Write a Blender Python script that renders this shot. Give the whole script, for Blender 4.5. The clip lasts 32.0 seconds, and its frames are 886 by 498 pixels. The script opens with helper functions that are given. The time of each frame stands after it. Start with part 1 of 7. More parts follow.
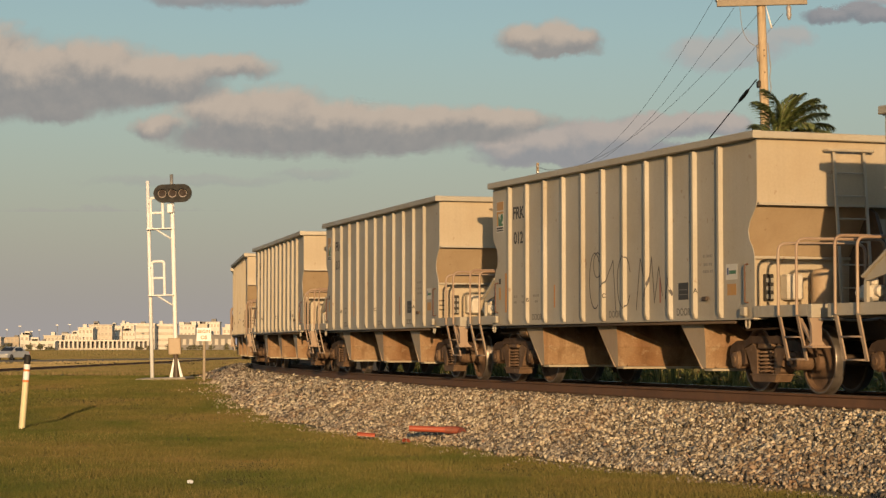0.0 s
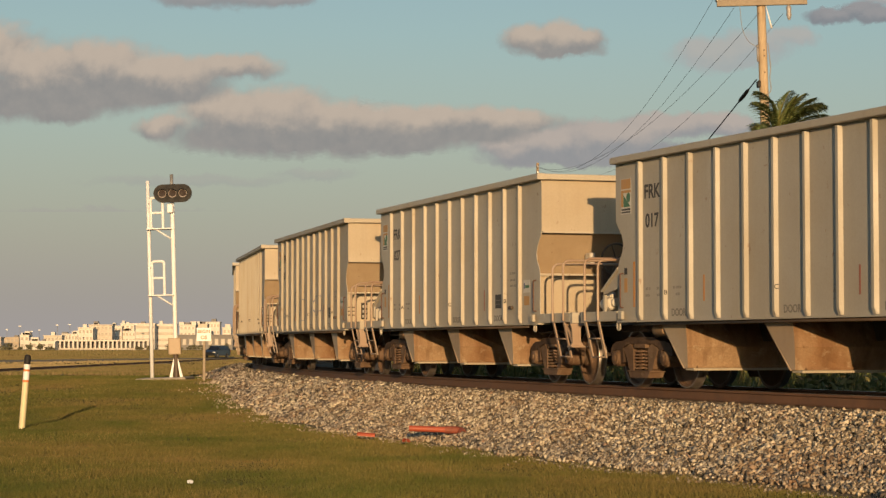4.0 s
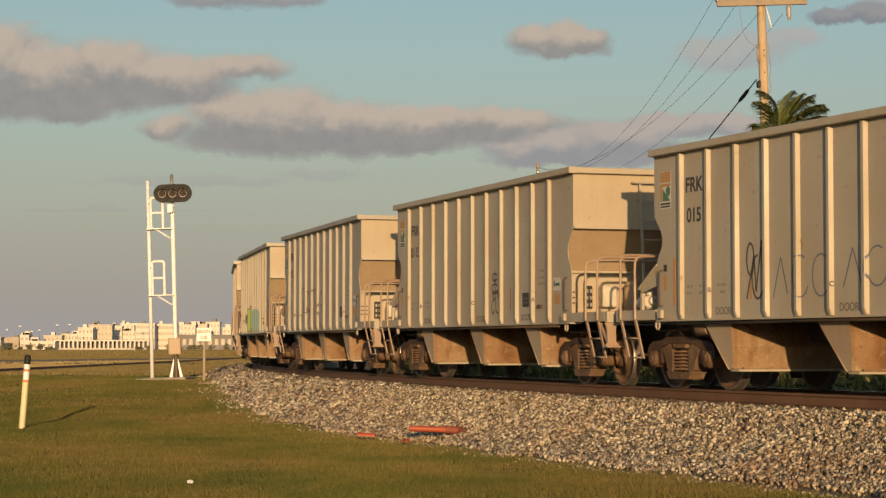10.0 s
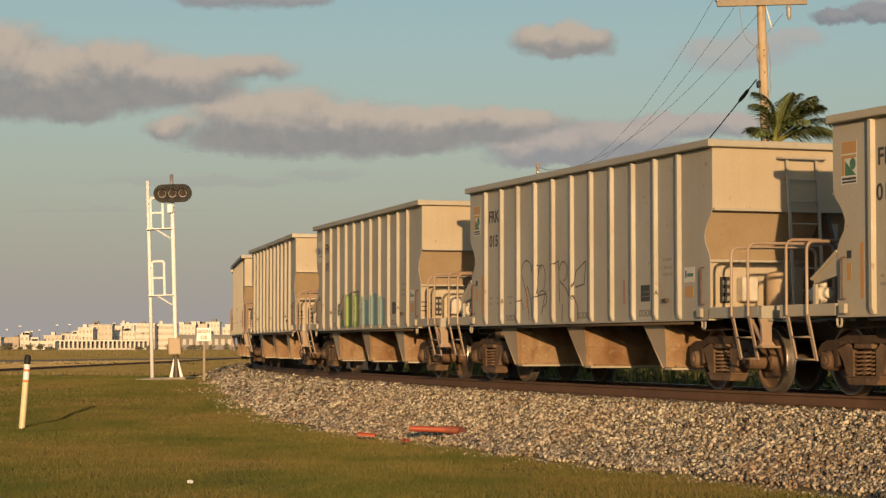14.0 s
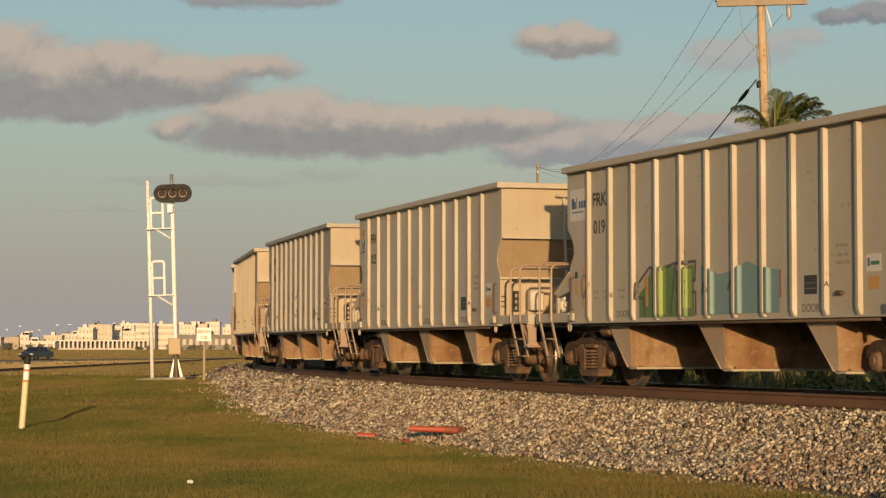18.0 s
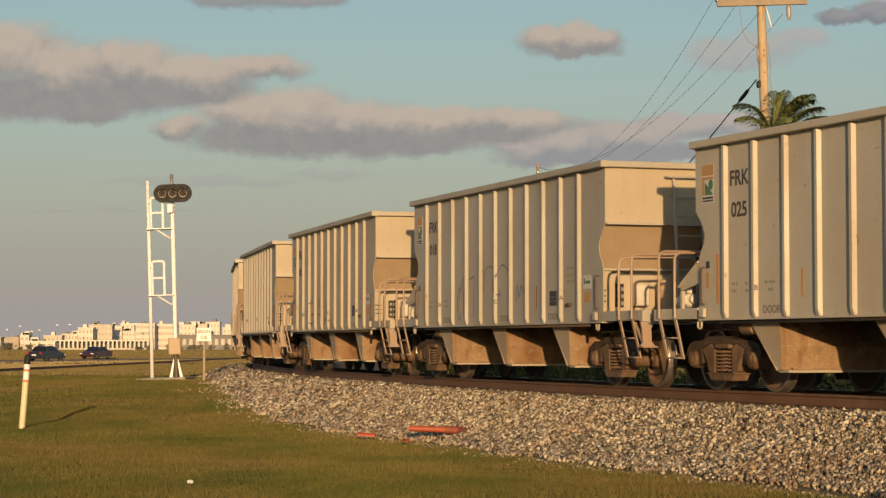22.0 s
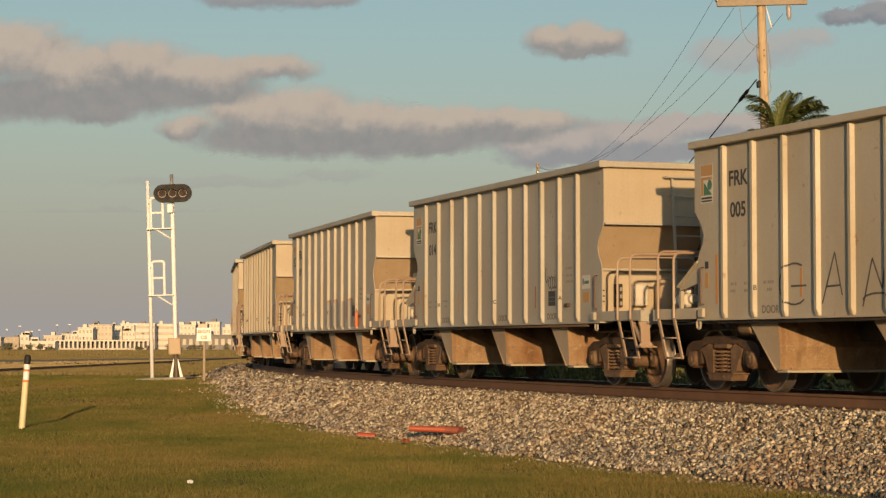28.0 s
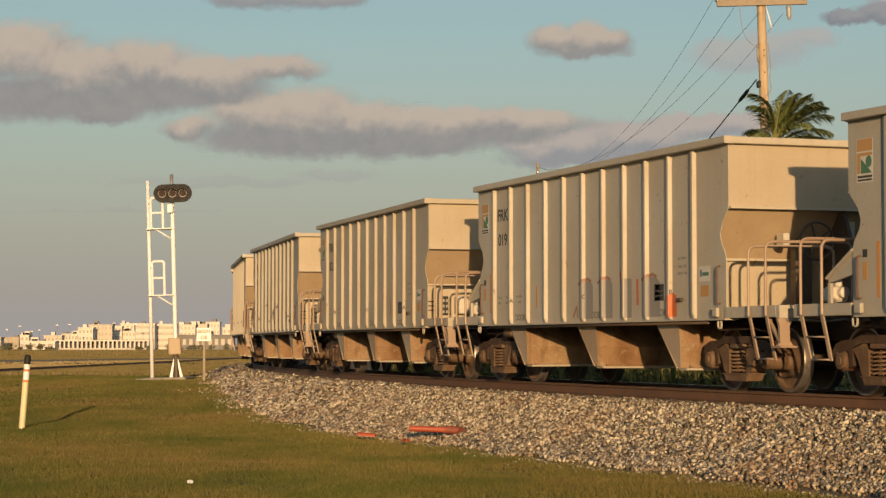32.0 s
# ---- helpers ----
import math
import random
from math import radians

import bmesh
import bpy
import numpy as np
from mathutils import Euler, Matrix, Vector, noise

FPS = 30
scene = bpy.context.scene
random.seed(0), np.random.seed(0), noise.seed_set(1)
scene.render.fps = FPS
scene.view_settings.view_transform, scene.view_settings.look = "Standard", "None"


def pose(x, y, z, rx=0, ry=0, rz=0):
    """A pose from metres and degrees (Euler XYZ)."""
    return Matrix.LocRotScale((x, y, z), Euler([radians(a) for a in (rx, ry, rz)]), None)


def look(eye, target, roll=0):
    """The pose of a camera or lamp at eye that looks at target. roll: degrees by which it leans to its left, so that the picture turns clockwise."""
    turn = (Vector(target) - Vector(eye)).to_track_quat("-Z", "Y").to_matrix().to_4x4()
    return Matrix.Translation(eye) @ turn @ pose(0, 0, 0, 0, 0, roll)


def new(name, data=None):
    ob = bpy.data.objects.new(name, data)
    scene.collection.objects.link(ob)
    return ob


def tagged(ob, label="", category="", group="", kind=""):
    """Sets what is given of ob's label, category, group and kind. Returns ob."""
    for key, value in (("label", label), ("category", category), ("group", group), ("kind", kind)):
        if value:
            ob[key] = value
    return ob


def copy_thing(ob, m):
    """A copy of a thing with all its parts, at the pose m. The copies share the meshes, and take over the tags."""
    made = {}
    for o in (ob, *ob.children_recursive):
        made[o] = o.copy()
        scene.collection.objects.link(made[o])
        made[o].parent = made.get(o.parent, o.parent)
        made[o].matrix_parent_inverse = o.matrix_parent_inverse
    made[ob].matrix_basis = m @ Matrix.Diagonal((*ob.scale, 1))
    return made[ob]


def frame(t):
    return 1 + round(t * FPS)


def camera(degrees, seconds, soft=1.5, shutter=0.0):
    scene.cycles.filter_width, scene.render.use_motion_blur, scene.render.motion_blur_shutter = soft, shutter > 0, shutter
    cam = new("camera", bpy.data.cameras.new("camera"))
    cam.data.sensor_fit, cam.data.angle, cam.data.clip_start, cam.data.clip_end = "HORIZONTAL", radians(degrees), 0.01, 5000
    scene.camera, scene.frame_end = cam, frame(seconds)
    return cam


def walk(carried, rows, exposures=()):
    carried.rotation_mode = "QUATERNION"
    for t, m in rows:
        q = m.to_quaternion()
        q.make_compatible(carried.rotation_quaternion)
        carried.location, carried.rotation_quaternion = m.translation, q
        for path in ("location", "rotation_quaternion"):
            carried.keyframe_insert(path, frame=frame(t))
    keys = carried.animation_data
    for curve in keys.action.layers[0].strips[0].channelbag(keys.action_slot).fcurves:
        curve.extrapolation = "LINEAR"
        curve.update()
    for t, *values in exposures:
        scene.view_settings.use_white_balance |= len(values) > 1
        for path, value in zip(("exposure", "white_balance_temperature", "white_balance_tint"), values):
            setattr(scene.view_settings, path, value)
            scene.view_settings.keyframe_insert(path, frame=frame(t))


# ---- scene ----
cam = camera(24.04, 32.0, soft=1.35)
EYE = pose(0, 0, 1.656, 92.66, 0, 0)
walk(cam, [(0, EYE), (32.0, EYE)])

# ---- world, sun ----
SUN_ELEV, SUN_AZ = radians(7.0), radians(-87.8)      # the sun stands low behind the camera
world = bpy.data.worlds.new("sky")
scene.world = world
world.use_nodes = True
wn, wl = world.node_tree.nodes, world.node_tree.links
wn.clear()
sky = wn.new("ShaderNodeTexSky")
sky.sky_type, sky.sun_disc = "NISHITA", False
sky.sun_elevation, sky.sun_rotation = SUN_ELEV, radians(177.8)
sky.air_density, sky.dust_density, sky.ozone_density = 1.0, 1.2, 1.0
geo = wn.new("ShaderNodeTexCoord")
sep = wn.new("ShaderNodeSeparateXYZ")
ramp = wn.new("ShaderNodeValToRGB")
mix = wn.new("ShaderNodeMix")
mix.data_type, mix.blend_type = "RGBA", "MIX"
bg = wn.new("ShaderNodeBackground")
out = wn.new("ShaderNodeOutputWorld")
wl.new(geo.outputs["Generated"], sep.inputs[0])
wl.new(sep.outputs["Z"], ramp.inputs[0])
# a haze bank low over the horizon all round
e = ramp.color_ramp.elements
e[0].position, e[0].color = 0.0, (1, 1, 1, 1)
e[1].position, e[1].color = 0.32, (0, 0, 0, 1)
m1 = e.new(0.05)
m1.color = (0.70, 0.70, 0.70, 1)
m2 = e.new(0.15)
m2.color = (0.16, 0.16, 0.16, 1)
wl.new(ramp.outputs["Color"], mix.inputs["Factor"])
tint = wn.new("ShaderNodeMix")
tint.data_type, tint.blend_type = "RGBA", "MULTIPLY"
tint.inputs["Factor"].default_value = 1.0
tint.inputs["B"].default_value = (0.888, 1.0, 1.07, 1)
wl.new(sky.outputs["Color"], tint.inputs["A"])
wl.new(tint.outputs["Result"], mix.inputs["A"])
mix.inputs["B"].default_value = (3.12, 2.86, 2.76, 1)
wl.new(mix.outputs["Result"], bg.inputs["Color"])
bg.inputs["Strength"].default_value = 0.116
wl.new(bg.outputs[0], out.inputs[0])

sun = new("sun", bpy.data.lights.new("sun", "SUN"))
sun.data.energy, sun.data.angle, sun.data.color = 4.8, radians(0.6), (1.0, 0.635, 0.312)
sun.matrix_world = look((math.cos(SUN_AZ) * 100, math.sin(SUN_AZ) * 100, 100 * math.tan(SUN_ELEV)), (0, 0, 0))


# ---- mesh and material helpers ----
def mesh_object(name, bm, mat, parent=None, label=""):
    for ed in bm.edges:
        if len(ed.link_faces) == 2 and ed.calc_face_angle(0) > 0.6:
            ed.smooth = False
    me = bpy.data.meshes.new(name)
    bm.to_mesh(me)
    bm.free()
    ob = new(name, me)
    if mat:
        me.materials.append(mat)
    if parent:
        ob.parent = parent
    if label:
        ob["label"] = label
    return ob


def part(name, bm, mat, parent, label=""):
    return mesh_object(name, bm, mat, parent, label)


def place(ob, m):
    ob.matrix_basis = m
    return ob


def box(bm, x0, x1, y0, y1, z0, z1, bevel=0.0):
    vs = [bm.verts.new(v) for v in ((x0, y0, z0), (x1, y0, z0), (x1, y1, z0), (x0, y1, z0),
                                    (x0, y0, z1), (x1, y0, z1), (x1, y1, z1), (x0, y1, z1))]
    fs = [bm.faces.new([vs[i] for i in f]) for f in ((3, 2, 1, 0), (4, 5, 6, 7), (0, 1, 5, 4), (1, 2, 6, 5), (2, 3, 7, 6), (3, 0, 4, 7))]
    if bevel:
        es = list({ed for f in fs for ed in f.edges})
        bmesh.ops.bevel(bm, geom=es, offset=bevel, segments=1, affect="EDGES")
    return bm


def prism(bm, pts, axis, a, b):
    """A polygon in the two other axes, swept along axis from a to b."""
    def at(p, v):
        return {"x": (v, p[0], p[1]), "y": (p[0], v, p[1]), "z": (p[0], p[1], v)}[axis]
    lo = [bm.verts.new(at(p, a)) for p in pts]
    hi = [bm.verts.new(at(p, b)) for p in pts]
    n = len(pts)
    fs = [bm.faces.new(lo), bm.faces.new(hi[::-1])]
    for i in range(n):
        fs.append(bm.faces.new((lo[i], hi[i], hi[(i + 1) % n], lo[(i + 1) % n])))
    bmesh.ops.recalc_face_normals(bm, faces=fs)
    return bm


def tube(bm, pts, r, n=8, caps=True, smooth=True):
    """A round bar along points; r is one radius or one for each point."""
    pts = [Vector(p) for p in pts]
    rs = [r] * len(pts) if isinstance(r, (int, float)) else r
    rings = []
    ref = None
    for i, p in enumerate(pts):
        d = (pts[min(i + 1, len(pts) - 1)] - pts[max(i - 1, 0)]).normalized()
        if ref is None:
            ref = Vector((0, 0, 1)) if abs(d.z) < 0.9 else Vector((1, 0, 0))
        a = d.cross(ref).normalized()
        b = a.cross(d).normalized()
        ref = b
        rings.append([bm.verts.new(p + (a * math.cos(2 * math.pi * k / n) + b * math.sin(2 * math.pi * k / n)) * rs[i]) for k in range(n)])
    for u, v in zip(rings, rings[1:]):
        for k in range(n):
            f = bm.faces.new((u[k], u[(k + 1) % n], v[(k + 1) % n], v[k]))
            f.smooth = smooth
    if caps:
        bm.faces.new(rings[0][::-1])
        bm.faces.new(rings[-1])
    bmesh.ops.recalc_face_normals(bm, faces=list({f for r in rings for v in r for f in v.link_faces}))
    return bm


def bend(pts, r=0.12, n=5):
    """Points of a bar with rounded corners."""
    pts = [Vector(p) for p in pts]
    res = [pts[0]]
    for a, b, c in zip(pts, pts[1:], pts[2:]):
        p, q = b + (a - b).normalized() * r, b + (c - b).normalized() * r
        for i in range(n + 1):
            t = i / n
            res.append(p * (1 - t) ** 2 + b * 2 * t * (1 - t) + q * t * t)
    return res + [pts[-1]]


def lathe(bm, prof, axis="y", n=24, centre=(0, 0, 0), smooth=True, caps=True):
    """A profile of (radius, along) turned about an axis."""
    cx, cy, cz = centre
    rings = []
    for r, h in prof:
        ring = []
        for k in range(n):
            c, s = math.cos(2 * math.pi * k / n) * r, math.sin(2 * math.pi * k / n) * r
            v = {"y": (c, h, s), "x": (h, c, s), "z": (c, s, h)}[axis]
            ring.append(bm.verts.new((v[0] + cx, v[1] + cy, v[2] + cz)))
        rings.append(ring)
    fs = []
    for u, v in zip(rings, rings[1:]):
        for k in range(n):
            f = bm.faces.new((u[k], u[(k + 1) % n], v[(k + 1) % n], v[k]))
            f.smooth = smooth
            fs.append(f)
    if caps:
        fs += [bm.faces.new(rings[0]), bm.faces.new(rings[-1][::-1])]
    bmesh.ops.recalc_face_normals(bm, faces=fs)
    return bm


def raw(name, verts, faces, mat, parent=None):
    me = bpy.data.meshes.new(name)
    me.from_pydata(verts, [], faces)
    me.update()
    if mat:
        me.materials.append(mat)
    ob = new(name, me)
    if parent:
        ob.parent = parent
    return ob


class Nodes:
    """A small maker of node materials."""
    def __init__(self, name):
        self.mat = bpy.data.materials.new(name)
        self.mat.use_nodes = True
        self.n, self.l = self.mat.node_tree.nodes, self.mat.node_tree.links
        self.bsdf = self.n["Principled BSDF"]
        self.out = self.n["Material Output"]
        self.co = self.n.new("ShaderNodeTexCoord")

    def noise(self, scale, detail=4, coord="Object", stretch=(1, 1, 1), rough=0.55):
        mp = self.n.new("ShaderNodeMapping")
        mp.inputs["Scale"].default_value = stretch
        if coord == "World":
            g = self.n.new("ShaderNodeNewGeometry")
            self.l.new(g.outputs["Position"], mp.inputs[0])
        else:
            self.l.new(self.co.outputs[coord], mp.inputs[0])
        t = self.n.new("ShaderNodeTexNoise")
        t.inputs["Scale"].default_value, t.inputs["Detail"].default_value, t.inputs["Roughness"].default_value = scale, detail, rough
        self.l.new(mp.outputs[0], t.inputs["Vector"])
        return t.outputs["Fac"]

    def ramp(self, fac, stops):
        r = self.n.new("ShaderNodeValToRGB")
        el = r.color_ramp.elements
        while len(el) < len(stops):
            el.new(0.5)
        for s, (pos, c) in zip(el, stops):
            s.position, s.color = pos, (*c, 1) if len(c) == 3 else c
        self.l.new(fac, r.inputs[0])
        return r.outputs["Color"]

    def grey(self, fac, lo, hi, a=0.0, b=1.0):
        m = self.n.new("ShaderNodeMapRange")
        for i, v in enumerate((lo, hi, a, b)):
            m.inputs[i + 1].default_value = v
        self.l.new(fac, m.inputs[0])
        return m.outputs[0]

    def mix(self, fac, a, b, mode="MIX"):
        m = self.n.new("ShaderNodeMix")
        m.data_type, m.blend_type = "RGBA", mode
        for key, v in (("Factor", fac), ("A", a), ("B", b)):
            if isinstance(v, (int, float)):
                m.inputs[key].default_value = v
            elif isinstance(v, tuple):
                m.inputs[key].default_value = (*v, 1)
            else:
                self.l.new(v, m.inputs[key])
        return m.outputs["Result"]

    def math(self, op, a, b=0.0, c=0.0):
        m = self.n.new("ShaderNodeMath")
        m.operation = op
        for i, v in enumerate((a, b, c)):
            if isinstance(v, (int, float)):
                m.inputs[i].default_value = v
            else:
                self.l.new(v, m.inputs[i])
        return m.outputs[0]

    def random(self):
        return self.n.new("ShaderNodeObjectInfo").outputs["Random"]

    def island(self):
        return self.n.new("ShaderNodeNewGeometry").outputs["Random Per Island"]

    def done(self, colour, rough=0.6, metal=0.0, bump=None, height=0.2, dist=0.01, spec=0.5):
        for key, v in (("Base Color", colour), ("Roughness", rough), ("Metallic", metal), ("Specular IOR Level", spec)):
            if isinstance(v, tuple):
                self.bsdf.inputs[key].default_value = (*v, 1)
            elif isinstance(v, (int, float)):
                self.bsdf.inputs[key].default_value = v
            else:
                self.l.new(v, self.bsdf.inputs[key])
        if bump is not None:
            b = self.n.new("ShaderNodeBump")
            b.inputs["Strength"].default_value, b.inputs["Distance"].default_value = height, dist
            self.l.new(bump, b.inputs["Height"])
            self.l.new(b.outputs[0], self.bsdf.inputs["Normal"])
        return self.mat


def plain(name, colour, rough=0.6, metal=0.0, vary=0.25, scale=6.0, bump=0.1):
    """A painted or bare surface with blotches and grain."""
    k = Nodes(name)
    big, fine = k.noise(scale), k.noise(scale * 9, 3)
    dark = tuple(c * (1 - vary) for c in colour)
    c = k.mix(k.grey(big, 0.35, 0.68), dark, colour)
    c = k.mix(k.grey(fine, 0.3, 0.7, 0, 0.35), c, tuple(min(1, c * (1 + vary * 0.6)) for c in colour))
    return k.done(c, k.grey(big, 0.3, 0.7, max(0.05, rough - 0.1), min(1, rough + 0.1)), metal, fine, bump)


def car_paint(name, base, dust):
    """Weathered enamel: dust, run-down streaks and small rust freckles."""
    k = Nodes(name)
    big = k.noise(0.8, 5)
    streak = k.noise(5.0, 3, "Object", (1, 1, 0.06))
    fine = k.noise(30, 3)
    spots = k.noise(7, 6)
    c = k.mix(k.grey(big, 0.38, 0.70, 0.0, 0.65), base, dust)
    c = k.mix(k.grey(streak, 0.52, 0.80, 0.0, 0.18), c, tuple(v * 0.62 for v in dust))
    c = k.mix(k.grey(spots, 0.66, 0.74, 0.0, 0.55), c, (0.20, 0.11, 0.06))
    c = k.mix(k.grey(fine, 0.35, 0.65, 0.0, 0.12), c, (0.25, 0.21, 0.16))
    wave = k.math("ADD", k.math("MULTIPLY", fine, 0.04), k.noise(2.1, 2))
    return k.done(c, k.grey(big, 0.3, 0.7, 0.45, 0.65), 0.0, wave, 0.35, 0.03)


def rust_steel(name, dust, rust, bare):
    """Dusty steel with rust blooms, scrapes and run-down stains."""
    k = Nodes(name)
    big, mid, fine = k.noise(1.6, 5), k.noise(5.5, 6, rough=0.65), k.noise(34, 4)
    streak = k.noise(7.0, 4, "Object", (1, 1, 0.12))
    c = k.mix(k.grey(big, 0.36, 0.66), dust, rust)
    c = k.mix(k.grey(streak, 0.48, 0.72, 0, 0.7), c, tuple(v * 0.6 for v in rust))
    c = k.mix(k.grey(mid, 0.56, 0.72, 0, 0.75), c, bare)
    c = k.mix(k.grey(fine, 0.35, 0.7, 0, 0.3), c, tuple(v * 0.5 for v in rust))
    return k.done(c, k.grey(mid, 0.3, 0.7, 0.6, 0.9), 0.0, mid, 0.25, 0.02, 0.3)


M = {}
M["paint"] = car_paint("car_enamel", (0.435, 0.405, 0.34), (0.39, 0.335, 0.245))
M["paint_grey"] = car_paint("car_enamel_grey", (0.41, 0.388, 0.335), (0.37, 0.325, 0.25))
M["paint_warm"] = car_paint("car_enamel_warm", (0.45, 0.408, 0.325), (0.40, 0.33, 0.23))
M["paint_pale"] = car_paint("car_enamel_pale", (0.49, 0.455, 0.38), (0.44, 0.375, 0.275))
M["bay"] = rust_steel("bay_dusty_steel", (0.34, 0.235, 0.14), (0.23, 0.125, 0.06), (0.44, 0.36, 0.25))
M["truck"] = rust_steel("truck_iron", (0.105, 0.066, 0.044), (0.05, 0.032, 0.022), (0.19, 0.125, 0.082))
M["bay_side"] = car_paint("bay_side_pale", (0.44, 0.355, 0.255), (0.33, 0.23, 0.145))
M["spring"] = rust_steel("spring_steel", (0.30, 0.20, 0.13), (0.15, 0.09, 0.055), (0.40, 0.29, 0.20))
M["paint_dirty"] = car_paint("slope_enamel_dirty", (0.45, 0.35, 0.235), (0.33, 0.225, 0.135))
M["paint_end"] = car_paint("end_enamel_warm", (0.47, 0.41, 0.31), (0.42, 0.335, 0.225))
M["rail_paint"] = car_paint("handrail_enamel_rusty", (0.39, 0.30, 0.225), (0.27, 0.155, 0.095))
M["seat"] = rust_steel("frame_dusty_cast", (0.215, 0.142, 0.09), (0.11, 0.066, 0.04), (0.30, 0.215, 0.14))
# dark dusty iron; on trailing ends its tone stands in for shade
M["dusty"] = car_paint("dusty_shaded_iron", (0.085, 0.06, 0.043), (0.045, 0.03, 0.02))
M["black"] = plain("black_iron", (0.03, 0.028, 0.026), 0.6, 0.0, 0.3)
M["tread"] = plain("polished_tread", (0.30, 0.27, 0.245), 0.36, 0.75, 0.25)
M["wheel"] = plain("wheel_plate_rust", (0.16, 0.10, 0.063), 0.75, 0.0, 0.35)
M["rust"] = plain("rail_rust", (0.16, 0.085, 0.05), 0.8, 0.0, 0.35, 4)
M["railtop"] = plain("rail_polished_head", (0.42, 0.36, 0.30), 0.32, 0.85, 0.15)
M["tie"] = plain("tie_timber", (0.11, 0.085, 0.065), 0.9, 0.0, 0.35, 3, 0.4)
M["white"] = plain("white_enamel", (0.86, 0.88, 0.90), 0.45, 0.0, 0.08)
M["letter"] = plain("lettering_black", (0.05, 0.05, 0.05), 0.6, 0.0, 0.4, 20)
M["galv"] = plain("galvanised_steel", (0.42, 0.42, 0.40), 0.45, 0.5, 0.2)


# ---- the line: a long right-hand curve ----
RAIL = 1.0            # height of the rail heads over the lawn
PITCH, HALF = 13.0, 4.7
TX, TY, TH, K0, K1 = 4.88026, 31.15612, 1.93002, -0.0049499, -0.0000123


def heading(s):
    s = max(-60.0, min(190.0, s))
    return TH + K0 * s + K1 * s * s / 2


STEP = 0.5
S_LO, S_HI = -190.0, 290.0
_line = {0: (TX, TY)}
for _i in range(1, int(S_HI / STEP) + 2):
    h = heading((_i - 0.5) * STEP)
    x, y = _line[_i - 1]
    _line[_i] = (x + math.cos(h) * STEP, y + math.sin(h) * STEP)
for _i in range(-1, int(S_LO / STEP) - 2, -1):
    h = heading((_i + 0.5) * STEP)
    x, y = _line[_i + 1]
    _line[_i] = (x - math.cos(h) * STEP, y - math.sin(h) * STEP)


def line(s):
    i = math.floor(s / STEP)
    f = s / STEP - i
    (x0, y0), (x1, y1) = _line[i], _line[i + 1]
    return x0 + (x1 - x0) * f, y0 + (y1 - y0) * f


def beside(s, w, z=0.0):
    """A point w metres to the camera's side of the line."""
    x, y = line(s)
    h = heading(s)
    return x - math.sin(h) * w, y + math.cos(h) * w, z


def smooth(a, b, t):
    t = max(0.0, min(1.0, (t - a) / (b - a)))
    return t * t * (3 - 2 * t)


def lie(x, y):
    """Height of the ground: a lawn that swells towards the signal and falls again."""
    swell = 0.5 * smooth(42, 68, y) * (1 - smooth(80, 112, y)) * (1 - smooth(22, 60, abs(x + 4)))
    bumps = 0.0 if y > 140 else 0.03 * noise.noise(Vector((x * 0.3, y * 0.3, 0))) + 0.012 * noise.noise(Vector((x * 1.1, y * 1.1, 5)))
    return swell + bumps


def toe(s):
    """How far the ballast reaches from the middle of the line."""
    x, y, _ = beside(s, 3.2)
    drop = RAIL - 0.24 - lie(x, y)
    return 1.75 + drop * 2.35 + 0.34 * noise.noise(Vector((s * 0.35, 0, 3))) + 0.30 * noise.noise(Vector((s * 1.3, 0, 9))) + 0.10 * noise.noise(Vector((s * 4.1, 0, 4)))


# ---- materials of the ground ----
def grass_ground():
    k = Nodes("lawn_soil")
    big, mid, fine = k.noise(0.10, 5, "World"), k.noise(0.7, 5, "World"), k.noise(14, 4, "World")
    c = k.mix(k.grey(big, 0.38, 0.62), (0.085, 0.088, 0.022), (0.135, 0.105, 0.035))
    c = k.mix(k.grey(mid, 0.40, 0.66, 0, 0.8), c, (0.060, 0.075, 0.018))
    c = k.mix(k.grey(fine, 0.35, 0.7, 0, 0.6), c, (0.17, 0.135, 0.055))
    return k.done(c, 0.95, 0.0, fine, 0.5, 0.03, 0.1)


def blade_material(name, dry, share, lush=(0.060, 0.088, 0.016)):
    k = Nodes(name)
    r = k.island()
    big = k.noise(0.12, 4, "World")
    mid = k.noise(0.8, 4, "World")
    c = k.ramp(r, [(0.0, (0.055, 0.075, 0.015)), (0.45, (0.10, 0.115, 0.024)), (0.8, (0.16, 0.145, 0.04)), (1.0, (0.30, 0.24, 0.10))])
    wide = k.noise(0.28, 4, "World", (1, 0.55, 1))
    c = k.mix(k.grey(big, 0.34, 0.58, share * 0.25, share), c, dry)
    c = k.mix(k.grey(wide, 0.46, 0.62, 0, 0.75), c, lush)
    c = k.mix(k.grey(wide, 0.44, 0.34, 0, 0.6), c, (0.20, 0.145, 0.058))
    c = k.mix(k.grey(mid, 0.50, 0.72, 0, 1.15 - share), c, (0.075, 0.095, 0.02))
    return k.done(c, 0.75, 0.0, None, spec=0.2)


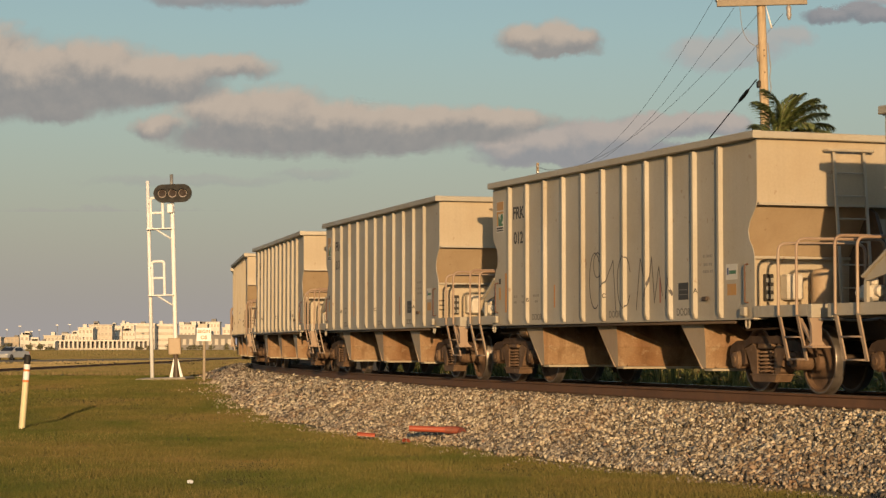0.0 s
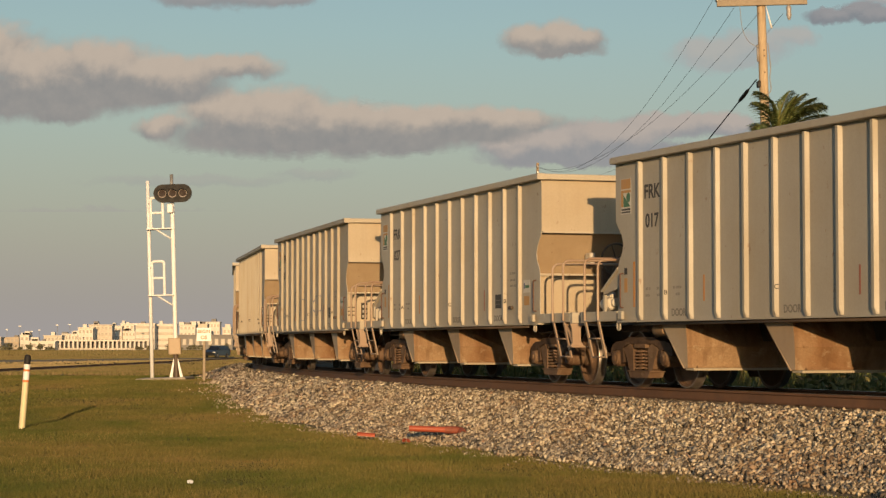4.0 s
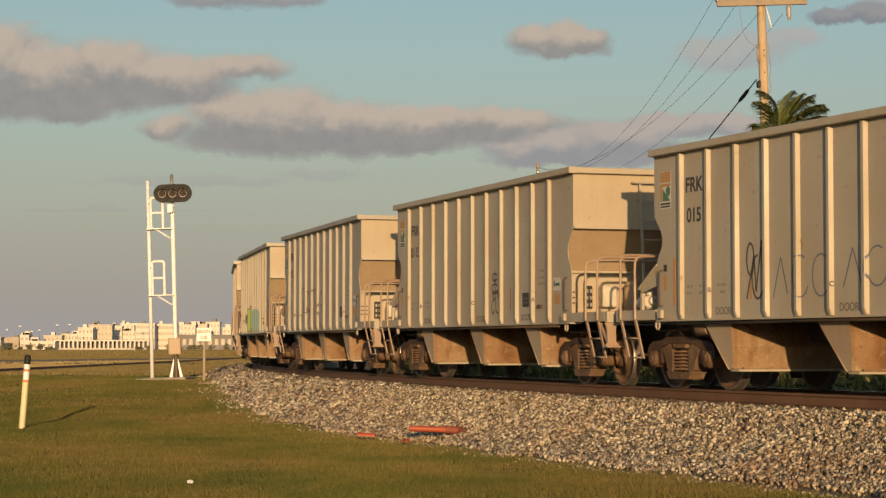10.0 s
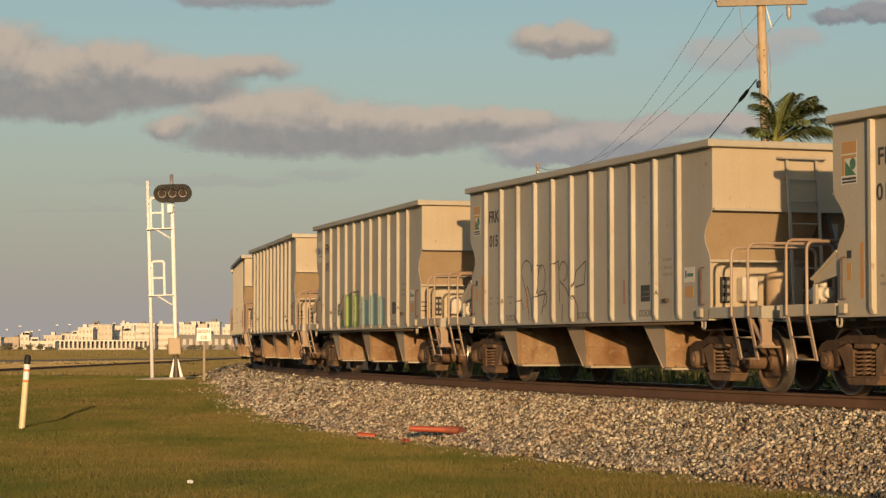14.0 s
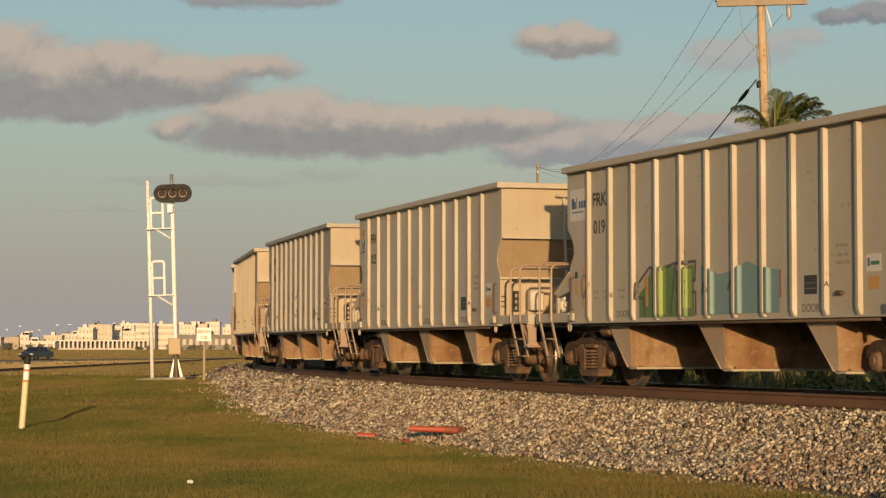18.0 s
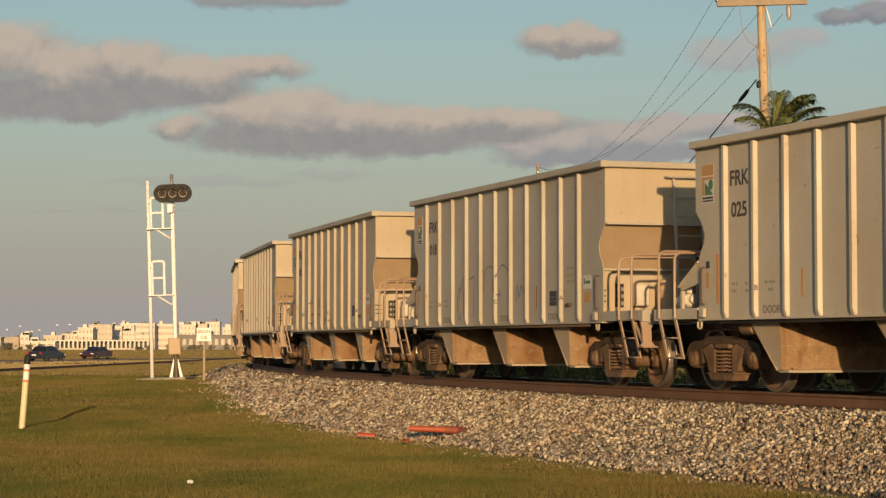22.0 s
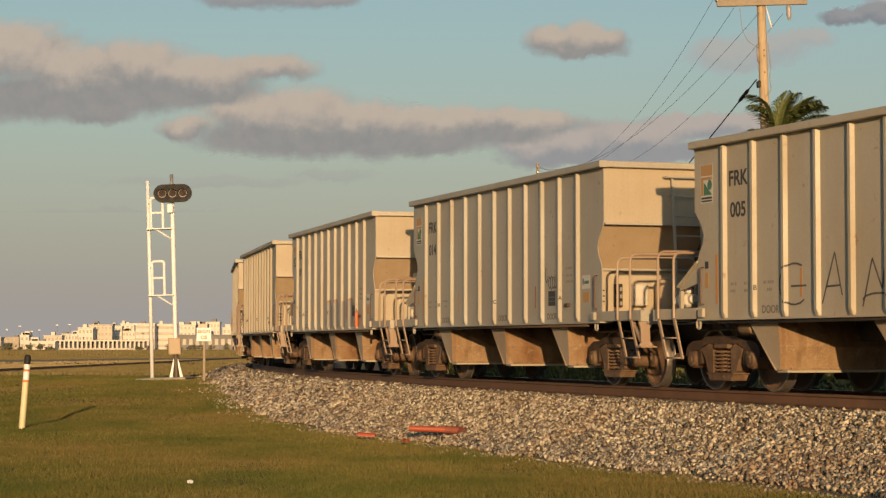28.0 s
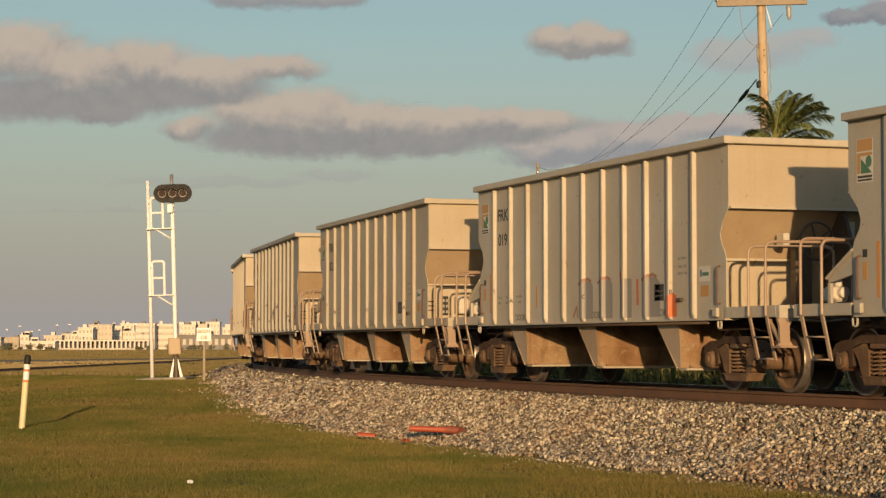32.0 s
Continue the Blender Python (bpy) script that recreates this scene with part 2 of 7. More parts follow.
def stone_material(name, per, shades=((0.06, 0.05, 0.04), (0.24, 0.20, 0.145), (0.52, 0.45, 0.335), (0.80, 0.72, 0.56), (0.34, 0.22, 0.15)), rusty=0.46):
    k = Nodes(name)
    r = k.random() if per == "object" else k.island()
    fine = k.noise(40, 4)
    patch = k.noise(0.6, 3, "World")
    c = k.ramp(r, list(zip((0.0, 0.28, 0.58, 0.88, 1.0), shades)))
    c = k.mix(k.grey(fine, 0.35, 0.7, 0, 0.4), c, (0.22, 0.17, 0.12))
    c = k.mix(k.grey(patch, 0.50, 0.70, 0, rusty), c, (0.29, 0.18, 0.105))
    return k.done(c, 0.9, 0.0, fine, 0.3, spec=0.2)


M["lawn"] = grass_ground()
M["blade"] = blade_material("grass_blades", (0.175, 0.132, 0.045), 0.62)
M["field_blade"] = blade_material("field_grass_blades", (0.20, 0.155, 0.078), 0.95, (0.115, 0.10, 0.04))
M["stone"] = stone_material("ballast_stone", "island")
M["stone_grey"] = stone_material("ballast_stone_grey", "island", ((0.06, 0.054, 0.048), (0.14, 0.125, 0.105), (0.27, 0.24, 0.20), (0.45, 0.41, 0.34), (0.60, 0.54, 0.46)), 0.0)
M["stone_single"] = stone_material("ballast_stone_single", "object")
M["bed"] = plain("ballast_bed", (0.13, 0.108, 0.08), 0.95, 0.0, 0.5, 14, 0.8)
M["asphalt"] = plain("road_asphalt", (0.42, 0.345, 0.235), 0.95, 0.0, 0.25, 0.5, 0.3)
M["asphalt"].node_tree.nodes["Principled BSDF"].inputs["Specular IOR Level"].default_value = 0.0
M["dirt"] = plain("bare_dirt", (0.20, 0.15, 0.09), 0.95, 0.0, 0.35, 1.2, 0.4)
M["concrete"] = plain("old_concrete", (0.42, 0.38, 0.32), 0.9, 0.0, 0.25, 3, 0.3)


# ---- ground, one sheet to the horizon ----
def build_ground():
    ys = [-600, -250, -100, -40, -10, 5, 14] + [18 + i * 0.75 for i in range(150)] + [132, 136, 142, 150, 162, 180, 205, 240, 290, 360, 480, 700, 1000, 1600, 2600, 4600]
    xs = [-3000, -1200, -500, -250, -140, -90, -60, -45] + [-36 + i * 0.75 for i in range(76)] + [24, 32, 45, 70, 110, 200, 400, 900, 2000, 3600]
    vs = [(x, y, lie(x, y)) for y in ys for x in xs]
    n = len(xs)
    fs = [(j * n + i, j * n + i + 1, (j + 1) * n + i + 1, (j + 1) * n + i) for j in range(len(ys) - 1) for i in range(n - 1)]
    g = raw("ground", vs, fs, M["lawn"])
    for f in g.data.polygons:
        f.use_smooth = True
    tagged(g, "mown lawn of green and dry brown grass with a low swell", "lawn", kind="structure")


build_ground()


def build_ballast():
    vs, fs = [], []
    ss = [S_LO + 2 + i * 0.5 for i in range(int((S_HI - S_LO - 8) / 0.5))]
    for s in ss:
        t = toe(s)
        a, b = beside(s, t + 0.5), beside(s, -t - 0.5)
        row = [(t + 0.6, lie(a[0], a[1]) - 0.15), (1.75, RAIL - 0.235), (0.9, RAIL - 0.20), (-0.9, RAIL - 0.20), (-1.75, RAIL - 0.235), (-t - 0.6, lie(b[0], b[1]) - 0.15)]
        vs += [beside(s, w, z) for w, z in row]
    for i in range(len(ss) - 1):
        for j in range(5):
            fs.append((i * 6 + j, i * 6 + j + 1, i * 6 + 7 + j, i * 6 + 6 + j))
    bed = raw("ballast", vs, fs, M["bed"])
    return tagged(bed, "raised bed of pale crushed stone under the railway", "ballast", kind="structure")


BALLAST = build_ballast()


def build_rails():
    prof = [(-0.065, -0.17), (0.065, -0.17), (0.02, -0.15), (0.012, -0.05), (0.036, -0.035), (0.036, -0.004), (0.028, 0.0), (-0.028, 0.0), (-0.036, -0.004), (-0.036, -0.035), (-0.012, -0.05), (-0.02, -0.15)]
    n = len(prof)
    for side in (0.753, -0.753):
        ss = [S_LO + 2 + i * 1.0 for i in range(int(S_HI - S_LO - 6))]
        vs = [beside(s, side + p[0], RAIL + p[1]) for s in ss for p in prof]
        fs = [(i * n + j, i * n + (j + 1) % n, (i + 1) * n + (j + 1) % n, (i + 1) * n + j) for i in range(len(ss) - 1) for j in range(n)]
        r = raw("rail", vs, fs, M["rust"])
        r.data.materials.append(M["railtop"])
        for f in r.data.polygons:
            if f.index % n in (5, 6, 7):
                f.material_index = 1
        tagged(r, "rust-brown steel rail with a worn bright head", "rail", "rails of the main line", "structure")


build_rails()


def build_ties():
    me = None
    for i in range(250):
        s = -30 + i * 0.52
        if me is None:
            bm = bmesh.new()
            box(bm, -0.115, 0.115, -1.3, 1.3, -0.36, -0.175, 0.012)
            ob = mesh_object("tie", bm, M["tie"], BALLAST)
            me = ob.data
        else:
            ob = new("tie", me)
            ob.parent = BALLAST
        x, y = line(s)
        ob.matrix_basis = pose(x, y, RAIL, 0, 0, math.degrees(heading(s)) + random.uniform(-1, 1))


build_ties()


# ---- hopper cars ----
TAIL = 0.25          # the trailing end overhangs more
RIBS = 0.215
BAYS = 0.27


def side_profile(w0, w1):
    """Side sheet: straight above, cut in below the end ledge, out again over the platform."""
    half = [(4.86, 3.505), (4.86, 2.655), (4.82, 2.55), (4.66, 2.38), (4.60, 2.24), (4.63, 2.12), (4.74, 1.98), (4.78, 1.88), (4.78, 1.04)]
    pts = [(-u, z) for u, z in half] + [(u + TAIL, z) for u, z in reversed(half)]
    bm = bmesh.new()
    prism(bm, pts, "y", w0, w1)
    return bm


def stake(bm, u, sgn):
    """A pressed hat-section stake with a slanted foot."""
    rows = []
    for z, d in ((1.045, 0.03), (1.13, STAKE_D), (3.483, STAKE_D)):
        rows.append([bm.verts.new((u + x, sgn * (1.513 + y), z)) for x, y in ((-0.058, 0), (-0.03, d), (0.03, d), (0.036, 0))])
    fs = []
    for a, b in zip(rows, rows[1:]):
        fs += [bm.faces.new((a[i], a[(i + 1) % 4], b[(i + 1) % 4], b[i])) for i in range(4)]
    fs += [bm.faces.new(rows[0]), bm.faces.new(rows[-1][::-1])]
    bmesh.ops.recalc_face_normals(bm, faces=fs)


STAKE_D = 0.056


def build_car():
    car = new("hopper_car")
    car.empty_display_size = 0.5
    P = M["paint"]
    for sgn in (1, -1):
        a, b = sorted((sgn * 1.50, sgn * 1.512))
        part("side_sheet", side_profile(a, b), P, car)
        # rolled top chord
        bm = bmesh.new()
        prism(bm, [(sgn * 1.49, 3.495), (sgn * 1.615, 3.495), (sgn * 1.625, 3.505), (sgn * 1.625, 3.588), (sgn * 1.612, 3.60), (sgn * 1.49, 3.60)], "x", -4.96, 5.10)
        part("top_chord", bm, P, car)
        # stakes
        for i in range(11):
            u = -4.02 + RIBS + i * 0.804
            bm = bmesh.new()
            stake(bm, u, sgn)
            part("stake", bm, P, car)
        # side sill with a bottom flange
        bm = bmesh.new()
        y0, y1 = sorted((sgn * 1.44, sgn * 1.54))
        box(bm, -6.25, -4.79, y0, y1, 1.04, 1.198, 0.006)
        box(bm, 4.79 + TAIL, 6.25, y0, y1, 1.04, 1.198, 0.006)
        box(bm, -4.79, 4.79 + TAIL, sgn * 1.44 - 0.02, sgn * 1.44 + 0.02, 1.04, 1.198)
        y0, y1 = sorted((sgn * 1.38, sgn * 1.60))
        box(bm, -4.9, 4.9, y0, y1, 1.015, 1.038)
        part("side_sill", bm, P, car)
        bm = bmesh.new()
        tube(bm, [(-4.3, sgn * 1.55, 0.985), (4.3, sgn * 1.55, 0.985)], 0.022)
        part("pipe", bm, M["dusty"], car)
    for e in (1, -1):
        def E(u):
            return e * u + (TAIL if e > 0 else 0)

        # end: upright plate, ledge, slope sheet, bulkhead
        bm = bmesh.new()
        x0, x1 = sorted((E(4.80), E(4.84)))
        box(bm, x0, x1, -1.498, 1.498, 2.62, 3.495)
        part("end_plate", bm, M["paint_end"], car)
        bm = bmesh.new()
        prism(bm, [(E(4.79), 3.497), (E(4.945), 3.497), (E(4.955), 3.507), (E(4.955), 3.584), (E(4.945), 3.596), (E(4.79), 3.596)], "y", -1.488, 1.488)
        part("end_chord", bm, P, car)
        bm = bmesh.new()
        x0, x1 = sorted((E(4.72), E(4.90)))
        box(bm, x0, x1, -1.498, 1.498, 2.585, 2.618)
        part("ledge", bm, P, car)
        bm = bmesh.new()
        prism(bm, [(E(4.74), 2.583), (E(4.70), 2.583), (E(4.18), 1.92), (E(4.22), 1.92)], "y", -1.498, 1.498)
        # trailing slope coloured dark to imitate the shade between the cars
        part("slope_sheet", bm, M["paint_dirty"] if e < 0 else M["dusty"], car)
        bm = bmesh.new()
        x0, x1 = sorted((E(4.14), E(4.20)))
        box(bm, x0, x1, -1.498, 1.498, 1.2, 1.918)
        # trailing bulkhead and its angle carry the same painted shade
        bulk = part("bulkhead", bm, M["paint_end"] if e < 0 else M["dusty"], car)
        # angle under the foot of the slope
        bm = bmesh.new()
        x0, x1 = sorted((E(4.202), E(4.26)))
        box(bm, x0, x1, -1.49, 1.49, 1.87, 1.915, 0.006)
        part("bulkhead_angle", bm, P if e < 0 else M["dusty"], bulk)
        bm = bmesh.new()
        prism(bm, [(E(3.95), 1.2), (E(2.3), 1.2), (E(4.15), 3.2), (E(4.78), 3.4), (E(4.45), 2.56)], "y", -1.48, 1.48)
        part("inner_slope", bm, M["bay"], car)
        # platform and end sill
        bm = bmesh.new()
        x0, x1 = sorted((e * 4.2, e * 6.25))
        box(bm, x0, x1, -1.438, 1.438, 1.12, 1.15)
        part("platform", bm, M["paint_dirty"], car)
        bm = bmesh.new()
        x0, x1 = sorted((e * 6.252, e * 6.36))
        box(bm, x0, x1, -1.54, 1.54, 1.02, 1.2, 0.008)
        box(bm, x0 - 0.012, x1 + 0.012, -0.42, 0.42, 0.99, 1.23, 0.01)
        part("end_sill", bm, P, car)
        # coupler and striker
        bm = bmesh.new()
        x0, x1 = sorted((e * 6.10, e * 6.34))
        box(bm, x0, x1, -0.22, 0.22, 0.66, 1.018, 0.02)
        part("striker", bm, M["bay"], car)
        bm = bmesh.new()
        x0, x1 = sorted((e * 6.34, e * 6.50))
        box(bm, x0, x1, -0.10, 0.10, 0.76, 0.96, 0.02)
        prism(bm, [(e * 6.42, -0.16), (e * 6.52, -0.17), (e * 6.60, -0.06), (e * 6.57, 0.04), (e * 6.50, 0.14), (e * 6.42, 0.16)], "z", 0.72, 1.0)
        part("coupler", bm, M["dusty"], car)
        bm = bmesh.new()
        tube(bm, bend([(e * 6.4, 1.45, 1.0), (e * 6.42, 0.9, 0.98), (e * 6.42, 0.12, 1.06), (e * 6.42, 0.12, 0.98)], 0.08), 0.014, 6)
        part("uncoupling_lever", bm, M["galv"], car)
        bm = bmesh.new()
        tube(bm, bend([(e * 6.3, -0.3, 0.98), (e * 6.42, -0.3, 0.62), (e * 6.52, -0.05, 0.50)], 0.15), 0.028, 8)
        part("air_hose", bm, M["black"], car)
        # handrail hoops, ladders, gussets on both sides
        def H(u):
            return e * u + (0.09 if e > 0 else 0)

        for sgn in (1, -1):
            for u, top in ((5.55, 2.02), (6.04, 2.06)):
                bm = bmesh.new()
                tube(bm, bend([(H(u), sgn * 1.575, 1.06), (H(u), sgn * 1.575, top), (H(u + 0.02), sgn * 0.25, top + 0.01), (H(u + 0.02), sgn * 0.25, 1.15)], 0.13), 0.021, 8)
                part("handrail", bm, M["rail_paint"], car)
            bm = bmesh.new()
            for u in (5.56, 6.04):      # flat stringers that lean in at the foot
                fs = []
                lo, hi = ([bm.verts.new((H(u) + dx, sgn * (w + dy), z)) for dx, dy in ((-0.03, -0.012), (0.03, -0.012), (0.03, 0.012), (-0.03, 0.012))] for w, z in ((1.43, 0.46), (1.56, 1.04)))
                fs += [bm.faces.new((lo[i], lo[(i + 1) % 4], hi[(i + 1) % 4], hi[i])) for i in range(4)] + [bm.faces.new(lo), bm.faces.new(hi[::-1])]
                bmesh.ops.recalc_face_normals(bm, faces=fs)
            for z, w in ((0.77, 1.50), (0.475, 1.433)):
                tube(bm, [(H(5.56), sgn * w, z), (H(6.04), sgn * w, z)], 0.014, 6)
            part("step_ladder", bm, M["rail_paint"], car)
            if e < 0:
                bm = bmesh.new()
                # hanging corner post with a flared foot and a slanting stay
                prism(bm, [(sgn * 1.34, 1.018), (sgn * 1.57, 1.018), (sgn * 1.54, 0.92), (sgn * 1.53, 0.70), (sgn * 1.57, 0.655), (sgn * 1.33, 0.655), (sgn * 1.385, 0.72), (sgn * 1.39, 0.92)], "x", -6.36, -6.31)
                box(bm, -6.46, -6.24, *sorted((sgn * 1.30, sgn * 1.585)), 0.625, 0.653, 0.006)
                prism(bm, [(-6.31, 0.74), (-6.31, 0.69), (-6.02, 0.97), (-6.02, 1.018)], "y", *sorted((sgn * 1.48, sgn * 1.53)))
                part("corner_bracket", bm, M["rail_paint"], car)
            if e > 0:
                build_gusset(car, e, sgn)
            bm = bmesh.new()
            tube(bm, bend([(E(4.60), sgn * 1.516, 1.25), (E(4.60), sgn * 1.57, 1.25), (E(4.60), sgn * 1.57, 1.78), (E(4.60), sgn * 1.516, 1.78)], 0.03, 3), 0.012, 6)
            part("grab_iron", bm, M["rustpaint"], car)
            bm = bmesh.new()
            tube(bm, bend([(E(4.72), sgn * 1.56, 1.012), (E(4.72), sgn * 1.56, 0.90), (E(4.62), sgn * 1.56, 0.90), (E(4.62), sgn * 1.56, 1.012)], 0.045, 4), 0.016, 6)
            part("rope_hook", bm, P, car)
            bm = bmesh.new()
            y0, y1 = sorted((sgn * 1.542, sgn * 1.60))
            box(bm, *sorted((E(4.50), E(4.64))), y0, y1, 1.06, 1.19, 0.012)
            part("jacking_pad", bm, P, car)
        # uprights that carry the slope
        bm = bmesh.new()
        box(bm, *sorted((E(4.62), E(4.72))), -0.60, -0.50, 1.151, 2.44)
        part("end_post", bm, P, car)
        # added dark plate under the slope, along the middle; it blocks far-side skylight
        bm = bmesh.new()
        prism(bm, [(E(4.205), 1.152), (e * 6.05, 1.152), (e * 6.0, 1.45), (E(5.25), 1.75), (E(4.92), 2.50), (E(4.76), 2.578), (E(4.225), 1.925)], "y", -0.36, -0.31)
        part("centre_web", bm, M["dusty"], car)
        # truck
        build_truck(car, e)
    build_plain_end(car)
    build_brake_end(car)
    # brake valve on the trailing platform; the dark tank is added to darken the gap
    bm = bmesh.new()
    lathe(bm, [(0.10, -0.85), (0.22, -0.78), (0.23, 0.70), (0.21, 0.78), (0.08, 0.84)], "y", 18, (5.22, 0, 1.39))
    part("air_tank", bm, M["dusty"], car, "dark tank added to darken the gap between cars")
    bm = bmesh.new()
    box(bm, 5.58, 5.84, 1.20, 1.42, 1.22, 1.42, 0.03)
    vb = part("brake_valve", bm, M["whitebox"], car, "pale grey brake valve")
    for u, z, r, ln in ((5.84, 1.32, 0.085, 0.14), (5.58, 1.34, 0.075, -0.10)):
        bm = bmesh.new()
        lathe(bm, [(r * 0.5, u), (r, u + ln * 0.1), (r, u + ln * 0.8), (r * 0.6, u + ln)], "x", 12, (0, 1.31, z))
        part("valve_cover", bm, M["whitebox"], vb)
    for u in (5.65, 5.78):
        bm = bmesh.new()
        lathe(bm, [(0.045, 1.421), (0.06, 1.43), (0.06, 1.48), (0.03, 1.51)], "z", 10, (u, 1.31, 0))
        part("valve_cap", bm, M["whitebox"], vb)
    for u, dy in ((5.62, 0.06), (5.80, -0.04)):
        bm = bmesh.new()
        tube(bm, bend([(u, 1.31 + dy, 1.152), (u, 1.31 + dy, 1.20), (u - 0.02, 1.36 + dy, 1.26)], 0.03), 0.022, 6)
        part("valve_pipe", bm, M["galv"], vb)
    # underframe
    # added black sheet, unseen; it keeps skylight from the underside
    bm = bmesh.new()
    box(bm, -3.9, 3.9, -1.41, 1.41, 1.05, 1.07)
    part("floor_sheet", bm, M["black"], car)
    bm = bmesh.new()
    box(bm, -6.1, 6.1, -0.20, 0.20, 0.72, 1.035, 0.01)
    part("centre_sill", bm, M["dusty"], car)
    for c in (3.48, 0.45, -2.58):
        build_bay(car, c + BAYS)
    return car


def build_plain_end(car):
    """Ladder, reservoir and valves of the end without the hand brake, built at the leading end."""
    P = M["paint"]
    bm = bmesh.new()
    tube(bm, bend([(-4.86, 0.47, 3.36), (-4.98, 0.47, 3.36), (-4.98, -0.27, 3.36), (-4.86, -0.27, 3.36)], 0.05), 0.018, 6)
    ladder = part("end_ladder", bm, P, car)
    ENDS["plain"].append(ladder)
    for y in (0.34, -0.14):
        bm = bmesh.new()
        prism(bm, [(-4.93, 3.36), (-4.90, 3.36), (-5.10, 1.16), (-5.13, 1.16)], "y", y - 0.02, y + 0.02)
        part("stringer", bm, P, ladder)
    for i in range(6):
        z = 1.45 + i * 0.32
        u = -5.085 + (z - 1.16) * 0.074
        bm = bmesh.new()
        tube(bm, [(u, -0.14, z), (u, 0.34, z)], 0.013, 6)
        part("rung", bm, P, ladder)
    bm = bmesh.new()
    lathe(bm, [(0.10, 1.155), (0.165, 1.18), (0.165, 1.66), (0.13, 1.72), (0.05, 1.74)], "z", 18, (-4.46, 0.26, 0))
    ENDS["plain"].append(part("air_reservoir", bm, M["paint_dirty"], car))
    bm = bmesh.new()
    box(bm, -4.42, -4.21, 0.54, 0.80, 1.30, 1.66, 0.02)
    ENDS["plain"].append(part("control_valve", bm, M["whitebox"], car, "white metal valve box"))
    bm = bmesh.new()
    box(bm, -4.27, -4.205, 0.93, 1.07, 1.28, 1.66, 0.01)
    back = part("retainer_box", bm, M["black"], car)
    ENDS["plain"].append(back)
    for i in range(3):
        for y in (0.965, 1.035):
            bm = bmesh.new()
            box(bm, -4.29, -4.272, y - 0.022, y + 0.022, 1.31 + i * 0.115, 1.375 + i * 0.115, 0.008)
            part("gauge", bm, M["galv"], back)
    for i in range(3):
        bm = bmesh.new()
        box(bm, -4.207, -4.2025, 1.22, 1.42, 1.36 + i * 0.09, 1.385 + i * 0.09)
        ENDS["plain"].append(part("data_line", bm, M["dusty"], car))


def build_brake_end(car):
    """Hand brake and cylinder, built at the leading end and turned about for most cars."""
    bm = bmesh.new()
    ring = [(-5.02, 0.20 + 0.27 * math.cos(i * math.pi / 12), 2.14 + 0.27 * math.sin(i * math.pi / 12)) for i in range(25)]
    tube(bm, ring, 0.02, 6, False)
    for i in range(5):
        a = i * 2 * math.pi / 5
        tube(bm, [(-5.0, 0.20, 2.14), (-5.02, 0.20 + 0.26 * math.cos(a), 2.14 + 0.26 * math.sin(a))], 0.012, 5)
    tube(bm, [(-5.04, 0.20, 2.14), (-4.50, 0.20, 2.14)], 0.03)
    ENDS["brake"].append(part("brake_wheel", bm, M["dusty"], car))
    bm = bmesh.new()
    box(bm, -4.80, -4.56, 0.50, 0.60, 2.06, 2.26, 0.02)
    ENDS["brake"].append(part("brake_box", bm, M["whitebox"], car))
    bm = bmesh.new()
    box(bm, -4.68, -4.50, 0.08, 0.34, 1.16, 2.2, 0.02)
    ENDS["brake"].append(part("brake_post", bm, M["dusty"], car))
    bm = bmesh.new()
    lathe(bm, [(0.06, 4.30), (0.15, 4.34), (0.15, 5.0), (0.06, 5.04)], "x", 16, (0, -0.65, 1.42))
    for v in bm.verts:
        v.co.x *= -1
    bmesh.ops.recalc_face_normals(bm, faces=bm.faces[:])
    ENDS["brake"].append(part("brake_cylinder", bm, M["dusty"], car))


def build_gusset(car, e, sgn):
    """Slanting plate from the side sheet down to the platform."""
    y0, y1 = sorted((sgn * 1.45, sgn * 1.495))
    bm = bmesh.new()
    prism(bm, [(5.035, 1.84), (5.60, 1.50), (5.60, 1.46), (5.035, 1.56)], "y", y0, y1)
    g = part("gusset", bm, M["paint"], car)
    bm = bmesh.new()
    prism(bm, [(5.035, 1.88), (5.035, 1.845), (5.605, 1.505), (5.64, 1.525)], "y", *sorted((sgn * 1.44, sgn * 1.53)))
    part("gusset_flange", bm, M["paint"], g)
    bm = bmesh.new()
    box(bm, 5.56, 5.62, y0, y1, 1.2, 1.458)
    part("gusset_post", bm, M["paint"], g)


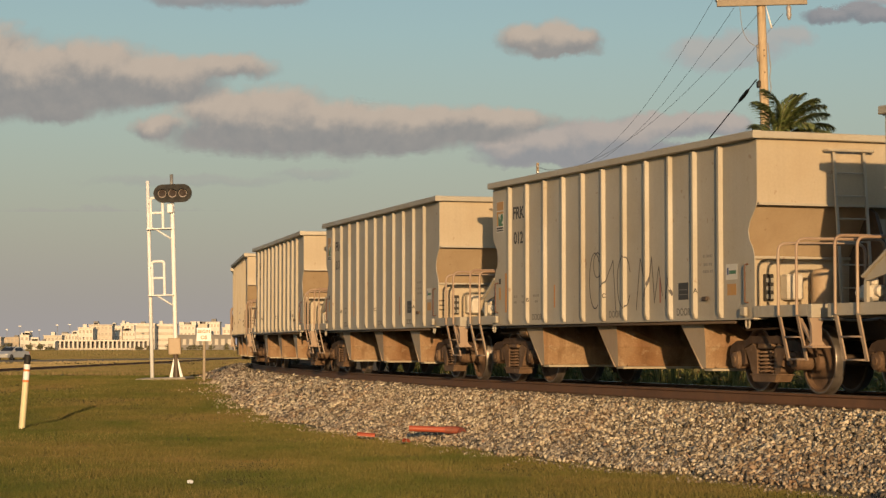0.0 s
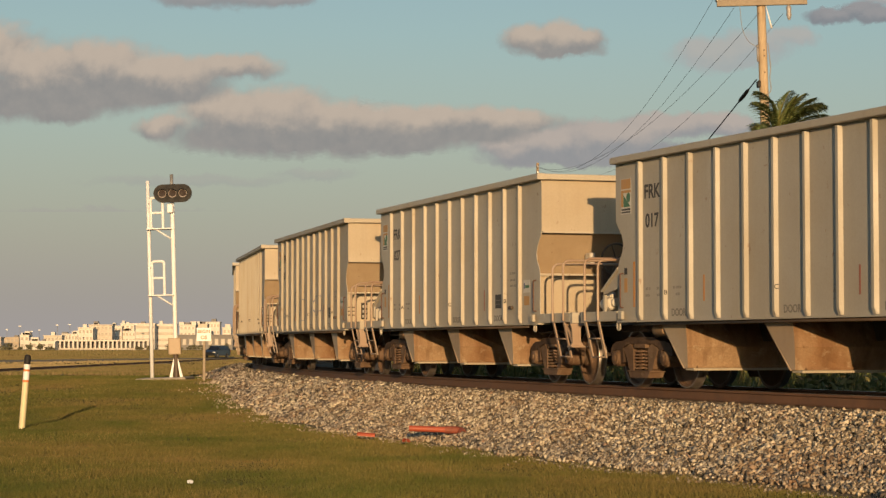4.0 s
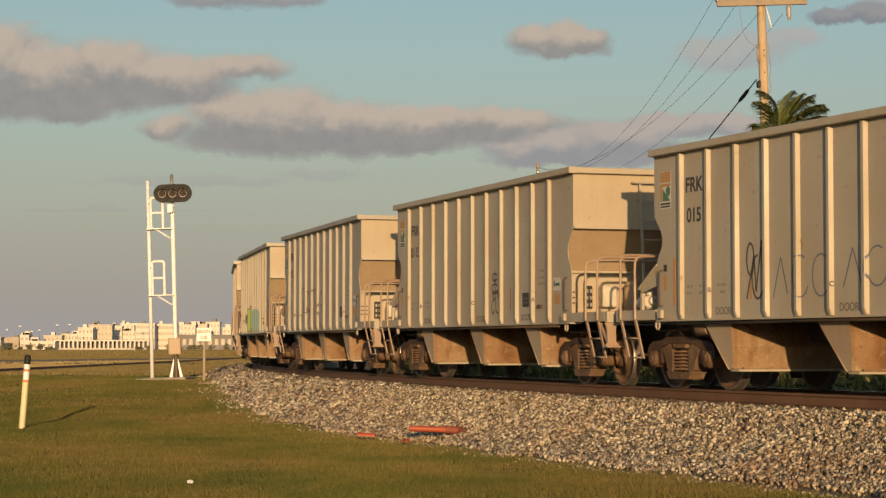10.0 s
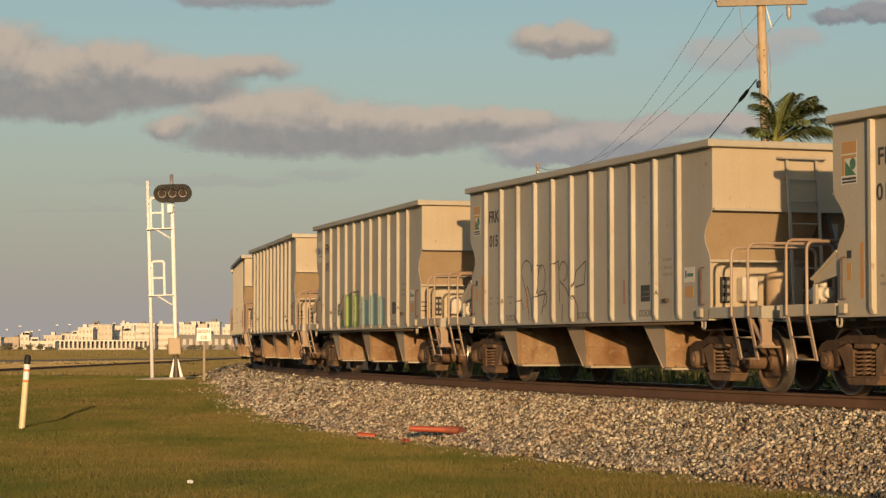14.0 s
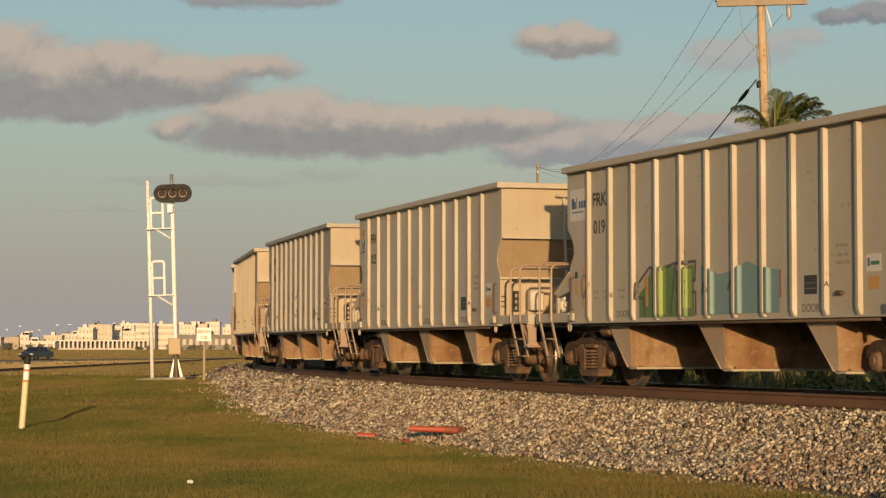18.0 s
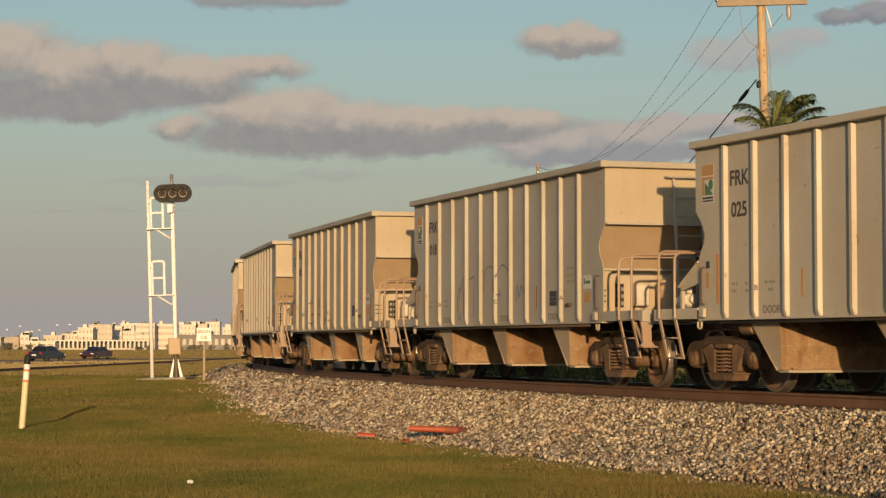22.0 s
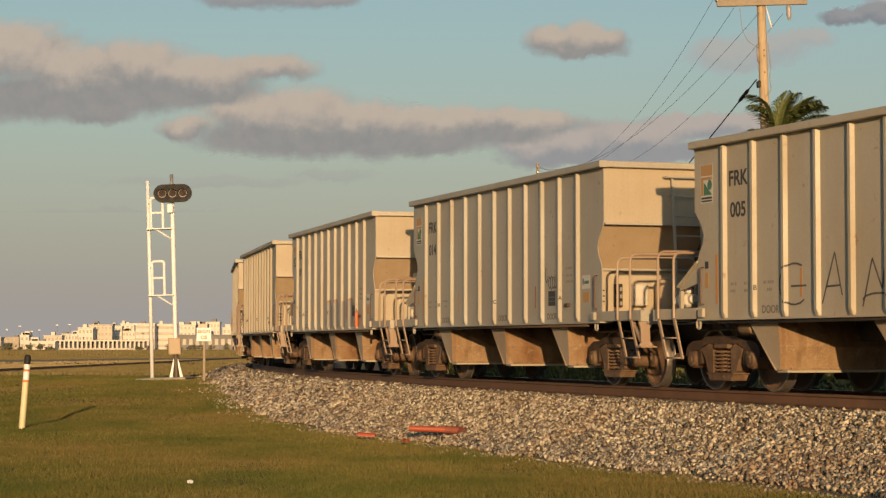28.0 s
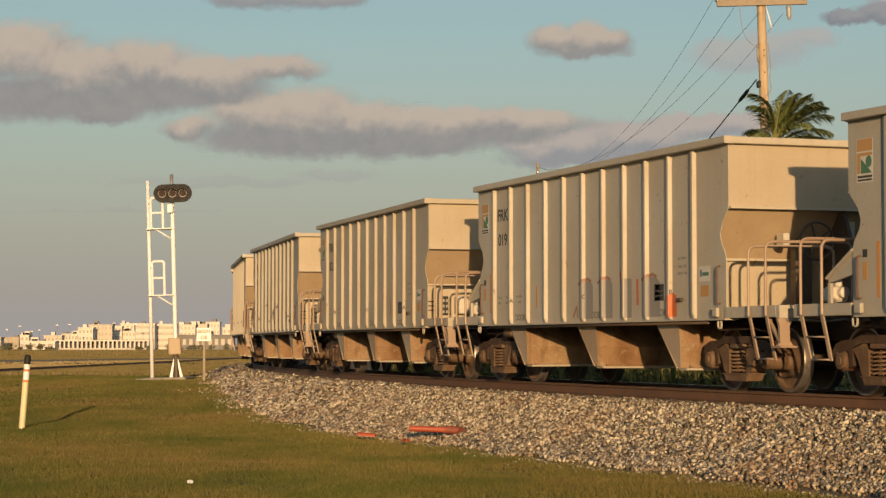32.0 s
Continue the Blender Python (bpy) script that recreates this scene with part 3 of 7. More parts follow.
def build_bay(car, c):
    """A cross hopper: leaning back sheet, steep lit front sheet, a gate with a lip."""
    bm = bmesh.new()
    top, bot = 1.014, 0.33
    def ring(z, b, f, w, peak):
        return [bm.verts.new(v) for v in ((b, -w, z), (b, w, z), (f, w, z), (f - peak, 0.42 * w, z), (f - peak, -0.42 * w, z), (f, -w, z))]
    r0, r1 = ring(top, c + 0.02, c - 0.78, 1.43, 0.0), ring(0.64, c - 0.366, c - 0.80, 1.415, 0.14)
    r2 = ring(bot, c - 0.68, c - 0.78, 1.40, 0.06)
    for a, b in ((r0, r1), (r1, r2)):
        for i in range(6):
            bm.faces.new((a[i], b[i], b[(i + 1) % 6], a[(i + 1) % 6]))
    bm.faces.new(r2)
    bm.faces.new(r0[::-1])
    bmesh.ops.recalc_face_normals(bm, faces=bm.faces[:])
    # faces turned sideways take the paler bay_side colour
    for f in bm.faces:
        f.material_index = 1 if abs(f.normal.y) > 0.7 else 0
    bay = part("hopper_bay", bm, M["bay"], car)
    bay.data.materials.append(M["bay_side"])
    for sgn in (1, -1):
        y0, y1 = sorted((sgn * 1.33, sgn * 1.418))
        bm = bmesh.new()
        prism(bm, [(c + 0.035, 1.01), (c + 0.018, 1.01), (c - 0.692, 0.32), (c - 0.675, 0.32)], "y", y0, y1)
        part("flange", bm, M["bay_side"], bay)
    bm = bmesh.new()
    box(bm, c - 0.835, c - 0.70, -1.30, 1.30, 0.63, 0.66, 0.008)
    part("face_rib", bm, M["bay"], bay)
    bm = bmesh.new()
    box(bm, c - 0.90, c - 0.64, -1.36, 1.36, 0.29, 0.325, 0.006)
    part("gate_lip", bm, M["paint_warm"], bay)
    bm = bmesh.new()
    box(bm, c - 0.88, c - 0.85, -1.28, 1.28, 0.33, 0.36)
    part("gate_hinge", bm, M["bay"], bay)
    return bay


def build_truck(car, e):
    """Three-piece truck: two cast side frames, bolster, springs; wheelsets on their own."""
    cu = e * HALF + TAIL
    D = M["truck"]
    bm = bmesh.new()
    box(bm, cu - 0.22, cu + 0.22, -0.93, 0.93, 0.52, 0.74, 0.03)
    box(bm, cu - 0.3, cu + 0.3, -0.3, 0.3, 0.741, 0.80, 0.02)
    truck = part("truck", bm, D, car, "dusty brown cast-steel truck")
    for sgn in (1, -1):
        w0, w1 = sorted((sgn * 0.96, sgn * 1.17))
        bm = bmesh.new()
        # high-shouldered arch over both axle boxes
        prism(bm, [(cu + u, z) for u, z in [(-1.06, 0.50), (-1.05, 0.60), (-0.98, 0.68), (-0.84, 0.725), (-0.60, 0.735), (-0.42, 0.79), (0.42, 0.79), (0.60, 0.735), (0.84, 0.725), (0.98, 0.68), (1.05, 0.60), (1.06, 0.50),
                                            (0.99, 0.50), (0.97, 0.575), (0.72, 0.59), (0.44, 0.685), (-0.44, 0.685), (-0.72, 0.59), (-0.97, 0.575), (-0.99, 0.50)]], "y", w0, w1)
        part("side_frame", bm, D, truck)
        bm = bmesh.new()
        # columns either side of the springs, widening into a dished spring seat
        for d in (1, -1):
            prism(bm, [(cu + d * 0.60, 0.61), (cu + d * 0.36, 0.684), (cu + d * 0.255, 0.60), (cu + d * 0.25, 0.25), (cu + d * 0.33, 0.25), (cu + d * 0.41, 0.30), (cu + d * 0.48, 0.46)], "y", w0, w1)
        prism(bm, [(cu - 0.36, 0.245), (cu - 0.30, 0.155), (cu + 0.30, 0.155), (cu + 0.36, 0.245)], "y", *sorted((sgn * 0.94, sgn * 1.20)))
        box(bm, cu - 0.39, cu + 0.39, *sorted((sgn * 0.93, sgn * 1.21)), 0.246, 0.268, 0.006)
        part("spring_seat", bm, M["seat"], truck)
        bm = bmesh.new()
        box(bm, cu - 0.20, cu + 0.20, *sorted((sgn * 0.935, sgn * 1.19)), 0.615, 0.683, 0.012)
        part("bolster_end", bm, M["seat"], truck)
        bm = bmesh.new()
        tube(bm, bend([(cu - 0.95, sgn * 1.17, 0.84), (cu - 0.5, sgn * 1.17, 0.90), (cu + 0.6, sgn * 1.17, 0.88), (cu + 0.9, sgn * 1.1, 0.98)], 0.12), 0.018, 6)
        part("brake_rod", bm, D, truck)
        for du, dy in ((-0.155, 1.10), (0.0, 1.125), (0.155, 1.10)):
            # coil drawn as one wound bar
            bm = bmesh.new()
            turns, n = 6, 10
            pts = [(cu + du + 0.062 * math.cos(2 * math.pi * i / n), sgn * dy + 0.062 * math.sin(2 * math.pi * i / n), 0.285 + 0.315 * i / (turns * n)) for i in range(turns * n + 1)]
            tube(bm, pts, 0.0155, 5)
            part("spring", bm, M["spring"], truck)
        for d in (1, -1):
            bm = bmesh.new()
            y0, y1 = sgn * 0.95, sgn * 1.235
            lathe(bm, [(0.135, y0), (0.135, sgn * 1.16), (0.115, sgn * 1.175), (0.11, sgn * 1.21), (0.06, sgn * 1.22), (0.05, y1)], "y", 18, (cu + d * 0.838, 0, 0.457))
            part("bearing_cap", bm, M["seat"], truck)
            # pedestal jaw that hooks down over the axle box
            bm = bmesh.new()
            prism(bm, [(cu + d * 0.70, 0.60), (cu + d * 0.61, 0.62), (cu + d * 0.60, 0.40), (cu + d * 0.66, 0.37), (cu + d * 0.685, 0.43)], "y", w0, w1)
            part("pedestal_jaw", bm, D, truck)
    for d in (1, -1):
        build_wheelset(car, cu + d * 0.838)
    bm = bmesh.new()
    for d in (1, -1):
        tube(bm, [(cu + d * 0.42, -0.9, 0.42), (cu + d * 0.42, 0.9, 0.42)], 0.045, 8)
        for w in (-0.75, 0.75):
            box(bm, *sorted((cu + d * 0.38, cu + d * 0.47)), w - 0.06, w + 0.06, 0.30, 0.56, 0.015)
    part("brake_beam", bm, D, truck)


def build_wheelset(car, u):
    bm = bmesh.new()
    lathe(bm, [(0.07, -1.0), (0.085, -0.6), (0.08, 0.0), (0.085, 0.6), (0.07, 1.0)], "y", 14)
    ws = part("wheelset", bm, M["dusty"], car)
    place(ws, pose(u, 0, 0.457))
    for sgn in (1, -1):
        bm = bmesh.new()
        # dished plate, hub proud in the middle, closed on its inner face
        lathe(bm, [(0.0, sgn * 0.90), (0.10, sgn * 0.895), (0.135, sgn * 0.88), (0.15, sgn * 0.80), (0.20, sgn * 0.765), (0.36, sgn * 0.735), (0.395, sgn * 0.745), (0.403, sgn * 0.80), (0.411, sgn * 0.8125), (0.4345, sgn * 0.8135),
                   (0.43, sgn * 0.68), (0.20, sgn * 0.70), (0.0, sgn * 0.70)], "y", 36, caps=False)
        bmesh.ops.remove_doubles(bm, verts=bm.verts, dist=0.0005)
        part("wheel_plate", bm, M["wheel"], ws)
        bm = bmesh.new()
        lathe(bm, [(0.43, sgn * 0.8135), (0.434, sgn * 0.816), (0.452, sgn * 0.815), (0.458, sgn * 0.80), (0.4575, sgn * 0.75), (0.463, sgn * 0.715), (0.485, sgn * 0.70), (0.488, sgn * 0.688), (0.47, sgn * 0.676), (0.43, sgn * 0.676)], "y", 48, caps=False)
        part("tyre", bm, M["tread"], ws)
    WHEELS.append(ws)
    return ws


WHEELS = []
ENDS = {"plain": [], "brake": []}
M["rustpaint"] = plain("rusty_grab", (0.15, 0.08, 0.052), 0.8, 0, 0.4)
M["whitebox"] = plain("white_cabinet", (0.62, 0.58, 0.50), 0.5, 0, 0.2)
FIRST = build_car()
tagged(FIRST, "beige-grey steel open-top hopper car on the rails", "freight car", "cars of the train")
TURN = Matrix.Rotation(math.pi, 4, "Z")
for _o in ENDS["brake"]:
    _o.matrix_basis = TURN
_ends = {o.name: kind for kind in ENDS for o in ENDS[kind]}
CARS = {0: FIRST}
for _k in list(range(-2, 0)) + list(range(1, 20)):
    CARS[_k] = copy_thing(FIRST, Matrix.Identity(4))
# two cars run the other way about, hand brake first
for _k in (2, 11):
    for _o in CARS[_k].children:
        _stem = _o.name.split(".")[0]
        if any(n.split(".")[0] == _stem and _ends[n] == "brake" for n in _ends):
            _o.matrix_basis = Matrix.Identity(4)
        elif _stem in ("end_ladder", "air_reservoir", "control_valve", "retainer_box", "data_line"):
            _o.matrix_basis = TURN


# ---- things by the line ----
def hold(name, label, category, group=""):
    ob = new(name)
    ob.empty_display_size = 0.3
    return tagged(ob, label, category, group)


def words(name, text, size, mat, parent, m, thick=0.002):
    cu = bpy.data.curves.new(name, "FONT")
    cu.body, cu.size, cu.extrude, cu.align_x, cu.offset = text, size, thick, "CENTER", size * 0.022
    tmp = bpy.data.objects.new(name, cu)
    scene.collection.objects.link(tmp)
    bpy.context.view_layer.update()
    me = bpy.data.meshes.new_from_object(tmp.evaluated_get(bpy.context.evaluated_depsgraph_get()))
    bpy.data.objects.remove(tmp)
    me.materials.clear()
    me.materials.append(mat)
    ob = new(name, me)
    ob.parent = parent
    ob.matrix_basis = m
    return ob


M["signal_black"] = plain("signal_black", (0.012, 0.012, 0.013), 0.7, 0, 0.3)
M["lens"] = plain("signal_lens_dark", (0.02, 0.010, 0.010), 0.7, 0, 0.2)
M["ring"] = plain("lens_ring_grey", (0.36, 0.32, 0.31), 0.5, 0, 0.2)
M["cabinet"] = plain("cabinet_beige", (0.48, 0.38, 0.27), 0.6, 0, 0.15)
M["orange"] = plain("orange_plastic", (0.40, 0.085, 0.04), 0.55, 0, 0.25, 12)
M["orange_dark"] = plain("orange_plastic_dirty", (0.26, 0.07, 0.04), 0.7, 0, 0.35, 14)
M["orange_letter"] = plain("sign_letter_orange", (0.40, 0.20, 0.08), 0.6, 0, 0.15)
M["band"] = plain("band_orange", (0.75, 0.22, 0.06), 0.5, 0, 0.15)
M["post_yellow"] = plain("post_ivory", (0.74, 0.66, 0.42), 0.5, 0, 0.15)
M["wood"] = plain("weathered_post", (0.36, 0.30, 0.23), 0.85, 0, 0.25, 5, 0.3)


def build_signal():
    """Three-lamp signal on a mast with a climbing ladder and two landings, all leaning a little."""
    top = hold("railway_signal", "white signal mast with ladder and black three-lamp head", "signal")
    Y = 70.0
    top.matrix_basis = pose(-8.95, Y, 0.50, 0, -1.75, 0)
    def bar(name, pts, r, mat=M["white"], n=8):
        bm = bmesh.new()
        tube(bm, [(x, y, z) for x, y, z in pts], r, n)
        return part(name, bm, mat, top)
    bar("mast", [(0, 0, 0.1), (0, 0, 6.0)], 0.075, n=12)
    bar("base_sleeve", [(0, 0, 0.1), (0, 0, 0.9)], 0.085, M["dusty"], 12)
    bar("mast_top", [(0, 0.0, 5.7), (0, 0.0, 6.93)], 0.06, M["galv"], 10)
    bm = bmesh.new()
    box(bm, -1.15, 0.50, -1.6, 1.0, -0.3, 0.10, 0.03)
    part("footing", bm, M["concrete"], top)
    for sx in (-1, 1):
        bm = bmesh.new()
        prism(bm, [(sx * 0.04, 0.72), (sx * 0.08, 0.72), (sx * 0.23, 0.08), (sx * 0.13, 0.08)], "y", -0.05, 0.05)
        part("foot_strut", bm, M["white"], top)
        bm = bmesh.new()
        box(bm, sx * 0.18 - 0.09, sx * 0.18 + 0.09, -0.1, 0.1, 0.061, 0.10, 0.01)
        part("foot_plate", bm, M["white"], top)
    bm = bmesh.new()
    box(bm, -0.22, 0.20, -0.24, -0.08, 0.86, 1.42, 0.03)
    cab = part("cabinet", bm, M["cabinet"], top, "beige steel junction box")
    bm = bmesh.new()
    box(bm, -0.19, 0.17, -0.252, -0.243, 0.89, 1.39, 0.004)
    part("door", bm, M["cabinet"], cab)
    # ladder: two stringers one behind the other, rungs between
    for dx, dy in ((-0.825, 0.1), (-0.84, 0.2)):
        bar("ladder_rail", [(dx, dy, 0.10), (dx, dy, 6.74)], 0.066)
    for i in range(21):
        bar("rung", [(-0.825, 0.1, 0.35 + i * 0.3), (-0.84, 0.2, 0.35 + i * 0.3)], 0.012, n=5)
    for z, h, arch in ((5.12, 1.02, 0.3), (2.88, 1.12, 0.12)):
        bm = bmesh.new()
        box(bm, -0.86, 0.0, -0.22, 0.35, z - 0.04, z, 0.008)
        land = part("landing", bm, M["white"], top)
        bm = bmesh.new()
        tube(bm, [(-0.55, -0.1, z - 0.04), (-0.06, -0.1, z - 0.36)], 0.03, 6)
        part("brace", bm, M["white"], land)
        bm = bmesh.new()
        tube(bm, bend([(-0.70, -0.2, z), (-0.70, -0.2, z + h), (-0.30, -0.2, z + h), (-0.30, -0.2, z)], 0.09), 0.046, 8)
        tube(bm, [(-0.70, -0.2, z + h * 0.5), (-0.30, -0.2, z + h * 0.5)], 0.042, 8)
        tube(bm, [(-0.83, 0.1, z + h * 0.82), (-0.70, -0.2, z + h * 0.82)], 0.025, 6)
        part("guard_rail", bm, M["white"], land)
    # head
    bm = bmesh.new()
    pts = []
    for i in range(13):
        a = -math.pi / 2 + math.pi * i / 12
        pts.append((0.34 + 0.305 * math.cos(a), 0.305 * math.sin(a)))
    for i in range(13):
        a = math.pi / 2 + math.pi * i / 12
        pts.append((-0.34 + 0.305 * math.cos(a), 0.305 * math.sin(a)))
    prism(bm, [(x + 0.06, z + 6.27) for x, z in pts], "y", -0.30, -0.24)
    head = part("signal_head", bm, M["signal_black"], top, "black oval backplate with three dark lenses")
    for dx in (-0.345, 0.0, 0.345):
        bm = bmesh.new()
        lathe(bm, [(0.125, -0.32), (0.115, -0.305), (0.04, -0.302)], "y", 20, (0.06 + dx, 0, 6.27))
        part("lens", bm, M["lens"], head)
        bm = bmesh.new()
        n = 14
        for i in range(n):
            a0, a1 = math.radians(-30) + math.radians(240) * i / n, math.radians(-30) + math.radians(240) * (i + 1) / n
            v = []
            for r in (0.142, 0.155):
                for a, y in ((a0, -0.30), (a1, -0.30), (a1, -0.50 if 30 < math.degrees(a1) < 150 else -0.40), (a0, -0.50 if 30 < math.degrees(a0) < 150 else -0.40)):
                    v.append(bm.verts.new((0.06 + dx + math.cos(a) * r, y, 6.27 + math.sin(a) * r)))
            for f in ((0, 1, 2, 3), (7, 6, 5, 4), (3, 2, 6, 7)):
                bm.faces.new([v[j] for j in f])
        part("hood", bm, M["signal_black"], head)
        bm = bmesh.new()
        tube(bm, [(0.06 + dx + 0.134 * math.cos(i * math.pi / 10), -0.325, 6.27 + 0.134 * math.sin(i * math.pi / 10)) for i in range(21)], 0.019, 6, False)
        part("lens_ring", bm, M["ring"], head)
    bm = bmesh.new()
    box(bm, -0.15, 0.05, -0.26, 0.08, 5.62, 5.92, 0.03)
    part("terminal_box", bm, M["white"], top)
    return top


build_signal()


def build_sign():
    sign = hold("limit_sign", "white notice board with orange lettering on a grey post", "sign")
    sign.matrix_basis = pose(-7.68, 67.0, lie(-7.68, 67.0))
    bm = bmesh.new()
    box(bm, -0.04, 0.04, -0.02, 0.02, -0.1, 1.71, 0.006)
    part("post", bm, M["wood"], sign)
    bm = bmesh.new()
    box(bm, -0.245, 0.225, -0.04, -0.021, 1.30, 1.735, 0.008)
    part("board", bm, M["white"], sign)
    words("lettering", "BEGIN", 0.145, M["orange_letter"], sign, pose(-0.01, -0.043, 1.565, 90))
    words("lettering", "OS", 0.165, M["orange_letter"], sign, pose(-0.01, -0.043, 1.365, 90))


build_sign()


def build_marker():
    mk = hold("marker_post", "leaning ivory marker post with black cap and orange bands", "post")
    x, y = -8.28, 41.0
    mk.matrix_basis = pose(x, y, lie(x, y) - 0.03, 0, 4.3, 0)
    for name, a, b, r, mat in (("lower_tube", 0.0, 0.95, 0.062, "post_yellow"), ("orange_band", 0.95, 0.99, 0.0645, "band"), ("upper_tube", 0.99, 1.16, 0.063, "white"),
                               ("orange_band", 1.16, 1.20, 0.0645, "band"), ("white_collar", 1.20, 1.30, 0.063, "white")):
        bm = bmesh.new()
        lathe(bm, [(r, a), (r, b)], "z", 16)
        part(name, bm, M[mat], mk)
    bm = bmesh.new()
    lathe(bm, [(0.066, 1.301), (0.066, 1.43), (0.05, 1.475), (0.02, 1.49)], "z", 16)
    part("cap", bm, M["signal_black"], mk)


build_marker()

# table of the line for many points at once
_ts = np.arange(S_LO + 2, S_HI - 2, 0.5)
_tx, _ty = np.array([line(s)[0] for s in _ts]), np.array([line(s)[1] for s in _ts])
_th = np.array([heading(s) for s in _ts])
_toe = np.array([toe(s) for s in _ts])


def rail_frame(x, y):
    """Along and beside the line, for arrays of points."""
    s = (np.asarray(y, float) - TY) * 1.05
    for _ in range(6):
        cx, cy, h = np.interp(s, _ts, _tx), np.interp(s, _ts, _ty), np.interp(s, _ts, _th)
        s = s + (x - cx) * np.cos(h) + (y - cy) * np.sin(h)
    return s, -(x - cx) * np.sin(h) + (y - cy) * np.cos(h)


def slope_z(s, w):
    """Top of the ballast on the camera's side."""
    t = float(np.interp(s, _ts, _toe)) + 0.6
    x, y, _ = beside(s, t - 0.1)
    g = lie(x, y) - 0.15
    f = max(0.0, min(1.0, (w - 1.75) / (t - 1.75)))
    return (RAIL - 0.235) * (1 - f) + g * f


def build_pipes():
    def spot(x, y):
        s, w = rail_frame(np.array([x]), np.array([y]))
        return max(slope_z(float(s[0]), float(w[0])), lie(x, y))
    x, y = -0.12, 34.4
    z = spot(x, y) + 0.23
    p = hold("broken_pipe", "broken orange plastic pipe with an elbow on the stones", "pipe")
    p.matrix_basis = pose(x, y, z, 0, 2.0, -4)
    bm = bmesh.new()
    for a, b in (((-0.44, 0, 0), (0.18, 0, 0)),):
        tube(bm, [a, b], 0.05, 14, False)
        tube(bm, [b, a], 0.042, 14, False)
    part("pipe", bm, M["orange"], p)
    bm = bmesh.new()
    tube(bm, bend([(0.16, 0, 0), (0.43, 0, 0), (0.46, -0.15, -0.05)], 0.09, 7), 0.064, 16, False)
    tube(bm, [(0.446, -0.08, -0.027), (0.4605, -0.153, -0.051)], 0.05, 16, False)
    lathe(bm, [(0.05, 0.0), (0.066, 0.0), (0.066, 0.03), (0.05, 0.03)], "y", 16, (0.4595, -0.16, -0.05), caps=False)
    part("elbow", bm, M["orange_dark"], p, "darker orange elbow joint")
    for px, py, r, ln, rot in ((-1.33, 36.0, 0.055, 0.30, 10), (-0.60, 33.9, 0.05, 0.10, 60)):
        q = hold("pipe_shard", "short shard of orange plastic pipe at the ballast edge", "pipe")
        q.matrix_basis = pose(px, py, spot(px, py) + 0.10, 0, 5, rot)
        bm = bmesh.new()
        pts = [(math.cos(a) * r, math.sin(a) * r) for a in [math.radians(-10 + 20 * i) for i in range(11)]]
        pts += [(u * 0.84, v * 0.84) for u, v in reversed(pts)]
        prism(bm, pts, "x", -ln / 2, ln / 2)
        part("shell", bm, M["orange"], q)
    # a scrap of paper on the lawn
    x, y = -2.98, 24.6
    bm = bmesh.new()
    prism(bm, [(-0.06, -0.04), (0.05, -0.05), (0.07, 0.03), (0.0, 0.05), (-0.05, 0.04)], "z", 0.0, 0.01)
    bmesh.ops.rotate(bm, verts=bm.verts, cent=(0, 0, 0), matrix=Matrix.Rotation(radians(35), 3, "X"))
    sc = mesh_object("paper_scrap", bm, M["white"])
    sc.matrix_basis = pose(x, y, lie(x, y) + 0.05, 0, 0, 20) @ Matrix.Diagonal((0.6, 0.6, 0.6, 1))
    tagged(sc, "crumpled white paper scrap on the lawn", "litter")


build_pipes()


# ---- utility poles, wires and palm beyond the line ----
def pole_timber():
    k = Nodes("pole_timber")
    grain, blot, fine = k.noise(9, 5, "Object", (1, 1, 0.05)), k.noise(1.1, 4), k.noise(40, 3)
    c = k.mix(k.grey(blot, 0.36, 0.66), (0.44, 0.34, 0.23), (0.58, 0.46, 0.31))
    c = k.mix(k.grey(grain, 0.52, 0.64, 0, 0.75), c, (0.19, 0.13, 0.085))
    return k.done(c, 0.85, 0.0, k.math("ADD", grain, k.math("MULTIPLY", fine, 0.2)), 0.6, 0.02, 0.2)


M["pole_wood"] = pole_timber()
M["wire"] = plain("wire_dark", (0.30, 0.29, 0.28), 0.6, 0.0, 0.2)
M["porcelain"] = plain("insulator_grey", (0.35, 0.33, 0.32), 0.3, 0, 0.15)


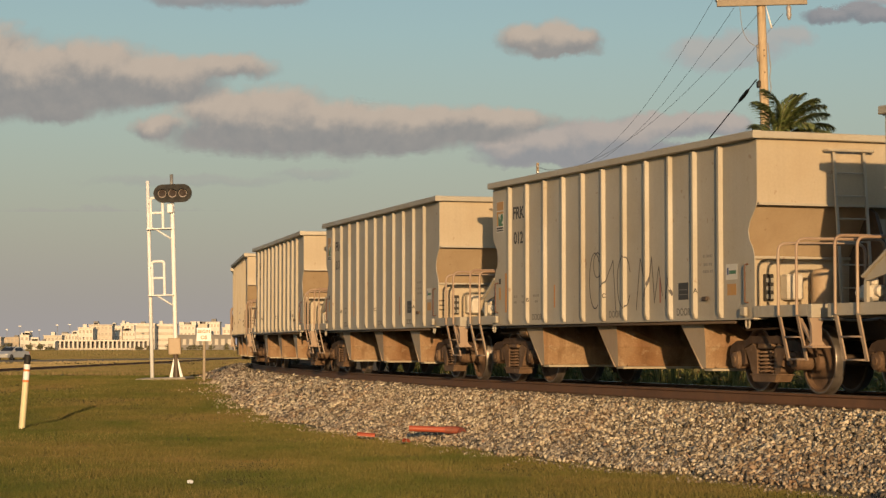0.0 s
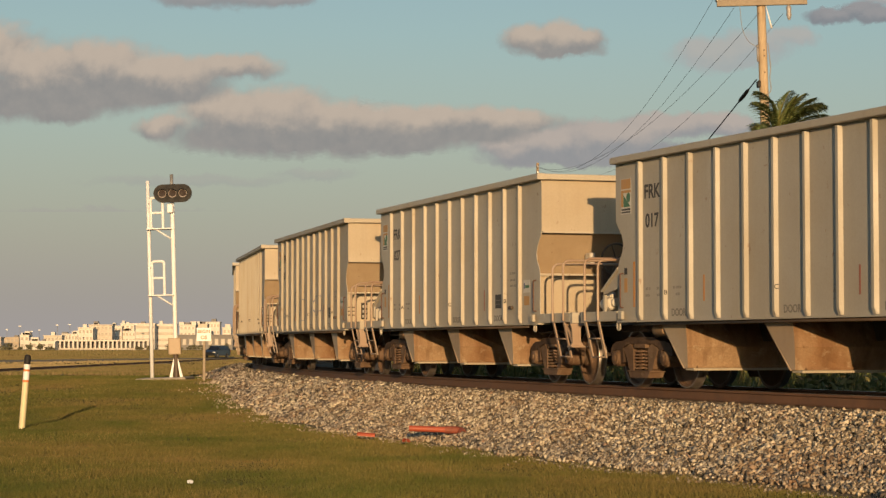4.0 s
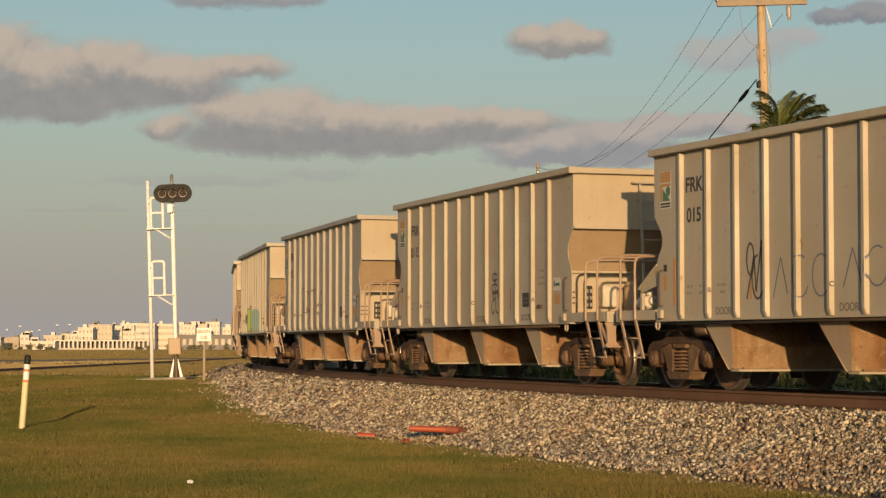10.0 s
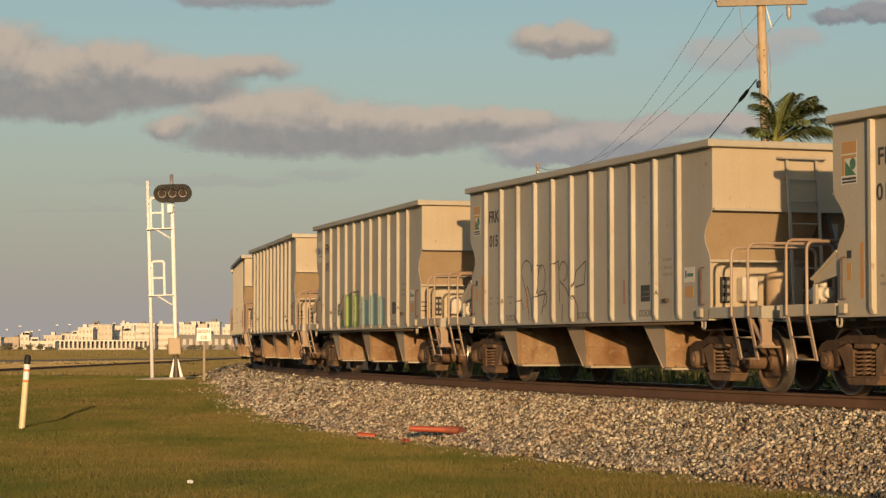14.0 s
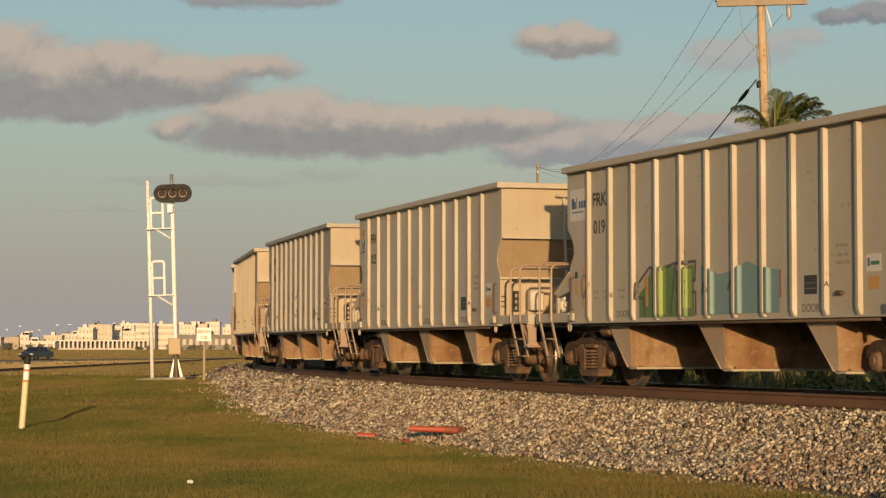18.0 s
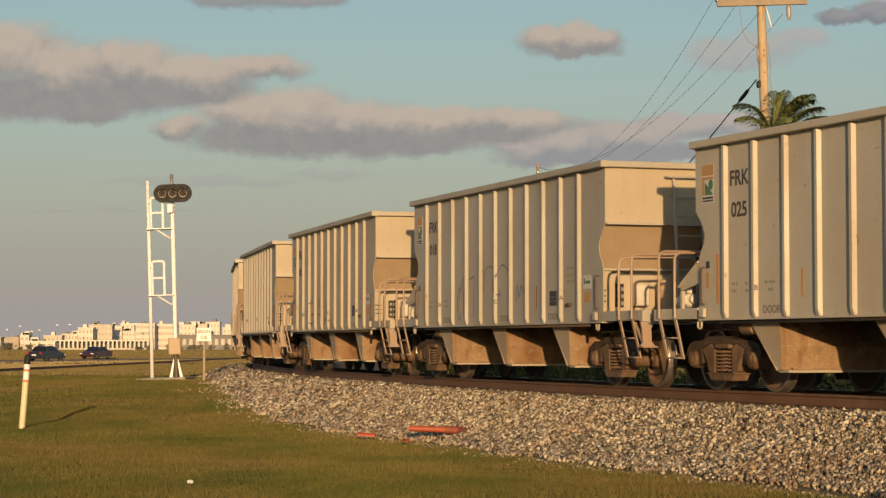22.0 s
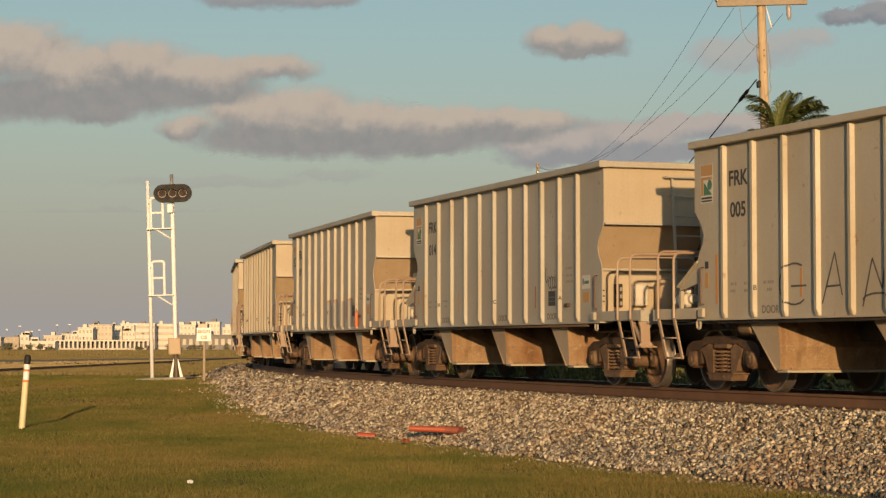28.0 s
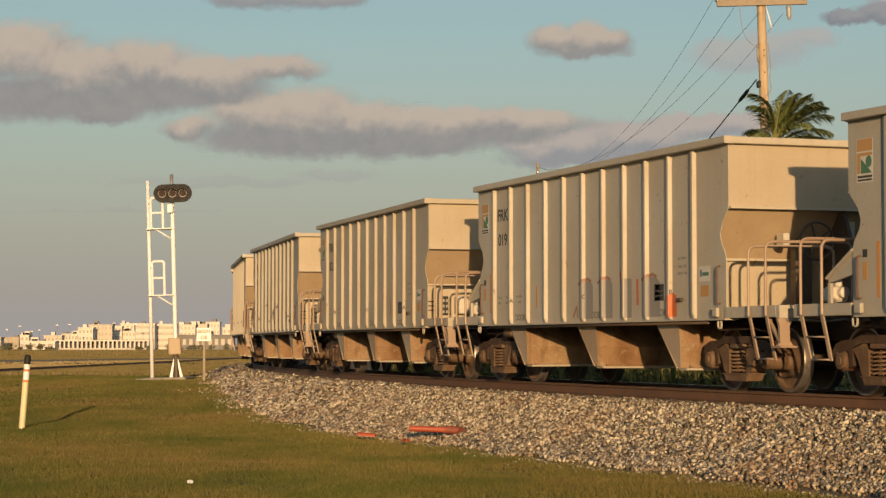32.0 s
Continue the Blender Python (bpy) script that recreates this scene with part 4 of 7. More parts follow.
def build_pole(x, y, height, lean, arm_z, arm=True):
    p = hold("utility_pole", "weathered timber utility pole with a crossarm and fittings", "utility pole", "poles along the line")
    z0 = lie(x, y) - 0.2
    p.matrix_basis = pose(x, y, z0, 0, lean, 0)
    bm = bmesh.new()
    tube(bm, [(0, 0, h) for h in (0, 3, 6, 9, height)], [r * (1 if arm else 0.62) for r in (0.155, 0.145, 0.135, 0.122, 0.11)], 14)
    shaft = part("shaft", bm, M["pole_wood"], p)
    if not arm:
        for dz in (-0.2, -0.5):
            bm = bmesh.new()
            lathe(bm, [(0.03, -0.20), (0.05, -0.17), (0.03, -0.12)], "y", 8, (0, 0, height + dz))
            part("insulator", bm, M["porcelain"], p)
        return p
    bm = bmesh.new()
    box(bm, -1.22, 1.22, -0.21, -0.10, arm_z - 0.09, arm_z + 0.08, 0.01)
    part("crossarm", bm, M["wood"], p)
    bm = bmesh.new()
    box(bm, -1.22, 1.22, 0.10, 0.20, arm_z + 0.10, arm_z + 0.22, 0.01)
    part("crossarm", bm, M["wood"], p)
    for sx in (-1.2, 1.2):
        bm = bmesh.new()
        box(bm, sx - 0.02, sx + 0.02, -0.16, 0.15, arm_z + 0.081, arm_z + 0.16)
        part("spacer", bm, M["galv"], p)
    for sx in (-1.12, -0.45, 0.62, 1.12):
        bm = bmesh.new()
        lathe(bm, [(0.02, 0.08), (0.02, 0.14), (0.06, 0.16), (0.05, 0.20), (0.06, 0.23), (0.03, 0.28)], "z", 12, (sx, -0.155, arm_z))
        part("insulator", bm, M["porcelain"], p)
    bm = bmesh.new()
    lathe(bm, [(0.04, -0.10), (0.075, -0.16), (0.06, -0.30), (0.075, -0.36), (0.03, -0.50)], "z", 12, (0.72, -0.155, arm_z))
    part("cutout_fuse", bm, M["porcelain"], p)
    bm = bmesh.new()
    tube(bm, [(0.10, -0.16, arm_z - 0.1), (0.24, -0.17, arm_z - 0.72)], [0.012, 0.03], 6)
    part("drop_strap", bm, M["white"], p)
    bm = bmesh.new()
    tube(bm, bend([(0.14, -0.05, arm_z - 1.1), (0.19, -0.1, arm_z - 1.8), (0.15, -0.1, arm_z - 2.05), (0.19, -0.1, arm_z - 2.4), (0.02, -0.16, arm_z - 2.55)], 0.1), 0.014, 6)
    part("ground_wire", bm, M["wire"], p)
    bm = bmesh.new()
    box(bm, -0.19, -0.10, -0.16, 0.06, arm_z - 2.30, arm_z - 2.12, 0.015)
    part("clamp", bm, M["signal_black"], p)
    bm = bmesh.new()
    tube(bm, bend([(-0.60, -0.16, arm_z - 0.1), (-0.56, -0.16, arm_z - 0.75), (-0.38, -0.16, arm_z - 1.12), (-0.12, -0.16, arm_z - 1.22)], 0.2), 0.008, 6)
    part("jumper_wire", bm, M["wire"], p)
    bm = bmesh.new()
    tube(bm, [(-0.15, -0.1, arm_z - 1.15), (-0.15, -0.1, arm_z - 1.6)], 0.03, 8)
    part("dead_end_clamp", bm, M["porcelain"], p)
    for i, dz in enumerate((-1.3, -1.45, -1.9)):
        bm = bmesh.new()
        lathe(bm, [(0.02, -0.165), (0.02, -0.14)], "y", 8, (0.02, 0, arm_z + dz))
        part("bolt", bm, M["dusty"], p)
    return p


POLES = ((8.90, 56.0, 12.2, -1.5, 10.86, True), (4.88, 107.0, 11.25, 0.0, 11.0, False))
for _p in POLES:
    build_pole(*_p)


def sag_line(a, b, drop, n=28):
    a, b = Vector(a), Vector(b)
    return [a.lerp(b, i / n) - Vector((0, 0, drop * 4 * (i / n) * (1 - i / n))) for i in range(n + 1)]


def build_wires():
    (x1, y1, *_), (x2, y2, *_) = POLES
    runs = [("power_wire", ((7.36, 55.85, 11.1), (4.83, y2, 10.95)), 1.9, 0.006), ("power_wire", ((8.00, 55.85, 10.98), (4.86, y2, 10.9)), 1.85, 0.006),
            ("power_wire", ((8.53, 55.85, 10.63), (4.9, y2, 10.8)), 1.35, 0.006), ("power_wire", ((9.19, 55.85, 10.63), (4.93, y2, 10.7)), 1.95, 0.006)]
    for name, (a, b), drop, r in runs:
        bm = bmesh.new()
        tube(bm, sag_line(a, b, drop), r, 5)
        w = mesh_object(name, bm, M["wire"])
        tagged(w, "thin dark power wire sagging between two poles", "wire", "wires along the line")
    bm = bmesh.new()
    path = sag_line((8.46, 55.85, 8.83), (6.6, 83.0, 5.2), 0.1)
    tube(bm, path, 0.018, 6)
    tube(bm, [path[1], path[1].lerp(path[2], 0.25), path[2], path[2].lerp(path[3], 0.4)], [0.025, 0.05, 0.055, 0.025], 10)
    c = mesh_object("telephone_cable", bm, M["signal_black"])
    tagged(c, "thick black telephone cable with a splice case", "cable")


build_wires()


def leaf_material():
    k = Nodes("palm_leaf")
    r = k.island()
    c = k.ramp(r, [(0.0, (0.10, 0.14, 0.05)), (0.6, (0.19, 0.24, 0.09)), (0.92, (0.29, 0.31, 0.13)), (1.0, (0.26, 0.22, 0.09))])
    k.bsdf.inputs["Transmission Weight"].default_value = 0.0
    return k.done(c, 0.45, 0.0, None, spec=0.4)


M["palm"] = leaf_material()
M["rachis"] = plain("palm_stalk", (0.20, 0.20, 0.06), 0.5, 0, 0.2)
M["trunk"] = plain("palm_trunk", (0.20, 0.17, 0.13), 0.9, 0, 0.3, 6, 0.5)
FRONDS = []


def frond(parent, length, az, rise, droop, rng):
    """A feather leaf along +x of its own space, then turned to its azimuth and rise."""
    bm = bmesh.new()
    def mid(t):
        # arc integrated in small steps
        x = z = 0.0
        n = 12
        for i in range(n):
            u = t * (i + 0.5) / n
            ang = rise - droop * u * u * 1.05
            x += math.cos(ang) * length * t / n
            z += math.sin(ang) * length * t / n
        return Vector((x, 0, z))
    pts = [mid(i / 14) for i in range(15)]
    tube(bm, pts, [0.03 * (1 - i / 16) + 0.004 for i in range(15)], 5)
    st = part("frond", bm, M["rachis"], parent)
    vs, fs = [], []
    n = 110
    for i in range(n):
        t = 0.16 + 0.84 * i / n
        p, q = mid(t), mid(min(1, t + 0.02))
        d = (q - p).normalized() if (q - p).length > 1e-6 else Vector((1, 0, 0))
        ln = length * 0.40 * math.sin(math.pi * min(1, 0.18 + t * 0.80)) ** 0.7 * rng.uniform(0.8, 1.1)
        for s in (1, -1):
            out = (d * rng.uniform(0.6, 1.0) + Vector((0, s, 0)) * rng.uniform(0.35, 0.75) + Vector((0, 0, rng.uniform(-0.30, 0.12)))).normalized()
            side = out.cross(Vector((0, 0, 1))).normalized() * 0.019
            tip = p + out * ln + Vector((0, 0, -0.38 * ln))
            m = p + out * ln * 0.55 + Vector((0, 0, -0.06 * ln))
            b = len(vs)
            vs += [p - side * 0.6, p + side * 0.6, m + side, m - side, tip]
            fs += [(b, b + 1, b + 2, b + 3), (b + 3, b + 2, b + 4)]
    me = bpy.data.meshes.new("leaf_blade")
    me.from_pydata(vs, [], fs)
    me.materials.append(M["palm"])
    lf = new("leaf_blade", me)
    lf.parent = st
    st.matrix_basis = pose(0, 0, TRUNK_H, 0, 0, az)
    FRONDS.append((st, az, rng.uniform(0, 6.28), rng.uniform(0.7, 1.25)))


TRUNK_H = 6.56


def build_palm():
    rng = random.Random(5)
    palm = hold("palm_tree", "tall coconut palm with wind-blown green fronds", "palm")
    x, y = 8.32, 52.0
    palm.matrix_basis = pose(x, y, lie(x, y))
    bm = bmesh.new()
    n = 34
    pts, rs = [], []
    for i in range(n + 1):
        pts.append((0.25 * math.sin(i / n * 1.2) - 0.233, 0, TRUNK_H * i / n))
        rs.append((0.17 - 0.06 * i / n) * (1.06 if i % 2 else 0.97))
    tube(bm, pts, rs, 12)
    part("trunk", bm, M["trunk"], palm)
    bm = bmesh.new()
    lathe(bm, [(0.06, TRUNK_H - 0.35), (0.13, TRUNK_H - 0.2), (0.12, TRUNK_H - 0.05), (0.05, TRUNK_H + 0.15)], "z", 10)
    part("crown_shaft", bm, M["rachis"], palm)
    for az, ln, rise, droop in ((178, 1.55, 70, 84), (196, 1.3, 56, 80), (80, 1.55, 84, 38), (30, 1.65, 72, 48), (55, 1.6, 78, 42), (8, 1.7, 60, 56), (-12, 1.65, 50, 58), (-20, 1.6, 66, 50), (-30, 1.5, 36, 58),
                                (12, 1.55, 26, 52), (20, 1.7, 64, 58), (-40, 1.5, 70, 52), (40, 1.4, 84, 36), (-70, 1.25, 50, 70), (140, 1.2, 20, 70), (-150, 1.1, 5, 70)):
        frond(palm, ln, az, math.radians(rise), math.radians(droop), rng)


build_palm()


def build_weeds():
    """Shrubs and tall weeds behind the line."""
    rng = random.Random(8)
    k = Nodes("weed_leaf")
    r = k.island()
    c = k.ramp(r, [(0.0, (0.05, 0.065, 0.02)), (0.6, (0.11, 0.125, 0.04)), (0.9, (0.20, 0.17, 0.07)), (1.0, (0.25, 0.17, 0.08))])
    mat = k.done(c, 0.7, spec=0.2)
    vs, fs = [], []
    for i in range(420):
        s, w = rng.uniform(-14, 62), -rng.uniform(5.0, 13.0)
        x, y, _ = beside(s, w)
        g = lie(x, y)
        h = rng.choice((0.7, 0.95, 1.15, 1.35, 1.5)) * rng.uniform(0.8, 1.1)
        kind = rng.random()
        for j in range(60):
            a, rr = rng.uniform(0, 6.28), rng.uniform(0, 0.45)
            if kind < 0.5:      # long grass
                bx, by = x + math.cos(a) * rr * 0.6, y + math.sin(a) * rr * 0.6
                t = Vector((math.cos(a) * rng.uniform(0.1, 0.5), math.sin(a) * rng.uniform(0.1, 0.5), h * rng.uniform(0.6, 1.0)))
                sd = Vector((-math.sin(a * 3), math.cos(a * 3), 0)) * 0.014
                b = len(vs)
                p = Vector((bx, by, g))
                m = p + t * 0.6 + Vector((0, 0, h * 0.08))
                vs += [p - sd, p + sd, m + sd * 0.8, m - sd * 0.8, p + t]
                fs += [(b, b + 1, b + 2, b + 3), (b + 3, b + 2, b + 4)]
            else:               # leafy shrub
                p = Vector((x + math.cos(a) * rr, y + math.sin(a) * rr, g + h * rng.uniform(0.05, 1.0) * (1 - rr * 0.7)))
                u = Vector((rng.uniform(-1, 1), rng.uniform(-1, 1), rng.uniform(-0.6, 0.8))).normalized() * 0.11
                v = u.cross(Vector((rng.uniform(-1, 1), rng.uniform(-1, 1), rng.uniform(-1, 1)))).normalized() * 0.045
                b = len(vs)
                vs += [p - u, p + v, p + u, p - v]
                fs.append((b, b + 1, b + 2, b + 3))
    ob = raw("weeds", vs, fs, mat)
    tagged(ob, "tall dark green weeds and shrubs behind the tracks", "weeds", kind="stuff")


build_weeds()


# ---- clouds: far banks that drift slowly to the right ----
FAR = 3600.0
PXM = FAR / 3682.0


def cloud_material(name, lobes, size, lit, shade, soft, seed, thin):
    """Cover from a few soft lobes broken up by noise; sunlit upper edges, grey bellies."""
    k = Nodes(name)
    mat = k.mat
    k.n.clear()
    k.co = k.n.new("ShaderNodeTexCoord")
    outp = k.n.new("ShaderNodeOutputMaterial")

    def vec(op, a, b):
        m = k.n.new("ShaderNodeVectorMath")
        m.operation = op
        for i, v in enumerate((a, b)):
            if isinstance(v, tuple):
                m.inputs[i].default_value = v
            else:
                k.l.new(v, m.inputs[i])
        return m.outputs[0] if op not in ("LENGTH",) else m.outputs["Value"]

    def wobble(scale, amount, at, detail=5):
        t = k.n.new("ShaderNodeTexNoise")
        t.inputs["Scale"].default_value, t.inputs["Detail"].default_value, t.inputs["Roughness"].default_value = scale, detail, 0.58
        k.l.new(vec("ADD", at, (seed * 37.0, seed * 11.0, seed * 5.0)), t.inputs["Vector"])
        return vec("MULTIPLY", vec("SUBTRACT", t.outputs["Color"], (0.5, 0.5, 0.5)), (amount, 0.0, amount * 0.9)), t.outputs["Fac"]

    def field(at, lobes):
        w1, _ = wobble(0.013 / PXM, 42 * PXM, at)
        w2, _ = wobble(0.040 / PXM, 20 * PXM, at, 6)
        p = vec("ADD", vec("ADD", at, w1), w2)
        total = None
        for x, z, rx, rz in lobes:
            q = vec("MULTIPLY", vec("SUBTRACT", p, (x * PXM, 0.0, z * PXM)), (1 / (rx * PXM), 0.0, 1 / (rz * PXM)))
            d = k.math("SUBTRACT", 1.0, vec("LENGTH", q, (0.0, 0.0, 0.0)))
            total = d if total is None else k.math("SMOOTH_MAX", total, d, 0.32)
        return total

    here = k.co.outputs["Object"]
    d = field(here, [l[:4] for l in lobes])
    top = field(here, [(x, z + rz * 0.42, rx * 0.92, rz * 0.80) for x, z, rx, rz, sunny in lobes if sunny])
    _, fine = wobble(0.035 / PXM, 1.0, here, 6)
    _, broad = wobble(0.010 / PXM, 1.0, here, 3)
    cover = k.grey(k.math("ADD", d, k.math("MULTIPLY", k.math("SUBTRACT", fine, 0.5), 0.34)), -0.12, soft * 0.72, 0.0, 1.0)
    cover.node.interpolation_type = "SMOOTHSTEP"
    cover = k.math("MULTIPLY", cover, thin)
    light = k.math("ADD", top, k.math("MULTIPLY", k.math("SUBTRACT", fine, 0.5), 0.75))
    light = k.math("ADD", light, k.math("MULTIPLY", k.math("SUBTRACT", broad, 0.5), 1.0))
    light = k.grey(light, -0.42, 0.66)
    light.node.interpolation_type = "SMOOTHSTEP"
    col = k.mix(light, shade, lit)
    col = k.mix(k.grey(fine, 0.30, 0.70, 0.0, 0.12), col, tuple(v * 1.28 for v in lit))
    em = k.n.new("ShaderNodeEmission")
    k.l.new(col, em.inputs["Color"])
    tr = k.n.new("ShaderNodeBsdfTransparent")
    ms = k.n.new("ShaderNodeMixShader")
    k.l.new(cover, ms.inputs[0])
    k.l.new(tr.outputs[0], ms.inputs[1])
    k.l.new(em.outputs[0], ms.inputs[2])
    k.l.new(ms.outputs[0], outp.inputs[0])
    return mat


CLOUDS = []
LIT, SHADE = (0.50, 0.42, 0.345), (0.272, 0.268, 0.26)


def build_cloud(cx, cy, half_w, half_h, lobes, drift, depth, lit=LIT, shade=SHADE, soft=0.62, thin=1.0):
    """cx, cy: middle in the view at the start; lobes relative to it."""
    i = len(CLOUDS)
    rel = [(x - cx, cy - y, abs(rx) * 1.12, ry * 1.18, rx > 0) for x, y, rx, ry in lobes]      # a negative width marks a shaded belly
    mat = cloud_material("cloud_%d" % i, rel, half_w, lit, shade, soft, i + 1, thin)
    vs, fs = [], []
    n = 12
    for j in range(n + 1):
        for q in range(n + 1):
            u, v = -1 + 2 * q / n, -1 + 2 * j / n
            vs.append((u * half_w * PXM, 60 * (u * u + v * v), v * half_h * PXM))
    fs = [(j * (n + 1) + q, j * (n + 1) + q + 1, (j + 1) * (n + 1) + q + 1, (j + 1) * (n + 1) + q) for j in range(n) for q in range(n)]
    ob = raw("cloud", vs, fs, mat)
    ob.visible_shadow = False
    tagged(ob, "soft grey evening cloud with sunlit peach edges", "cloud", "drifting clouds", "structure")
    CLOUDS.append((ob, cx, cy, drift, depth))


def cloud_pose(cx, cy, depth):
    d = FAR + depth
    m = pose(0, 0, 1.656, 2.66) @ Matrix.Translation(((cx - 784) / 3682 * d, d, (441 - cy) / 3682 * d))
    return m


build_cloud(190, 140, 480, 160, [(-60, 88, 130, 55), (60, 118, 115, 44), (170, 116, 105, 46), (285, 130, 115, 36), (395, 118, 90, 24), (-30, 172, -140, 40), (130, 162, -160, 38), (275, 158, -115, 26), (100, 196, -75, 22)], 86, 0)
build_cloud(640, 225, 560, 140, [(272, 222, 52, 22), (395, 196, 100, 40), (480, 194, 110, 42), (600, 214, 125, 36), (740, 214, 135, 30), (885, 211, 115, 22), (420, 240, -135, 34), (560, 248, -145, 30), (700, 245, -135, 28), (825, 234, -110, 22)], 56, 40)
build_cloud(1080, 255, 460, 130, [(940, 255, 110, 28), (1060, 240, 120, 30), (1000, 280, -150, 16), (1180, 222, 110, 24), (1270, 218, 70, 20), (1120, 270, -150, 16)], 50, 80, (0.46, 0.38, 0.34), (0.27, 0.265, 0.285), 0.5, 0.85)
build_cloud(975, 70, 200, 80, [(930, 68, 52, 27), (985, 64, 60, 30), (1030, 70, 45, 24), (985, 88, -80, 14)], 54, 120)
build_cloud(1315, 85, 240, 90, [(1250, 95, 70, 30), (1330, 80, 80, 30), (1400, 62, 50, 20), (1290, 110, -70, 14)], 40, 160, (0.46, 0.385, 0.35), (0.37, 0.355, 0.36), 0.7, 0.62)
build_cloud(1505, 24, 190, 60, [(1470, 26, 50, 14), (1520, 18, 45, 20), (1560, 28, 50, 14)], 34, 200, (0.30, 0.28, 0.285), (0.215, 0.22, 0.24), 0.4, 0.9)
build_cloud(395, -6, 260, 60, [(330, -8, 90, 20), (430, -8, 110, 24), (500, -4, 60, 14)], 105, 240, (0.32, 0.305, 0.30), (0.26, 0.26, 0.265), 0.75, 0.9)
build_cloud(1545, -6, 90, 30, [(1555, -6, 40, 14)], 20, 260, (0.46, 0.39, 0.35), (0.33, 0.32, 0.33), 0.5, 0.8)
build_cloud(420, 318, 520, 60, [(330, 320, 210, 12), (560, 308, 90, 11), (120, 380, 240, 10)], 40, 300, (0.36, 0.33, 0.32), (0.30, 0.295, 0.305), 0.9, 0.35)


# ---- the far side: second track, road, fields and the skyline ----
M["facade"] = plain("facade_cream", (0.60, 0.55, 0.47), 0.8, 0, 0.12, 0.2)
M["facade_white"] = plain("facade_white", (0.70, 0.67, 0.61), 0.8, 0, 0.1, 0.2)
M["facade_tan"] = plain("facade_tan", (0.46, 0.39, 0.30), 0.8, 0, 0.12, 0.2)
M["roof_grey"] = plain("roof_grey", (0.22, 0.21, 0.20), 0.8, 0, 0.2, 0.3)
# distance haze is put into the window colour, so it is pale
M["glass_hazed"] = plain("window_hazed", (0.36, 0.33, 0.285), 0.3, 0, 0.2, 0.5)
M["hedge"] = plain("far_hedge", (0.11, 0.105, 0.055), 0.9, 0, 0.4, 0.4, 0.5)
M["straw"] = plain("far_dry_field", (0.20, 0.155, 0.07), 0.95, 0, 0.35, 0.08)
D_SKY = 900.0


def strip(name, pts_near, pts_far, z, mat, label, category):
    """A flat sheet on the ground between two lines of points."""
    n = len(pts_near)
    vs = [(x, y, z) for x, y in pts_near] + [(x, y, z) for x, y in pts_far]
    ob = raw(name, vs, [(i, i + 1, n + i + 1, n + i) for i in range(n - 1)], mat)
    tagged(ob, label, category, kind="structure")
    return ob


M["marking"] = plain("faded_road_paint", (0.42, 0.38, 0.31), 0.9, 0, 0.25)
ROAD_DIR = Vector((14.5, 36.5, 0)).normalized()
ROAD_SIDE = Vector((ROAD_DIR.y, -ROAD_DIR.x, 0))
LANE_FAR, LANE_NEAR = Vector((-45.2, 240, 0)), Vector((-40.4, 212, 0))


def road_line(off, d):
    p = (LANE_FAR + LANE_NEAR) / 2 + ROAD_SIDE * off + ROAD_DIR * d
    return p.x, p.y


_half = abs((LANE_FAR - LANE_NEAR).dot(ROAD_SIDE)) / 2 + 2.2
strip("road", [road_line(_half, d) for d in range(-300, 501, 50)], [road_line(-_half, d) for d in range(-300, 501, 50)], 0.03, M["asphalt"], "grey two-lane asphalt road across the fields", "road")
for _o in (_half - 0.3, 0.0, -_half + 0.3):
    strip("road_marking", [road_line(_o + 0.08, d) for d in range(-300, 501, 50)], [road_line(_o - 0.08, d) for d in range(-300, 501, 50)], 0.036, M["marking"], "thin faded painted line along the road", "road marking")
def spur_x(y):
    return -29.6 + (y - 60) * 0.025


M["verge_blade"] = blade_material("verge_grass_blades", (0.36, 0.275, 0.155), 0.95, (0.25, 0.20, 0.10))
strip("field", [(-170, 330), (20, 420)], [(-260, 640), (60, 640)], 0.02, M["straw"], "dry straw-coloured field beyond the road", "field")
strip("service_road", [(-300, 642), (60, 642)], [(-300, 690), (60, 690)], 0.02, M["dirt"], "pale sandy service road before the terminal", "road")


def build_second_track():
    a, b = Vector((-29.6, 60)), Vector((-24.2, 276))
    d = (b - a).normalized()
    n = Vector((d.y, -d.x))
    def sheet(name, prof, mat, label, cat, kind):
        vs = [(p.x + n.x * u, p.y + n.y * u, z) for p in (a, b) for u, z in prof]
        m = len(prof)
        ob = raw(name, vs, [(i, (i + 1) % m, m + (i + 1) % m, m + i) for i in range(m)], mat)
        tagged(ob, label, cat, kind=kind)
    sheet("spur_bed", [(-1.5, -0.05), (-1.0, 0.07), (1.0, 0.07), (1.5, -0.05)], M["dirt"], "low earthy bed of the spur track", "track bed", "structure")
    for u in (-0.75, 0.75):
        sheet("spur_rail", [(u - 0.06, 0.075), (u + 0.06, 0.075), (u + 0.015, 0.11), (u + 0.035, 0.17), (u - 0.035, 0.17), (u - 0.015, 0.11)], M["rust"], "dark rusted rail of the spur track", "rail", "structure")


build_second_track()


